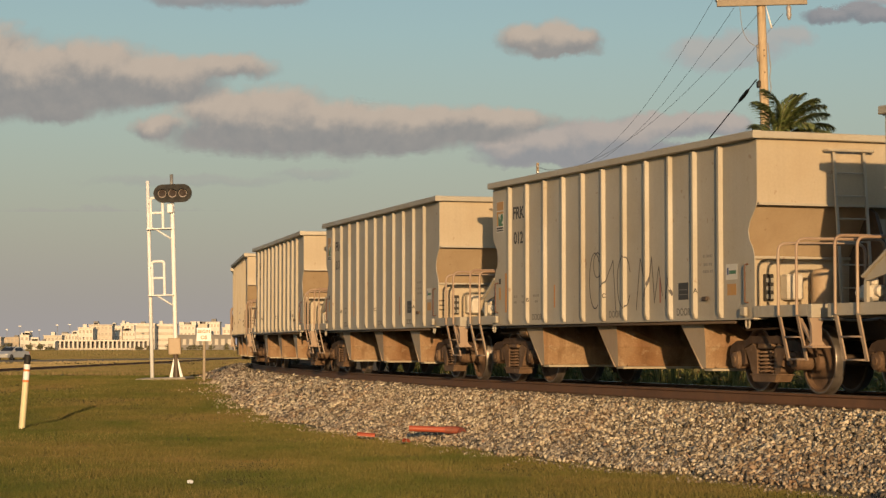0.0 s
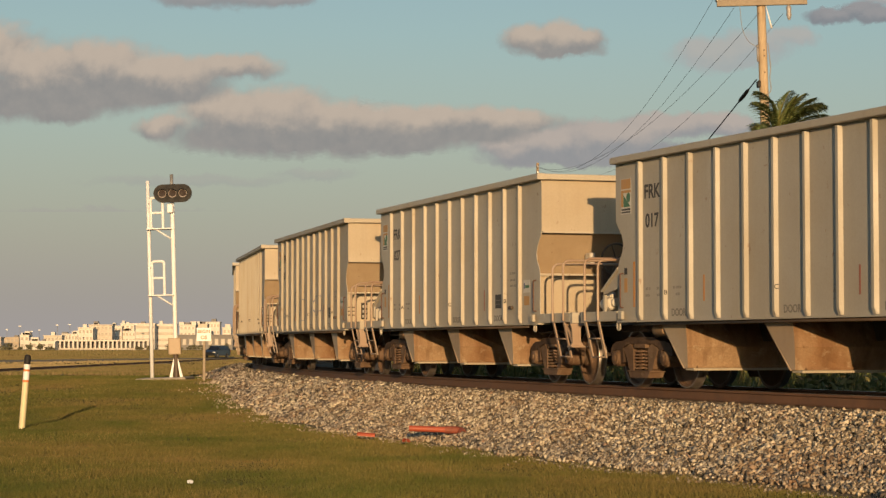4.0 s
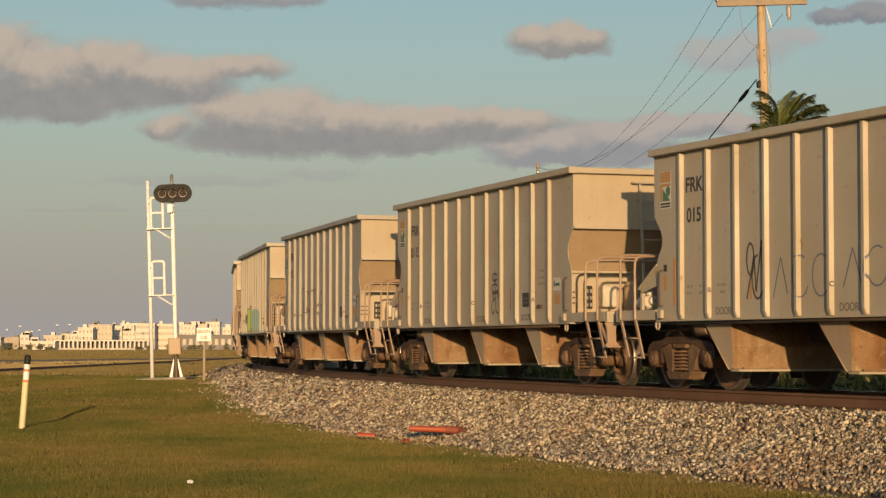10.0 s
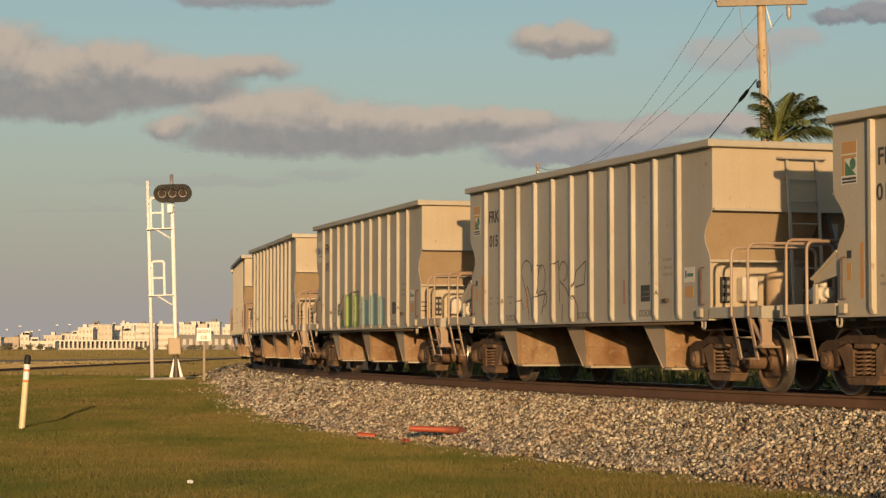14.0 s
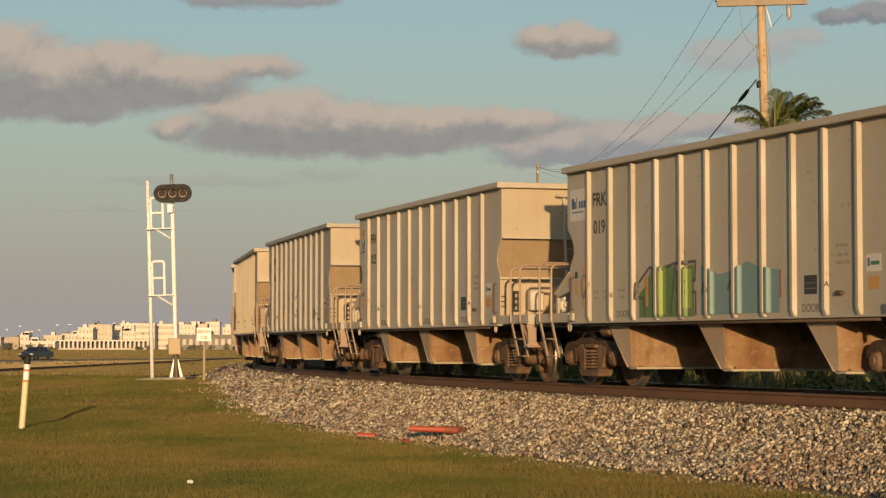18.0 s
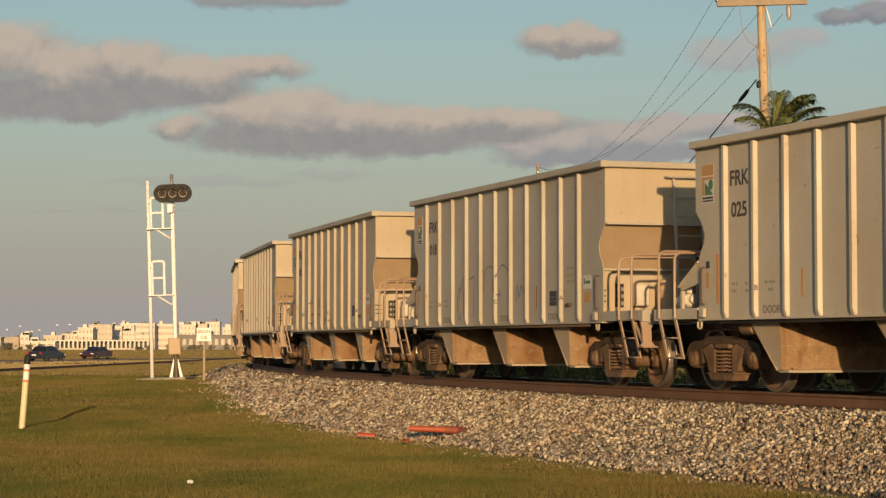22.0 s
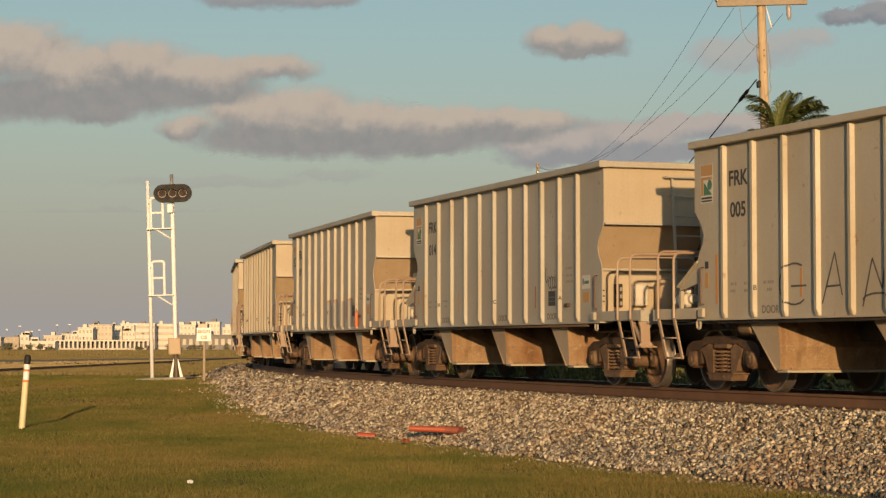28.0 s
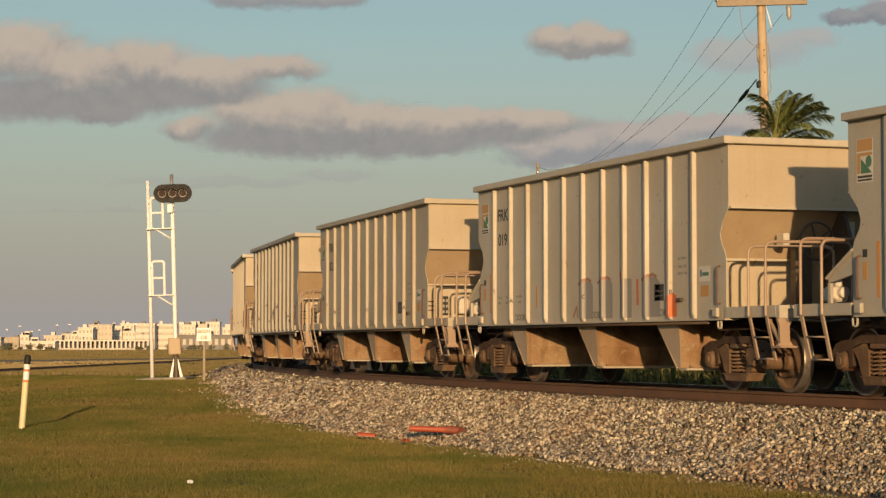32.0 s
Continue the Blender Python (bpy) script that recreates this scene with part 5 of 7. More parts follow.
def build_house(px0, px1, top, mat, rows=2, cols=5, depth=7, dist=D_SKY, base=0.0, label="pale flat-roofed terminal building", parapet=True, band=False):
    k = dist / 3682
    x0, x1 = (px0 - 784) * k, (px1 - 784) * k
    h = 1.656 + (612.1 - top - 2.5) * k - base
    b = hold("building", label, "building", "buildings on the skyline")
    b.matrix_basis = pose((x0 + x1) / 2, dist, base)
    w = (x1 - x0) / 2
    bm = bmesh.new()
    box(bm, -w, w, 0, depth, -1.0, h)
    part("wall", bm, mat, b)
    bm = bmesh.new()
    box(bm, -w - 0.25, w + 0.25, -0.25, depth + 0.25, h + 0.01, h + 0.45)
    part("roof", bm, M["roof_grey"] if not parapet else mat, b)
    rng = random.Random(int(px0 * 7 + top))
    for i in range(rng.choice((1, 2, 3))):
        c, hw = rng.uniform(-w * 0.8, w * 0.8), rng.uniform(0.5, 1.8)
        bm = bmesh.new()
        box(bm, c - hw, c + hw, 1, 4, h + 0.44, h + 0.44 + rng.uniform(0.5, 1.5))
        part("roof_unit", bm, rng.choice((M["facade_white"], M["roof_grey"])), b)
    fl = h / rows
    pane = None
    for r in range(rows):
        if band:
            bm = bmesh.new()
            box(bm, -w * 0.92, w * 0.92, -0.12, 0.1, fl * r + fl * 0.35, fl * r + fl * 0.78)
            part("window_band", bm, M["glass_hazed"], b)
            continue
        for c in range(cols):
            cx = -w + (c + 0.5) * 2 * w / cols
            ww, hh = min(2 * w / cols * 0.55, 3.0) / 2, fl * 0.42 / 2
            if pane is None:
                bm = bmesh.new()
                box(bm, -ww, ww, -0.1, 0.1, -hh, hh)
                ob = part("window", bm, M["glass_hazed"], b)
                pane = ob.data
            else:
                ob = new("window", pane)
                ob.parent = b
            ob.matrix_basis = pose(cx, 0, fl * r + fl * 0.55)
    return b


# the big complex, stepped
for a in ((139, 165, 579, "facade_white", 3, 4), (158, 199, 574, "facade", 4, 6), (196, 216, 576, "facade_white", 3, 3), (205, 240, 585, "facade_white", 3, 6), (214, 238, 572, "facade_white", 4, 3),
          (345, 367, 573, "facade", 3, 3), (367, 389, 569, "facade_white", 4, 4), (318, 346, 574, "facade_white", 4, 4), (394, 409, 579, "facade_white", 3, 2), (110, 138, 590, "facade_white", 2, 5),
          (78, 110, 593, "facade", 2, 5), (36, 52, 592, "facade_white", 2, 2), (4, 34, 596, "facade_tan", 2, 4), (-60, 2, 596, "facade", 2, 6), (-140, -66, 598, "facade_white", 2, 8)):
    build_house(a[0], a[1], a[2], M[a[3]], a[4], a[5], dist=D_SKY + (a[0] * 7 % 60))
build_house(240, 274, 572, M["facade_white"], 4, 5, label="white terminal building with dark window bands", band=True)
build_house(270, 312, 573, M["facade_white"], 4, 5, label="white terminal building with dark window bands", band=True, dist=D_SKY + 14)
build_house(310, 412, 592, M["roof_grey"], 1, 9, label="long low hangar with a dark roof", dist=D_SKY - 60, parapet=False)
build_house(52, 98, 603, M["facade_white"], 1, 3, label="low white shed with a wide front", dist=D_SKY - 90)


def build_arcade():
    dist = D_SKY - 80
    k = dist / 3682
    b = hold("arcade_building", "long low white building with an open colonnade", "building")
    b.matrix_basis = pose((182 - 784) * k, dist, 0)
    w = 84 * k
    bm = bmesh.new()
    box(bm, -w, w, -2, 12, 3.35, 3.9)
    part("roof", bm, M["facade_white"], b)
    bm = bmesh.new()
    box(bm, -w, w, 3, 3.4, -0.5, 3.34)
    part("back_wall", bm, M["roof_grey"], b)
    bm = bmesh.new()
    box(bm, -w, w, -2.2, -1.9, -0.3, 0.7)
    part("parapet", bm, M["facade"], b)
    bm = bmesh.new()
    box(bm, -0.34, 0.34, -0.34, 0.34, 0, 2.64)
    first = part("column", bm, M["facade_white"], b)
    n = 22
    for i in range(n):
        ob = first if i == 0 else new("column", first.data)
        ob.parent = b
        ob.matrix_basis = pose(-w + 0.6 + i * (2 * w - 1.2) / (n - 1), -1.4, 0.705)


build_arcade()


def build_light_masts():
    proto = None
    for px, top in ((36, 577), (102, 575), (124, 574), (13, 583), (70, 584), (240, 566), (57, 586)):
        d = D_SKY - 30
        k = d / 3682
        if proto is None:
            proto = hold("light_mast", "tall thin lamp mast with a white lamp head", "lamp post", "lamp masts by the terminal")
            bm = bmesh.new()
            tube(bm, [(0, 0, 0), (0, 0, 10.4)], [0.16, 0.09], 6)
            part("mast", bm, M["galv"], proto)
            bm = bmesh.new()
            box(bm, -0.55, 0.55, -0.25, 0.25, 10.4, 10.75, 0.05)
            part("lamp_head", bm, M["white"], proto)
            ob = proto
        else:
            ob = copy_thing(proto, Matrix.Identity(4))
        h = 1.656 + (612.1 - top) * k
        ob.matrix_basis = pose((px - 784) * k, d, min(0.0, h - 10.75))


build_light_masts()


def build_far_trees():
    rng = random.Random(3)
    vs, fs = [], []
    for i in range(26):
        px = rng.choice((rng.uniform(-40, 135), rng.uniform(125, 300), rng.uniform(300, 412)))
        d = D_SKY - rng.uniform(95, 140)
        k = d / 3682
        x, r, h = (px - 784) * k, rng.uniform(0.6, 1.6), rng.uniform(0.8, 2.4)
        for j in range(50):
            p = Vector((x + rng.gauss(0, r * 0.5), d + rng.gauss(0, r * 0.5), abs(rng.gauss(h * 0.5, h * 0.28))))
            u = Vector((rng.uniform(-1, 1), rng.uniform(-1, 1), rng.uniform(-1, 1))).normalized() * 0.55
            v = u.cross(Vector((rng.uniform(-1, 1), 1, rng.uniform(-1, 1)))).normalized() * 0.4
            b = len(vs)
            vs += [p - u, p + v, p + u, p - v]
            fs.append((b, b + 1, b + 2, b + 3))
    ob = raw("far_bushes", vs, fs, M["hedge"])
    tagged(ob, "scattered dark bushes before the terminal", "bushes", kind="stuff")


build_far_trees()


def build_fence():
    f = hold("fence", "pale chain-link fence along the far field", "fence")
    bm = bmesh.new()
    tube(bm, [(0, 0, -0.2), (0, 0, 2.0)], 0.045, 5)
    first = part("post", bm, M["galv"], f)
    n = 48
    for i in range(n):
        ob = first if i == 0 else new("post", first.data)
        ob.parent = f
        ob.matrix_basis = pose(-175 + i * 3.6, 638, 0)
    for z in (0.5, 1.2, 1.95):
        bm = bmesh.new()
        tube(bm, [(-175, 638, z), (-175 + 47 * 3.6, 638, z)], 0.025, 5)
        part("rail", bm, M["galv"], f)


build_fence()


# ---- vehicles on the road ----
def car_glass(name="vehicle_glass"):
    k = Nodes(name)
    return k.done((0.02, 0.022, 0.025), 0.06, 0.0, spec=0.6)


M["v_glass"] = car_glass()
M["tyre"] = plain("tyre_rubber", (0.02, 0.02, 0.02), 0.85, 0, 0.2)
M["red_lamp"] = plain("tail_lamp", (0.45, 0.02, 0.02), 0.25, 0, 0.1)
M["head_lamp"] = plain("head_lamp", (0.8, 0.78, 0.72), 0.15, 0, 0.1)
for _n, _c in (("silver", (0.42, 0.43, 0.44)), ("ink", (0.015, 0.017, 0.02)), ("pearl", (0.68, 0.66, 0.60)), ("black", (0.02, 0.021, 0.024)), ("maroon", (0.045, 0.010, 0.013)), ("navy", (0.018, 0.022, 0.034))):
    _k = Nodes("lacquer_" + _n)
    _k.bsdf.inputs["Coat Weight"].default_value = 0.6
    M["lacquer_" + _n] = _k.done(_k.mix(_k.grey(_k.noise(3), 0.4, 0.7, 0, 0.15), _c, tuple(v * 0.7 for v in _c)), 0.35)


def build_vehicle(paint, label, category, tall):
    """Faces +x. tall: height of the roof."""
    v = hold("suv" if tall > 1.6 else "car", label, category, "vehicles on the road")
    L = 2.3
    hood = 0.62 * tall
    low = 0.30
    prof = [(-L, low), (-L, hood * 0.96), (-L + 0.10, hood + 0.03)] + \
           ([(-L + 0.22, tall - 0.12), (-L + 0.5, tall - 0.01)] if tall > 1.6 else [(-L + 0.75, hood + 0.08), (-1.05, tall - 0.06), (-0.75, tall)]) + \
           [(0.15, tall), (0.45, tall - 0.05), (1.12, hood + 0.08), (2.0, hood - 0.10), (L - 0.02, hood - 0.26), (L, low + 0.14), (L - 0.08, low)]
    bm = bmesh.new()
    prism(bm, prof, "y", -0.88, 0.88)
    for vt in bm.verts:
        if vt.co.z > hood + 0.05:
            vt.co.y *= 1 - 0.24 * (vt.co.z - hood) / (tall - hood)
    bmesh.ops.bevel(bm, geom=bm.edges[:], offset=0.045, segments=2, affect="EDGES")
    for f in bm.faces:
        f.smooth = True
    part("body", bm, paint, v)
    def pane(name, pts):
        bm = bmesh.new()
        prism(bm, pts[0], "y", pts[1], pts[2])
        return part(name, bm, M["v_glass"], v)
    up = tall - 0.1
    back = -L + 0.45 if tall > 1.6 else -1.12
    for s in (1, -1):
        bm = bmesh.new()
        quad = [(back + 0.1, hood + 0.08), (0.85, hood + 0.08), (0.30, up), (back + 0.25, up)]
        rows = []
        for x, z in quad:
            y = 0.88 * (1 - 0.24 * max(0, z - hood) / (tall - hood)) + 0.006
            rows.append(((x, s * y, z), (x, s * (y - 0.03), z)))
        a = [bm.verts.new(p) for p, _ in rows]
        b = [bm.verts.new(q) for _, q in rows]
        fs = [bm.faces.new(a), bm.faces.new(b[::-1])] + [bm.faces.new((a[i], b[i], b[(i + 1) % 4], a[(i + 1) % 4])) for i in range(4)]
        bmesh.ops.recalc_face_normals(bm, faces=fs)
        part("side_window", bm, M["v_glass"], v)
        bm = bmesh.new()
        box(bm, 0.72, 0.9, *sorted((s * 0.86, s * 1.02)), hood + 0.02, hood + 0.17, 0.03)
        part("mirror", bm, paint, v)
        bm = bmesh.new()
        box(bm, L - 0.30, L - 0.03, *sorted((s * 0.55, s * 0.895)), hood - 0.36, hood - 0.20, 0.03)
        part("headlight", bm, M["head_lamp"], v)
        bm = bmesh.new()
        box(bm, -L - 0.012, -L + 0.12, *sorted((s * 0.62, s * 0.892)), hood - 0.22, hood + 0.0, 0.03)
        part("tail_light", bm, M["red_lamp"], v)
        for x in (-1.38, 1.38):
            bm = bmesh.new()
            lathe(bm, [(0.20, s * 0.66), (0.33, s * 0.68), (0.34, s * 0.80), (0.33, s * 0.90), (0.22, s * 0.905)], "y", 24, (x, 0, 0.34))
            wh = part("tyre", bm, M["tyre"], v)
            bm = bmesh.new()
            lathe(bm, [(0.22, s * 0.88), (0.21, s * 0.908), (0.06, s * 0.895), (0.05, s * 0.915)], "y", 20, (x, 0, 0.34))
            part("rim", bm, M["galv"], wh)
    slope = [(1.10, hood + 0.10), (0.47, tall - 0.08), (0.50, tall - 0.06), (1.135, hood + 0.115)]
    pane("windscreen", (slope, -0.70, 0.70))
    if tall > 1.6:
        rear = [(-L + 0.09, hood + 0.10), (-L + 0.22, tall - 0.2), (-L + 0.19, tall - 0.2), (-L + 0.06, hood + 0.10)]
    else:
        rear = [(-L + 0.74, hood + 0.10), (-1.08, tall - 0.09), (-1.11, tall - 0.07), (-L + 0.70, hood + 0.11)]
    pane("rear_window", (rear, -0.66, 0.66))
    bm = bmesh.new()
    box(bm, -L - 0.02, -L + 0.01, -0.26, 0.26, hood - 0.36, hood - 0.24, 0.005)
    part("number_plate", bm, M["white"], v)
    return v


VEHICLES = [
    (build_vehicle(M["lacquer_silver"], "silver hatchback driving on the far road", "car", 1.5), "far", [(-0.0, 22), (0.5, -48)]),
    (build_vehicle(M["lacquer_ink"], "dark pickup-like car driving on the far road", "car", 1.62), "far", [(3.5, 440), (5.5, 199), (6.0, 133), (6.5, 60), (7.0, -12)]),
    (build_vehicle(M["lacquer_pearl"], "white sport utility car on the far road", "car", 1.65), "far", [(6.5, 386), (7.0, 320), (7.5, 245), (8.0, 173), (8.5, 91), (9.0, 13)]),
    (build_vehicle(M["lacquer_black"], "black saloon car driving on the far road", "car", 1.5), "far", [(16.5, 287), (17.0, 215), (17.5, 143), (18.0, 65), (18.5, -10)]),
    (build_vehicle(M["lacquer_maroon"], "dark red saloon car on the far road", "car", 1.5), "far", [(20.0, 415), (20.5, 358), (21.0, 300), (21.5, 237), (22.0, 171), (22.5, 100), (23.0, 28)]),
    (build_vehicle(M["lacquer_navy"], "dark blue rounded hatchback driving away", "car", 1.58), "near", [(21.5, 18), (22.0, 83), (22.5, 152), (23.0, 215), (23.5, 278), (24.0, 337), (24.5, 390)]),
]


def lane_distance(px, lane):
    """Where along its lane a vehicle stands when seen in the direction px."""
    p, t = (LANE_FAR if lane == "far" else LANE_NEAR), (px - 784) / 3682
    return (t * p.y - p.x) / (ROAD_DIR.x - t * ROAD_DIR.y)


def vehicle_rows(lane, seen):
    p = LANE_FAR if lane == "far" else LANE_NEAR
    turn = math.degrees(math.atan2(ROAD_DIR.y, ROAD_DIR.x)) + (180 if lane == "far" else 0)
    pts = [(t, lane_distance(px, lane)) for t, px in seen]
    (ta, da), (tb, db) = pts[0], pts[-1]
    v = (db - da) / (tb - ta)
    cap = lambda d: max(-260.0, min(440.0, d))
    rows = []
    if ta > 0.2:
        d0 = cap(da - v * ta)
        rows = [(0.0, d0), (max(0.1, ta - abs(da - d0) / abs(v)), d0)] if abs(da - v * ta - d0) > 1 else [(0.0, d0)]
    rows += pts
    d1 = cap(db + v * (32 - tb))
    t1 = tb + abs(d1 - db) / abs(v)
    if t1 < 31.8:
        rows.append((t1, d1))
    rows.append((32.0, d1))
    return [(t, pose(p.x + ROAD_DIR.x * d, p.y + ROAD_DIR.y * d, 0.036, 0, 0, turn)) for t, d in rows]


# ---- lettering, badges and paint on each car ----
BARE = {o for car in CARS.values() for o in car.children}


def side_y(u):
    """How far out the camera-side skin stands at u, stakes included."""
    i = round((4.02 - u) / 0.804)
    if 0 <= i <= 10:
        d = u - (4.02 - 0.804 * i)
        if -0.03 <= d <= 0.03:
            return 1.513 + STAKE_D
        if -0.058 < d < -0.03:
            return 1.513 + STAKE_D * (0.058 + d) / 0.028
    return 1.512


def ribbon(bm, pts, width, lift=0.004):
    """A painted stroke on the skin of the car, following panels and stakes."""
    fine = []
    for (u0, z0), (u1, z1) in zip(pts, pts[1:]):
        n = max(1, int(math.hypot(u1 - u0, z1 - z0) / 0.02))
        fine += [(u0 + (u1 - u0) * i / n, z0 + (z1 - z0) * i / n) for i in range(n)]
    fine.append(pts[-1])
    prev = None
    for i, (u, z) in enumerate(fine):
        a, b = fine[max(0, i - 1)], fine[min(len(fine) - 1, i + 1)]
        du, dz = b[0] - a[0], b[1] - a[1]
        ln = math.hypot(du, dz) or 1
        nu, nz = -dz / ln * width / 2, du / ln * width / 2
        cur = [bm.verts.new((u + nu, side_y(u + nu) + lift, z + nz)), bm.verts.new((u - nu, side_y(u - nu) + lift, z - nz))]
        if prev:
            bm.faces.new((prev[0], prev[1], cur[1], cur[0]))
        prev = cur


def patch(bm, u0, u1, lo, hi, lift=0.003):
    """A filled painted area between two curves lo(u) and hi(u)."""
    n = max(2, int(abs(u1 - u0) / 0.02))
    prev = None
    for i in range(n + 1):
        u = u0 + (u1 - u0) * i / n
        cur = [bm.verts.new((u, side_y(u) + lift, lo(u))), bm.verts.new((u, side_y(u) + lift, hi(u)))]
        if prev:
            bm.faces.new((prev[0], cur[0], cur[1], prev[1]))
        prev = cur


def spray(name, colour):
    k = Nodes(name)
    f = k.noise(9, 5)
    c = k.mix(k.grey(f, 0.35, 0.72, 0, 0.55), colour, tuple(0.55 * v + 0.14 for v in colour))
    return k.done(c, 0.6)


M["badge_orange"] = spray("badge_orange", (0.50, 0.27, 0.08))
M["badge_green"] = spray("badge_green", (0.05, 0.17, 0.09))
M["badge_white"] = spray("badge_white", (0.62, 0.60, 0.54))
M["badge_blue"] = spray("badge_blue", (0.06, 0.09, 0.22))
M["faded"] = spray("faded_letters", (0.17, 0.155, 0.13))
M["faint"] = spray("faint_letters", (0.25, 0.23, 0.195))
M["reflector"] = spray("reflector_strip", (0.55, 0.25, 0.06))
M["reflector_red"] = spray("reflector_red", (0.30, 0.09, 0.05))
M["spray_black"] = spray("spray_black", (0.06, 0.055, 0.055))
M["spray_blue"] = spray("spray_blue", (0.10, 0.13, 0.20))
M["spray_green"] = spray("spray_green", (0.10, 0.185, 0.05))
M["spray_lime"] = spray("spray_lime", (0.24, 0.34, 0.07))
M["spray_cyan"] = spray("spray_cyan", (0.16, 0.27, 0.27))
M["spray_rust"] = spray("spray_rust", (0.33, 0.17, 0.11))
M["spray_grey"] = spray("spray_grey", (0.27, 0.255, 0.235))
M["spray_orange"] = spray("spray_orange", (0.55, 0.14, 0.04))


def plate(name, car, mat, u0, u1, z0, z1, y=1.5145, label=""):
    bm = bmesh.new()
    box(bm, min(u0, u1), max(u0, u1), 1.5122, y, z0, z1)
    return part(name, bm, mat, car, label)


def badge(car):
    """Company panel: orange field, white square with green wedge and disc, dark caption bars."""
    b = plate("company_badge", car, M["badge_white"], 4.71, 4.36, 2.70, 3.25, 1.5140, "orange and green company badge")
    def bit(mat, pts, y):
        bm = bmesh.new()
        prism(bm, pts, "y", 1.5142, y)
        part("badge_shape", bm, mat, b)
    bit(M["badge_orange"], [(4.70, 3.245), (4.37, 3.245), (4.37, 3.09), (4.70, 3.09)], 1.5155)
    bit(M["badge_orange"], [(4.70, 3.07), (4.37, 3.07), (4.37, 3.03), (4.63, 3.03), (4.63, 2.81), (4.70, 2.81)], 1.5155)
    bit(M["badge_green"], [(4.62, 3.0), (4.62, 2.81), (4.38, 2.81)], 1.5155)
    bit(M["badge_green"], [(4.45 + 0.065 * math.cos(i * math.pi / 8), 2.955 + 0.075 * math.sin(i * math.pi / 8)) for i in range(16)], 1.5160)
    bit(M["letter"], [(4.69, 2.785), (4.38, 2.785), (4.38, 2.755), (4.69, 2.755)], 1.5155)
    bit(M["letter"], [(4.69, 2.74), (4.38, 2.74), (4.38, 2.715), (4.69, 2.715)], 1.5155)


def blue_badge(car):
    """Another owner's panel: white with thick blue letter-like bars."""
    b = plate("company_badge", car, M["badge_white"], 4.78, 4.18, 2.70, 3.22, 1.5140, "white company panel with blue shapes")
    for i, (w, h) in enumerate(((0.10, 0.17), (0.07, 0.12), (0.03, 0.18), (0.07, 0.12), (0.07, 0.12), (0.07, 0.12))):
        u = 4.72 - i * 0.093
        bm = bmesh.new()
        box(bm, u - w, u, 1.5142, 1.5155, 2.90, 2.90 + h)
        part("badge_shape", bm, M["badge_blue"], b)
    bm = bmesh.new()
    box(bm, 4.26, 4.70, 1.5142, 1.5155, 2.83, 2.85)
    part("badge_shape", bm, M["badge_blue"], b)


TEXT = {}


def lettering(name, text, size, mat, car, u, z, y=1.513, turn=0.0):
    """Text is shared between cars where it is the same; turn leans it onto a stake's flank."""
    c, w = math.cos(turn), math.sin(turn)
    m = Matrix(((-c, 0, -w, u), (-w, 0, c, y), (0, 1, 0, z), (0, 0, 0, 1)))
    if (text, size, mat.name) in TEXT:
        ob = new(name, TEXT[text, size, mat.name])
        ob.parent = car
        ob.matrix_basis = m
        return ob
    ob = words(name, text, size, mat, car, m, 0.0015)
    TEXT[text, size, mat.name] = ob.data
    return ob


SHARED = {}


def shared(key, make, car):
    """Build a set of parts once and share its meshes between cars."""
    if key not in SHARED:
        before = set(car.children_recursive)
        make(car)
        SHARED[key] = [o for o in car.children_recursive if o not in before]
        return
    made = {}
    for o in SHARED[key]:
        c = o.copy()
        scene.collection.objects.link(c)
        made[o] = c
        c.parent = made.get(o.parent, car)


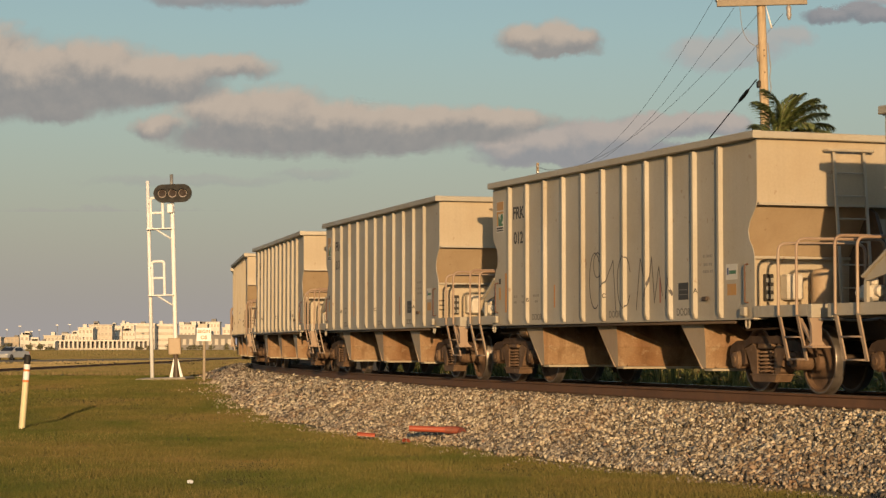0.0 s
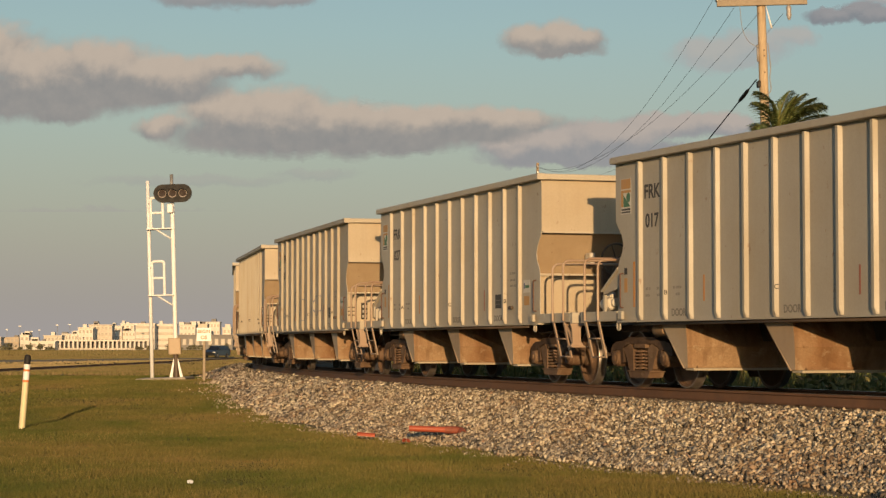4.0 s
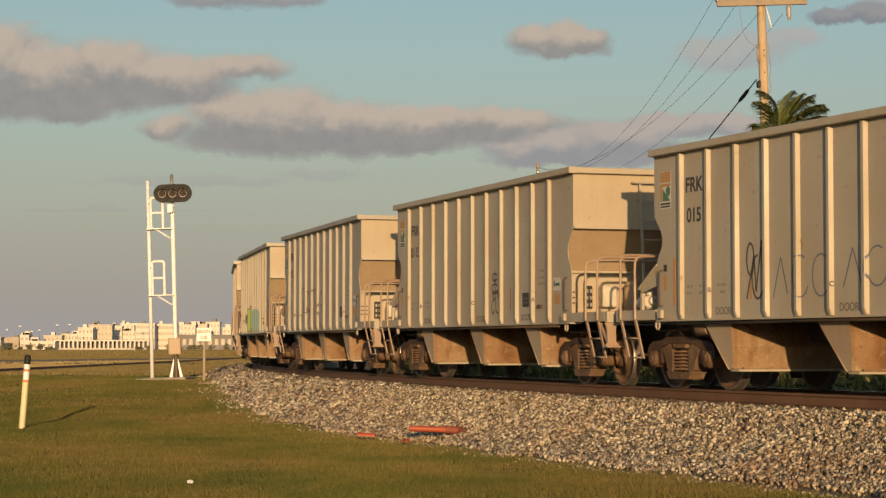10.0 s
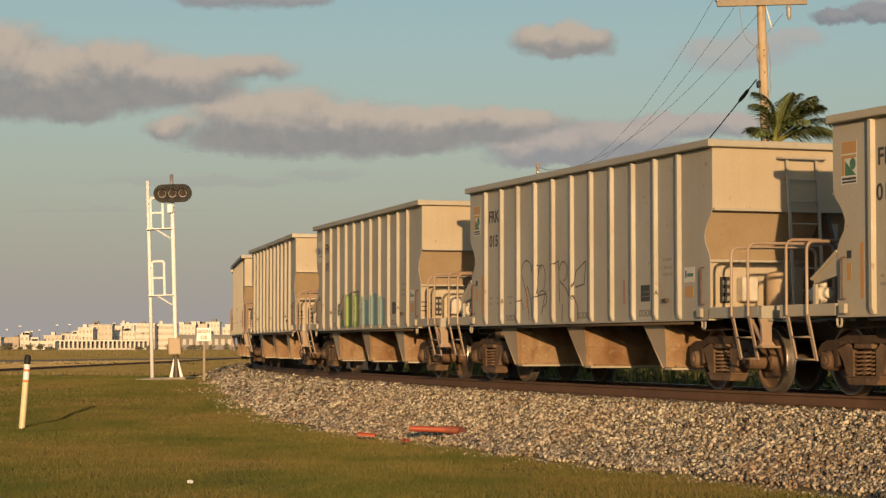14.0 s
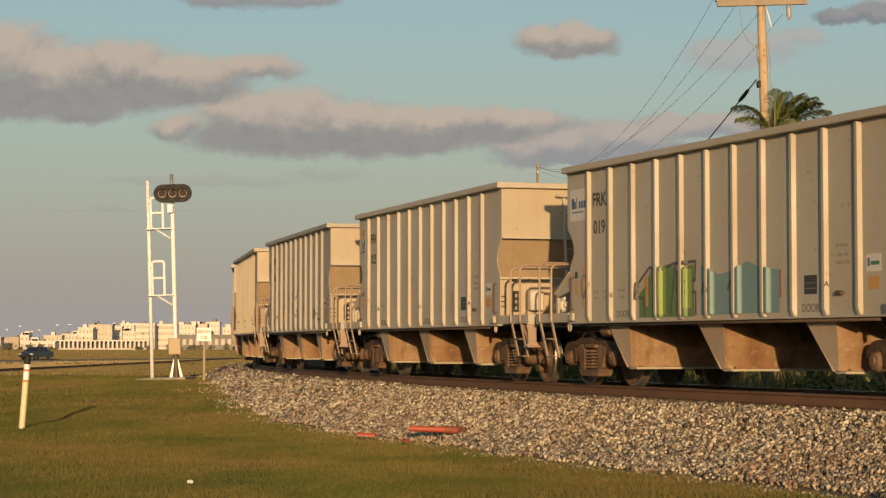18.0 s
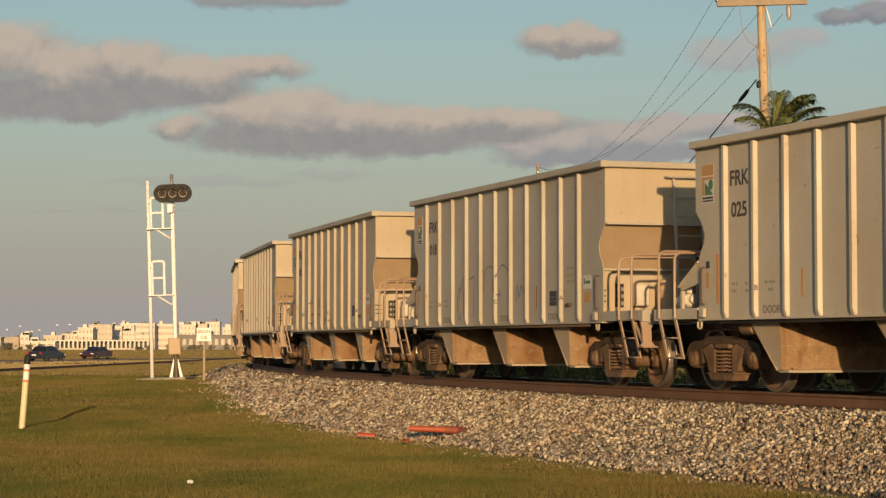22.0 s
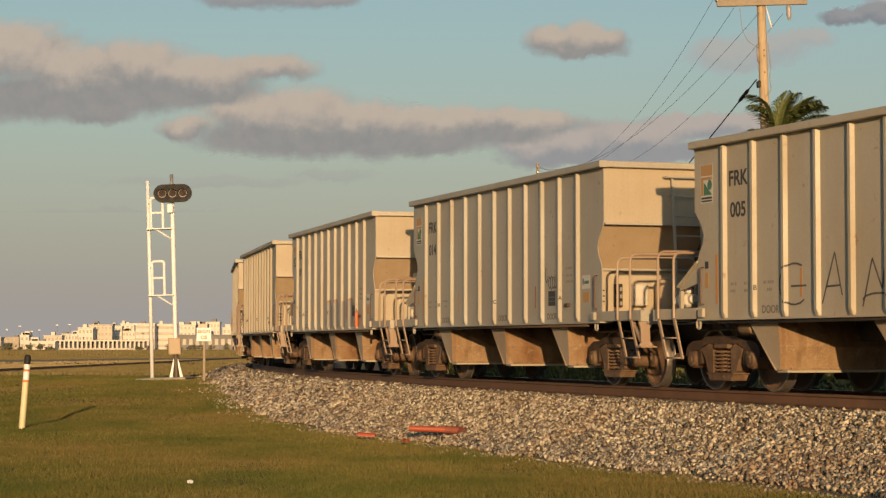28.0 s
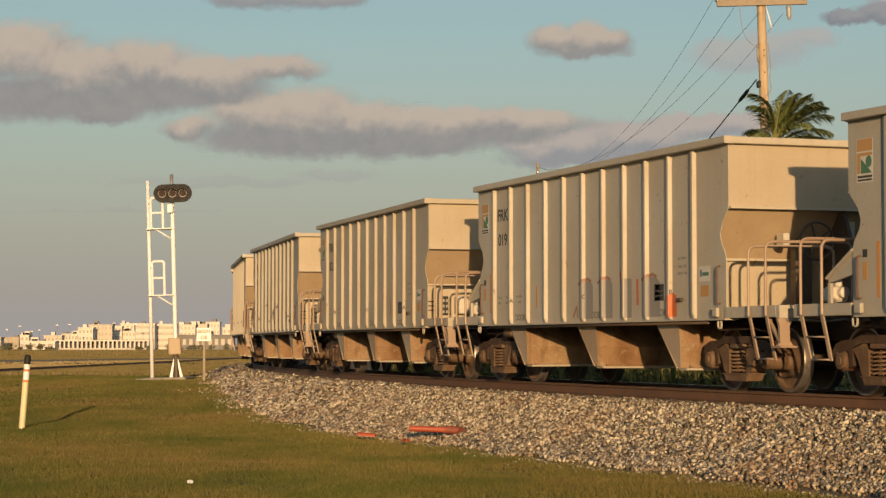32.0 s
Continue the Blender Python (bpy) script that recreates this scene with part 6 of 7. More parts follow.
def common_marks(car):
    """Small stencils, reflectors and stickers that every car carries."""
    for i in (2, 6, 9):
        lettering("stencil", "DOOR", 0.15, M["faded"], car, 4.02 - 0.804 * (i - 0.5), 1.10)
    for u, z, w in ((3.78, 1.50, 0.18), (3.46, 1.50, 0.10), (3.78, 1.40, 0.2), (3.46, 1.40, 0.10), (2.84, 1.50, 0.30), (2.80, 1.40, 0.2), (-3.62, 1.92, 0.34), (-3.62, 1.80, 0.30), (-3.62, 1.70, 0.34)):
        for j in range(max(2, int(w / 0.055))):
            v = u + w / 2 - j * 0.055
            plate("data_line", car, M["faint"], v, v - (0.042 if (j + int(z * 10)) % 4 else 0.02), z, z + 0.04, 1.5135)
    plate("reflector", car, M["reflector"], 4.30, 4.23, 1.25, 1.95)
    plate("reflector", car, M["reflector"], 2.06, 2.01, 1.30, 1.68)
    plate("reflector", car, M["reflector_red"], -2.02, -2.06, 1.30, 1.68)
    plate("sticker", car, M["badge_orange"], 4.60, 4.50, 1.48, 1.70)
    plate("sticker", car, M["letter"], 4.60, 4.50, 1.76, 1.86)
    plate("sticker", car, M["badge_white"], -4.16, -4.50, 1.58, 1.80)
    plate("sticker", car, M["badge_green"], -4.26, -4.46, 1.66, 1.71, 1.5155)
    plate("sticker", car, M["badge_blue"], -4.19, -4.24, 1.65, 1.75, 1.5155)
    plate("sticker", car, M["badge_orange"], -4.20, -4.46, 1.36, 1.52)
    t = plate("tag_plate", car, M["letter"], -2.66, -2.98, 1.33, 1.58, 1.5150, "dark inspection stencil")
    for z in (1.40, 1.47):
        bm = bmesh.new()
        box(bm, -2.95, -2.69, 1.5151, 1.5158, z, z + 0.012)
        part("rule_line", bm, M["faded"], t)
    bm = bmesh.new()
    box(bm, -3.62, -3.48, 1.5125, 1.56, 1.30, 1.36, 0.01)
    part("bracket", bm, M["dusty"], car)
    bm = bmesh.new()
    lathe(bm, [(0.05, 3.52), (0.09, 3.55), (0.10, 3.85), (0.06, 3.92)], "x", 14, (0, 1.32, 0.90))
    part("valve", bm, M["bay"], car)


def arc(cu, cz, ru, rz, a0, a1, n=14):
    return [(cu - ru * math.cos(math.radians(a0 + (a1 - a0) * i / n)), cz + rz * math.sin(math.radians(a0 + (a1 - a0) * i / n))) for i in range(n + 1)]


def scrawl(car, mat, strokes, width):
    for s in strokes:
        bm = bmesh.new()
        ribbon(bm, s, width)
        part("spray_stroke", bm, mat, car)


def loops(u, z, h, n, step, rng):
    """A made-up run of loops and slants, unreadable."""
    out = []
    for i in range(n):
        c = u - i * step
        k = rng.random()
        if k < 0.35:
            out.append(arc(c, z + h * 0.5, step * 0.42, h * 0.5, 60, 330))
        elif k < 0.7:
            out.append([(c + step * 0.4, z), (c, z + h), (c - step * 0.35, z + 0.05)])
        else:
            out.append(arc(c, z + h * 0.6, step * 0.3, h * 0.4, -90, 230))
    return out


def green_piece(car):
    """Large green and blue spray piece with dark outlines."""
    wob = lambda u: 0.05 * math.sin(u * 5.1) + 0.03 * math.sin(u * 11.0)
    bm = bmesh.new()
    patch(bm, 2.35, 0.55, lambda u: 1.08, lambda u: min(1.82, 1.46 + (2.35 - u) * 0.9) + wob(u), 0.003)
    part("spray_fill", bm, M["spray_green"], car, "green sprayed lettering")
    bm = bmesh.new()
    patch(bm, 1.75, 1.45, lambda u: 1.12, lambda u: 1.80 + wob(u), 0.005)
    part("spray_fill", bm, M["spray_lime"], car)
    bm = bmesh.new()
    patch(bm, 0.98, 0.62, lambda u: 1.20, lambda u: 1.78, 0.005)
    part("spray_fill", bm, M["spray_lime"], car)
    bm = bmesh.new()
    patch(bm, 0.35, -1.90, lambda u: 1.10, lambda u: 1.74 + 0.04 * math.sin(u * 4.0) + wob(u) * 0.6, 0.003)
    part("spray_fill", bm, M["spray_cyan"], car, "pale blue sprayed lettering")
    st = [[(2.4, 1.45), (2.36, 1.72), (2.0, 1.98), (1.6, 1.92), (1.2, 2.02), (0.5, 2.03), (0.52, 1.7), (0.85, 1.68)], [(2.4, 1.45), (2.2, 1.43), (2.15, 1.1)], [(1.62, 1.9), (1.6, 1.1)], [(1.15, 2.0), (1.3, 1.1)],
          [(0.85, 1.68), (0.85, 1.5), (0.5, 1.5), (0.5, 1.1)], [(0.30, 1.45), (0.28, 1.62), (0.0, 1.66)], [(-0.45, 1.5), (-0.55, 1.68), (-0.75, 1.62)]]
    st = [[(u, 1.1 + (z - 1.1) * 0.84) for u, z in line_] for line_ in st]
    scrawl(car, M["spray_black"], st, 0.045)
    bm = bmesh.new()
    patch(bm, 2.12, 2.03, lambda u: 1.25, lambda u: 1.72, 0.007)
    part("spray_fill", bm, M["badge_orange"], car)


def letters_cam(car, mat, u, z, h, w, width):
    scrawl(car, mat, [arc(u, z + h / 2, w * 0.45, h / 2, 60, 310), [(u + w * 0.1, z + h * 0.45), (u - w * 0.35, z + h * 0.45)],
                      [(u - w * 0.8, z), (u - w * 1.15, z + h * 1.2), (u - w * 1.35, z + 0.1)], [(u - w * 0.9, z + h * 0.4), (u - w * 1.3, z + h * 0.42)],
                      [(u - w * 1.9, z - 0.05), (u - w * 2.15, z + h), (u - w * 2.4, z + h * 0.3), (u - w * 2.5, z + h * 1.05)], arc(u - w * 2.3, z + h * 0.05, w * 0.4, h * 0.15, 0, 180)], width)


MARKS = {-2: "022", -1: "008", 0: "012", 1: "017", 2: "027", 3: "015", 4: "0115", 5: "015", 6: "019", 7: "025", 8: "018", 9: "005", 10: "014", 11: "019", 12: "021", 13: "016", 14: "003", 15: "024", 16: "011"}
for _k, _car in CARS.items():
    shared("marks", common_marks, _car)
    for _i, _ch in ((2, "B"), (6, "C"), (10, "A")) if _k not in (2, 11) else ((2, "A"), (6, "C"), (10, "B")):
        lettering("stencil", _ch, 0.095, M["letter"], _car, 4.02 - 0.804 * (_i - 1) - 0.046, 1.42, 1.514 + STAKE_D / 2, math.atan2(STAKE_D, 0.028))
    if _k in (6,):
        blue_badge(_car)
    else:
        shared("badge", badge, _car)
    lettering("reporting_mark", "FRK", 0.30, M["letter"], _car, 3.66, 2.90)
    if _k in MARKS:
        lettering("car_number", MARKS[_k], 0.29, M["letter"], _car, 3.66, 2.46)
_rng = random.Random(12)
# black loops on the first car, and other hands on the following ones
scrawl(CARS[0], M["spray_black"], [arc(0.35, 1.70, 0.22, 0.45, 40, 300), arc(0.25, 1.95, 0.16, 0.2, 0, 320), [(0.1, 1.5), (-0.35, 2.0), (-0.45, 1.15)], arc(-0.75, 1.65, 0.25, 0.42, 20, 330), [(-1.2, 1.2), (-1.35, 2.0), (-1.6, 1.4), (-1.75, 2.0), (-1.85, 1.3)]] + loops(-2.0, 1.35, 0.5, 2, 0.35, _rng), 0.022)
scrawl(CARS[3], M["spray_black"], [arc(2.05, 1.85, 0.10, 0.22, 0, 360), [(2.15, 1.3), (1.95, 1.9), (1.9, 1.4), (1.75, 2.1), (1.72, 1.45)], arc(1.85, 1.6, 0.16, 0.3, 90, 400)], 0.035)
scrawl(CARS[3], M["spray_blue"], loops(1.25, 1.3, 0.55, 3, 0.5, _rng) + loops(-0.5, 1.4, 0.5, 5, 0.55, _rng), 0.022)
scrawl(CARS[5], M["spray_black"], [[(2.60, 1.20), (2.55, 1.40), (2.28, 1.46), (2.20, 1.28)], arc(2.05, 1.92, 0.24, 0.22, 0, 170), [(2.29, 1.92), (2.02, 1.50), (1.92, 1.10)], [(2.02, 1.70), (1.84, 1.42), (1.80, 1.08)],
                                   arc(1.55, 1.95, 0.20, 0.09, 10, 170), [(1.50, 2.0), (1.55, 1.55)], arc(1.35, 1.82, 0.16, 0.22, -60, 170), arc(1.32, 1.46, 0.20, 0.14, -80, 150), [(1.80, 1.46), (1.45, 1.52), (1.15, 1.54)], [(1.20, 1.54), (1.36, 1.20)],
                                   [(0.92, 2.0), (0.60, 2.08), (0.56, 1.38)], arc(0.40, 1.90, 0.17, 0.16, -90, 170), [(0.55, 1.74), (0.30, 1.62), (0.05, 1.36)], [(0.44, 1.36), (0.46, 1.06)],
                                   [(0.02, 1.50), (-0.14, 1.88), (-0.55, 2.04)], [(-0.12, 1.62), (-0.48, 1.66), (-0.55, 2.04)], [(-0.02, 1.50), (-0.20, 1.30), (-0.22, 1.06)]], 0.024)
_old = set(CARS[6].children)
green_piece(CARS[6])
for _o in CARS[6].children:
    if _o not in _old:
        _o.matrix_basis = Matrix.Translation((-0.12, 0, 0.002))
scrawl(CARS[6], M["spray_blue"], [arc(4.25, 1.62, 0.10, 0.18, 0, 340), [(4.3, 1.4), (4.1, 1.7), (4.15, 1.3)]], 0.03)
scrawl(CARS[8], M["spray_blue"], [arc(2.05, 1.45, 0.12, 0.3, 60, 330), [(2.1, 1.5), (1.85, 1.95), (1.8, 1.2)], [(1.5, 1.9), (1.2, 1.95), (1.25, 1.2)], arc(0.35, 1.75, 0.35, 0.36, -30, 200), arc(-0.35, 1.75, 0.35, 0.36, -40, 200), [(-0.15, 1.7), (-0.15, 1.45)], [(-0.05, 1.58), (-0.25, 1.58)], [(0.2, 1.5), (0.1, 1.2)], [(-1.05, 1.45), (-1.1, 1.75), (-1.2, 1.5), (-1.3, 1.72), (-1.45, 1.55)]], 0.026)
letters_cam(CARS[9], M["spray_black"], 2.2, 1.2, 0.55, 0.85, 0.026)
scrawl(CARS[10], M["spray_black"], [[(-2.55, 1.98), (-2.52, 1.80), (-2.60, 1.72), (-2.66, 1.84)]] + [arc(-2.72 - 0.09 * i, 1.72, 0.05, 0.09 + 0.02 * (i % 2), 20, 330) for i in range(3)] + [[(-2.98, 1.85), (-2.95, 1.62), (-3.06, 1.66)]], 0.024)
scrawl(CARS[4], M["spray_black"], [arc(-1.22, 1.90, 0.13, 0.07, 0, 330), [(-1.10, 1.84), (-1.38, 1.86)], [(-1.22, 2.0), (-1.24, 1.50)], arc(-1.22, 1.70, 0.16, 0.08, 20, 340), [(-1.08, 1.60), (-1.40, 1.64)], arc(-1.26, 1.56, 0.14, 0.06, -40, 260),
                                   arc(-1.12, 1.36, 0.07, 0.12, 60, 330), [(-1.24, 1.50), (-1.28, 1.28), (-1.40, 1.24)]], 0.034)
# a faded piece: grey slanting fills with rusty tops, one fresh orange block
for _u, _w in ((0.15, 0.50), (-0.62, 0.50), (-1.42, 0.42), (-2.30, 0.55)):
    _bm = bmesh.new()
    patch(_bm, _u, _u - _w, lambda u: 1.09, lambda u, u0=_u: 1.70 - 0.5 * max(0.0, abs(u0 - 0.2 - u) - 0.18), 0.003)
    part("spray_fill", _bm, M["spray_grey"], CARS[11], "faded grey sprayed lettering")
scrawl(CARS[11], M["spray_rust"], [[(_u + 0.10, 1.66), (_u - 0.12, 1.71), (_u - 0.30, 1.74), (_u - 0.44, 1.69)] for _u in (0.15, -0.62, -2.30)] + [[(0.45, 1.12), (0.30, 1.30), (0.26, 1.10)]], 0.05)
scrawl(CARS[11], M["spray_orange"], [[(-1.42, 1.80), (-1.50, 1.62)], [(-2.05, 1.68), (-2.06, 1.28)]], 0.075)
_bm = bmesh.new()
patch(_bm, -3.08, -3.42, lambda u: 1.08, lambda u: 1.42 + 0.02 * math.sin(u * 30), 0.004)
part("spray_fill", _bm, M["spray_orange"], CARS[11], "bright orange sprayed block")
for _k in (-1, 13, 15):
    scrawl(CARS[_k], M["spray_black"], loops(1.5, 1.3, 0.55, 5, 0.6, _rng), 0.025)
# cars differ a little in tint
TINTS = {1: "paint_grey", 5: "paint_grey", 8: "paint_grey", 10: "paint_grey", 2: "paint_pale", 7: "paint_pale", 11: "paint_pale", 14: "paint_pale", 3: "paint_warm", 4: "paint_warm", 9: "paint_warm", 12: "paint_warm"}
for _k, _car in CARS.items():
    tint = TINTS.get(_k, "paint")
    for _o in _car.children_recursive:
        if _o.type == "MESH" and _o.material_slots and _o.material_slots[0].material == M["paint"] and tint != "paint":
            _o.material_slots[0].link = "OBJECT"
            _o.material_slots[0].material = M[tint]

# the markings follow the stakes
for _car in CARS.values():
    for _o in _car.children:
        if _o not in BARE:
            _o.matrix_basis = Matrix.Translation((RIBS, 0, 0)) @ _o.matrix_basis


# ---- ballast stones and grass, the many small pieces ----
def stones(rng, s0, s1, per_m2, size, out):
    n = int((s1 - s0) * 3.2 * per_m2)
    s = rng.uniform(s0, s1, n)
    t = np.interp(s, _ts, _toe)
    w = 1.0 + (t + 0.12 - 1.0) * rng.random(n)
    keep = rng.random(n) < (t + 0.1 - 1.0) / 3.2
    s, w, t = s[keep], w[keep], t[keep]
    h = np.interp(s, _ts, _th)
    x, y = np.interp(s, _ts, _tx) - np.sin(h) * w, np.interp(s, _ts, _ty) + np.cos(h) * w
    g = np.array([lie(a, b) for a, b in zip(x, y)]) - 0.15
    f = np.clip((w - 1.75) / (t + 0.6 - 1.75), 0, 1)
    z = (RAIL - 0.235) * (1 - f) + g * f + rng.uniform(-0.012, 0.03, len(s)) + 0.01
    z = np.maximum(z, g + 0.15)
    out.append((x, y, z, size * rng.uniform(0.6, 1.35, len(s))))


def strays(rng, s0, s1, n, size, out, spread=0.28):
    s = rng.uniform(s0, s1, n)
    w = np.interp(s, _ts, _toe) + np.abs(rng.normal(0, spread, n))
    h = np.interp(s, _ts, _th)
    x, y = np.interp(s, _ts, _tx) - np.sin(h) * w, np.interp(s, _ts, _ty) + np.cos(h) * w
    z = np.array([lie(a, b) for a, b in zip(x, y)]) + 0.012
    out.append((x, y, z, size * rng.uniform(0.6, 1.3, n)))


CUBE = np.array([(-1, -1, -1), (1, -1, -1), (1, 1, -1), (-1, 1, -1), (-1, -1, 1), (1, -1, 1), (1, 1, 1), (-1, 1, 1)], float)
QUADS = np.array([(3, 2, 1, 0), (4, 5, 6, 7), (0, 1, 5, 4), (1, 2, 6, 5), (2, 3, 7, 6), (3, 0, 4, 7)])


def fast_mesh(name, verts, faces, mat):
    """A mesh from arrays; faces all have the same number of corners."""
    me = bpy.data.meshes.new(name)
    n, k = faces.shape
    me.vertices.add(len(verts))
    me.vertices.foreach_set("co", verts.astype(np.float32).ravel())
    me.loops.add(n * k)
    me.loops.foreach_set("vertex_index", faces.astype(np.int32).ravel())
    me.polygons.add(n)
    me.polygons.foreach_set("loop_start", np.arange(0, n * k, k, dtype=np.int32))
    me.update(calc_edges=True)
    me.materials.append(mat)
    return me


def lump(rng, n):
    v = CUBE[None] * rng.uniform(0.30, 1.0, (n, 8, 3))
    v *= rng.uniform(0.55, 1.5, (n, 1, 3))
    q = rng.normal(size=(n, 4))
    q /= np.linalg.norm(q, axis=1, keepdims=True)
    a, b, c, d = q.T
    R = np.stack([1 - 2 * (c * c + d * d), 2 * (b * c - a * d), 2 * (b * d + a * c), 2 * (b * c + a * d), 1 - 2 * (b * b + d * d), 2 * (c * d - a * b),
                  2 * (b * d - a * c), 2 * (c * d + a * b), 1 - 2 * (b * b + c * c)], 1).reshape(n, 3, 3)
    return np.einsum("nij,nkj->nki", R, v)


def build_stones():
    rng = np.random.default_rng(4)
    out = []
    stones(rng, -11, 14, 620, 0.0255, out)
    stones(rng, 14, 34, 290, 0.041, out)
    stones(rng, 34, 64, 150, 0.058, out)
    # strays at the foot of the slope
    strays(rng, -11, 60, 3600, 0.022, out)
    strays(rng, -11, 12, 1500, 0.02, out, 0.12)
    strays(rng, 18, 46, 700, 0.024, out, 0.45)
    x, y, z, r = (np.concatenate(c) for c in zip(*out))
    v = lump(rng, len(x)) * r[:, None, None] + np.stack([x, y, z], 1)[:, None]
    f = QUADS[None] + (np.arange(len(x)) * 8)[:, None, None]
    ob = new("ballast_stones", fast_mesh("ballast_stones", v.reshape(-1, 3), f.reshape(-1, 4), M["stone"]))
    tagged(ob, "pale grey and tan crushed stones on the slope", "stones", kind="stuff")
    # darker dirty stones that lie along the foot of the slope
    out = []
    for s0, s1, n, wide in ((-11, 4, 2300, 0.55), (4, 30, 1500, 0.32)):
        s = rng.uniform(s0, s1, n)
        t = np.interp(s, _ts, _toe)
        w = t + 0.08 - np.abs(rng.normal(0, wide, n))
        h = np.interp(s, _ts, _th)
        x, y = np.interp(s, _ts, _tx) - np.sin(h) * w, np.interp(s, _ts, _ty) + np.cos(h) * w
        z = np.array([max(slope_z(a, b), lie(c, d)) for a, b, c, d in zip(s, w, x, y)]) + 0.03
        out.append((x, y, z, 0.028 * rng.uniform(0.6, 1.35, n)))
    x, y, z, r = (np.concatenate(c) for c in zip(*out))
    v = lump(rng, len(x)) * r[:, None, None] + np.stack([x, y, z], 1)[:, None]
    f = QUADS[None] + (np.arange(len(x)) * 8)[:, None, None]
    ob = new("grey_stones", fast_mesh("grey_stones", v.reshape(-1, 3), f.reshape(-1, 4), M["stone_grey"]))
    tagged(ob, "dirty grey crushed stones along the foot of the slope", "stones", kind="stuff")
    # the nearest ones singly
    kinds = []
    for i in range(10):
        kinds.append(fast_mesh("stone", lump(rng, 1).reshape(-1, 3), QUADS, M["stone_single"]))
    one = []
    stones(rng, -6.0, -4.0, 75, 0.030, one)
    x, y, z, r = one[0]
    for i in range(min(300, len(x))):
        ob = new("stone", kinds[i % 10])
        ob.parent = BALLAST
        ob.matrix_basis = Matrix.LocRotScale((x[i], y[i], z[i] + 0.02), Euler((i * 1.3, i * 0.7, i * 2.1)), (r[i],) * 3)


build_stones()


def build_grass():
    rng = np.random.default_rng(9)
    mid = (LANE_FAR + LANE_NEAR) / 2
    vs = []
    for y0, y1, per, hgt, wid in ((20.5, 27, 1500, 0.055, 0.006), (27, 36, 900, 0.06, 0.008), (36, 52, 700, 0.055, 0.009), (52, 80, 420, 0.055, 0.013)):
        xm = 0.225 * y1
        n = int((y1 - y0) * 2 * xm * per)
        x, y = rng.uniform(-xm, xm, n), rng.uniform(y0, y1, n)
        ok = (np.abs(x) < 0.22 * y + 0.3)
        x, y = x[ok], y[ok]
        s, w = rail_frame(x, y)
        t = np.interp(s, _ts, _toe)
        edge = t + rng.normal(0.06, 0.2, len(x))
        ok = w > edge
        x, y = x[ok], y[ok]
        patch = np.array([noise.noise(Vector((a * 0.6, b * 0.6, 2))) for a, b in zip(x, y)])
        z = np.array([lie(a, b) for a, b in zip(x, y)]) - 0.01
        n = len(x)
        ang = rng.uniform(0, 2 * np.pi, n)
        face = rng.normal(0, 0.7, n)
        h = hgt * rng.uniform(0.5, 1.3, n) * (1 + 0.7 * patch)
        lean = rng.uniform(0.1, 0.9, n) * h
        dx, dy = np.cos(face) * wid * rng.uniform(0.6, 1.3, n), np.sin(face) * wid
        p = np.stack([np.stack([x - dx, y - dy, z], 1), np.stack([x + dx, y + dy, z], 1),
                      np.stack([x + np.cos(ang) * lean, y + np.sin(ang) * lean, z + h], 1)], 1)
        vs.append(p)
    near, vs, verge = vs, [], []
    # coarser tufts out over the fields
    for y0, y1, per, hgt, wid in ((76, 180, 16, 0.13, 0.06), (180, 330, 7, 0.16, 0.10), (330, 636, 1.6, 0.30, 0.22)):
        n = int((y1 - y0) * 0.14 * y1 * per)
        y = y0 + (y1 - y0) * np.sqrt(rng.random(n))
        x = -(0.085 + 0.14 * rng.random(n)) * y
        off = (x - mid.x) * ROAD_SIDE.x + (y - mid.y) * ROAD_SIDE.y
        spur = np.abs(x - (-29.6 + (y - 60) * 0.025))
        ok = (np.abs(off) > _half + 0.2) & ((spur > 0.95) | (y > 280))
        dry = ((off > 0) & (x < spur_x(y) - 1.3))[ok]
        x, y = x[ok], y[ok]
        n = len(x)
        z = np.array([lie(a, b) for a, b in zip(x, y)]) - 0.02
        face = rng.normal(0, 0.6, n)
        h = hgt * rng.uniform(0.5, 1.3, n)
        dx, dy = np.cos(face) * wid, np.sin(face) * wid
        p = np.stack([np.stack([x - dx, y - dy, z], 1), np.stack([x + dx, y + dy, z], 1), np.stack([x + rng.normal(0, 0.5, n) * wid, y, z + h], 1)], 1)
        vs.append(p[~dry])
        verge.append(p[dry])
    v = np.concatenate(verge).reshape(-1, 3)
    ob = new("verge_grass", fast_mesh("verge_grass", v, np.arange(len(v)).reshape(-1, 3), M["verge_blade"]))
    tagged(ob, "pale dry grass between the spur and the road", "grass", kind="stuff")
    v = np.concatenate(vs).reshape(-1, 3)
    far = new("field_grass", fast_mesh("field_grass", v, np.arange(len(v)).reshape(-1, 3), M["field_blade"]))
    tagged(far, "rough dry brown grass of the far fields", "grass", kind="stuff")
    v = np.concatenate(near).reshape(-1, 3)
    f = np.arange(len(v)).reshape(-1, 3)
    ob = new("grass", fast_mesh("grass", v, f, M["blade"]))
    tagged(ob, "short mown grass, green with dry brown patches", "grass", kind="stuff")


build_grass()


# ---- everything that moves ----
V0, A1, A2, S0 = 4.65972, -0.0032664, 0.0000342, 2.587
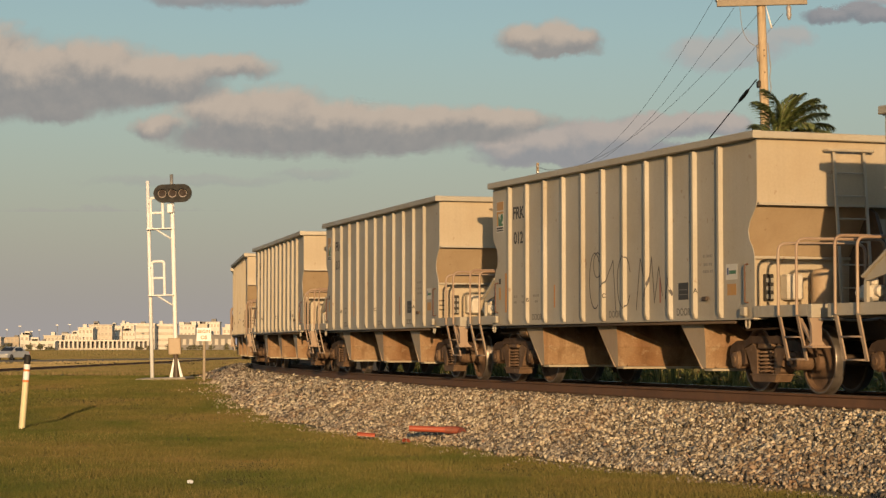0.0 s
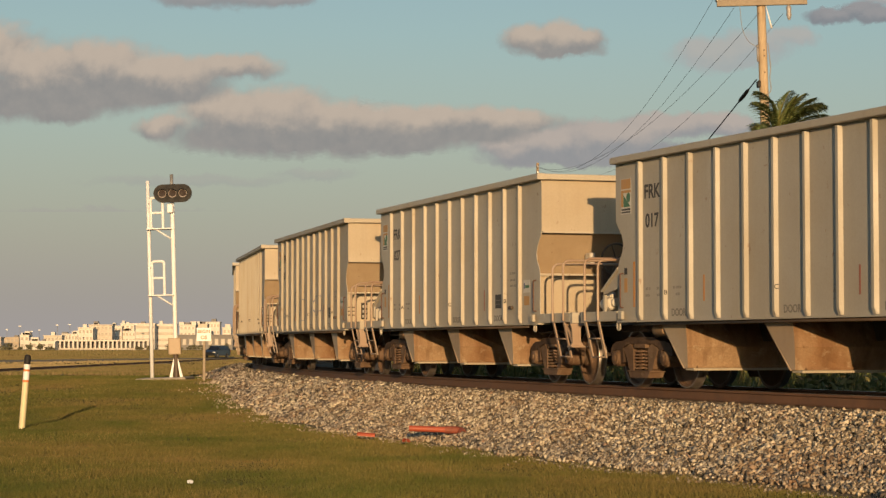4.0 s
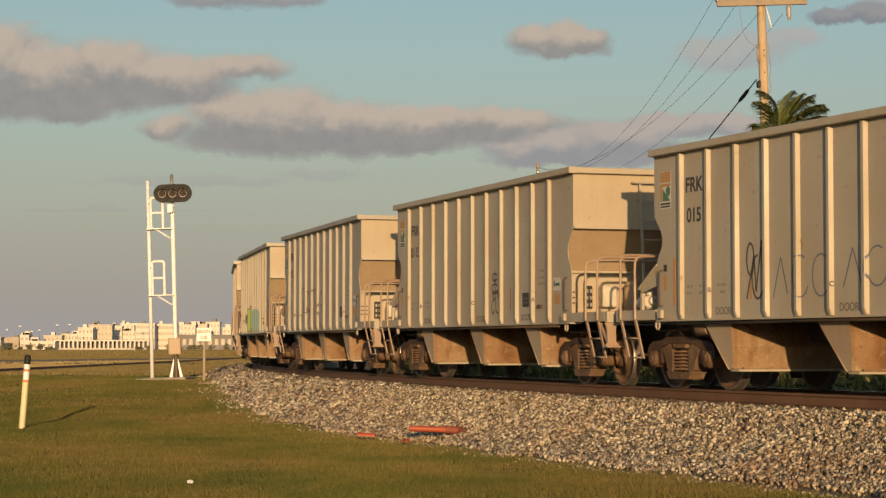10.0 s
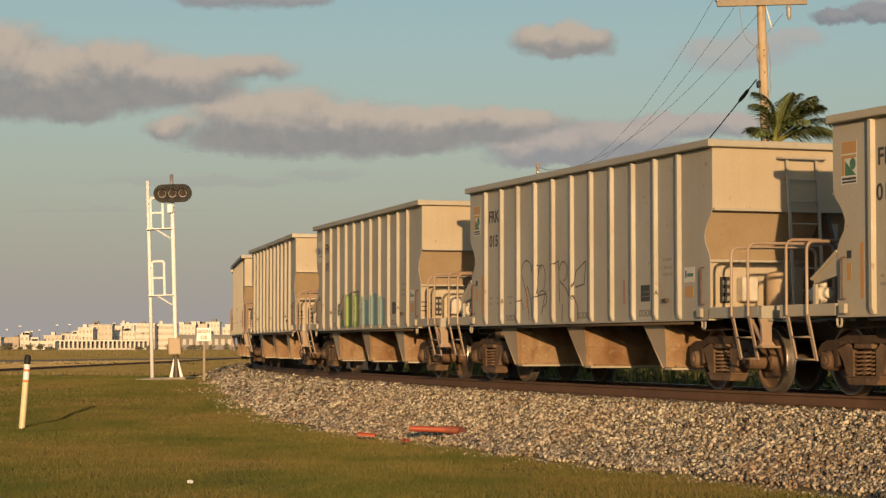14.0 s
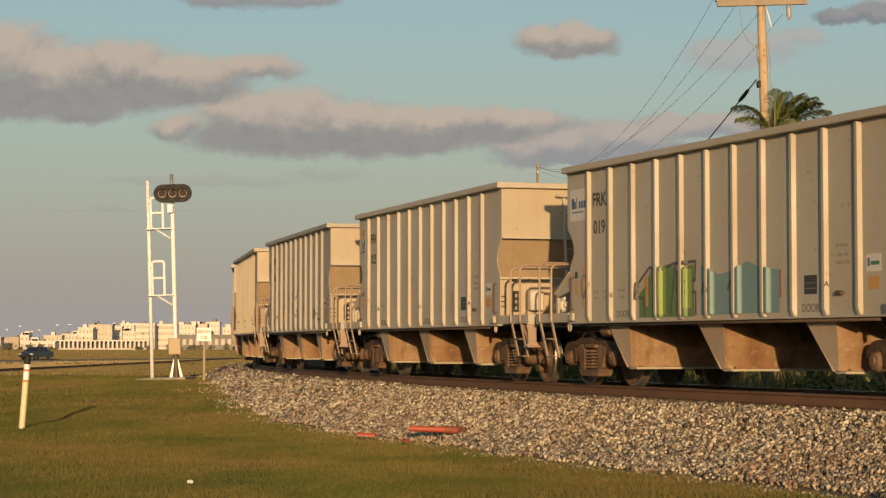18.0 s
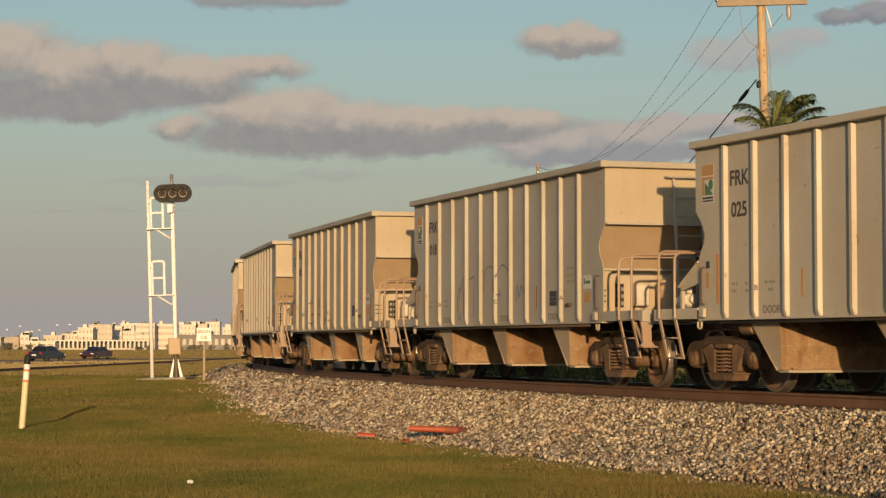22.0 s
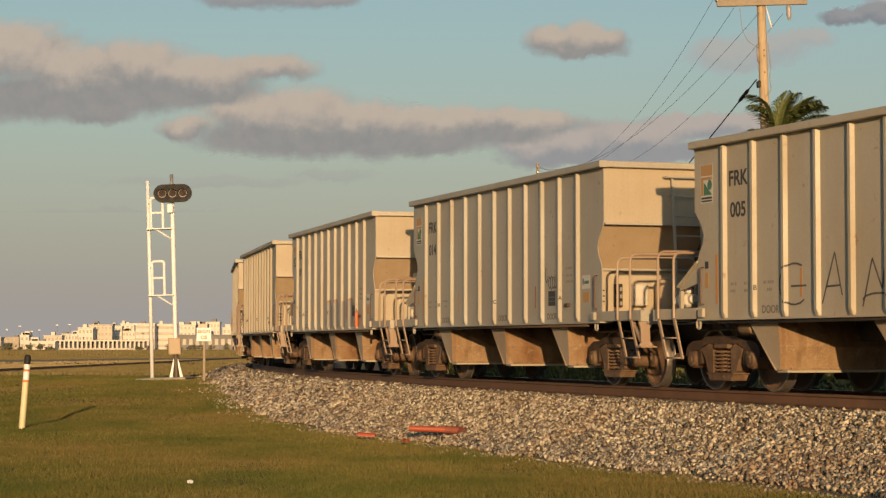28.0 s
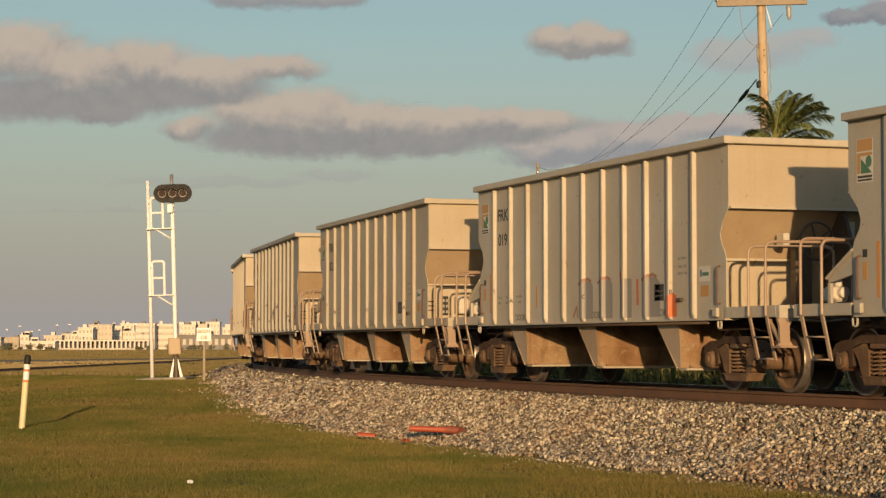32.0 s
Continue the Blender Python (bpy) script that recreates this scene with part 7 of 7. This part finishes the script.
# slack in the couplers, car by car
SLACK = {-2: -0.09, -1: -0.09, 0: -0.09, 1: -0.02, 2: -0.055, 3: -0.04, 4: -0.09, 5: -0.005, 6: -0.007, 7: -0.01, 8: 0.005, 9: 0.035, 10: 0.07}


def run(t):
    """How far the train has rolled after t seconds."""
    return V0 * (t + A1 * t * t / 2 + A2 * t ** 3 / 6) + 0.15 * smooth(12, 27, t)


def car_pose(k, t):
    s = S0 + k * PITCH - run(t) + SLACK.get(k, 0.04)
    (x0, y0), (x1, y1) = line(s - HALF), line(s + HALF)
    return pose((x0 + x1) / 2, (y0 + y1) / 2, RAIL, 0, 0, math.degrees(math.atan2(y1 - y0, x1 - x0)))


def motions():
    times = [i * 0.5 for i in range(65)]
    for k, car in CARS.items():
        walk(car, [(t, car_pose(k, t)) for t in times])
    spin = [i * 0.13333333 for i in range(241)]
    for k, car in CARS.items():
        for ob in car.children:
            if ob.name.startswith("wheelset"):
                u = ob.location.x
                walk(ob, [(t, pose(u, 0, 0.457, 0, -math.degrees(run(t) / 0.457) % 360, 0)) for t in spin])
    for ob, cx, cy, drift, depth in CLOUDS:
        walk(ob, [(0.0, cloud_pose(cx, cy, depth)), (16.0, cloud_pose(cx + drift * 0.5, cy + 1, depth)), (32.0, cloud_pose(cx + drift, cy + 2, depth))])
    for ob, lane, seen in VEHICLES:
        walk(ob, vehicle_rows(lane, seen))
    # wind in the palm
    for st, az, ph, amp in FRONDS:
        rows = []
        for i in range(81):
            t = i * 0.4
            gust = 0.6 + 0.4 * math.sin(t * 0.55 + 1.0)
            tip = (4.0 * math.sin(t * 2.3 + ph) + 3.0 * math.sin(t * 3.7 + ph * 2)) * gust * amp
            swing = (5.0 * math.sin(t * 1.7 + ph * 1.3) + 3.0 * math.sin(t * 3.1 + ph)) * gust * amp
            # a steady gust presses the crown to the right, slackens and comes again
            blow = 1 - smooth(12, 19, t) + 0.7 * smooth(23, 28, t)
            lift = 32 if math.cos(radians(az)) < -0.3 else -7
            rows.append((t, pose(0, 0, TRUNK_H, 0, tip - lift * blow, az + swing - 42 * blow * math.sin(radians(az)))))
        walk(st, rows)


motions()
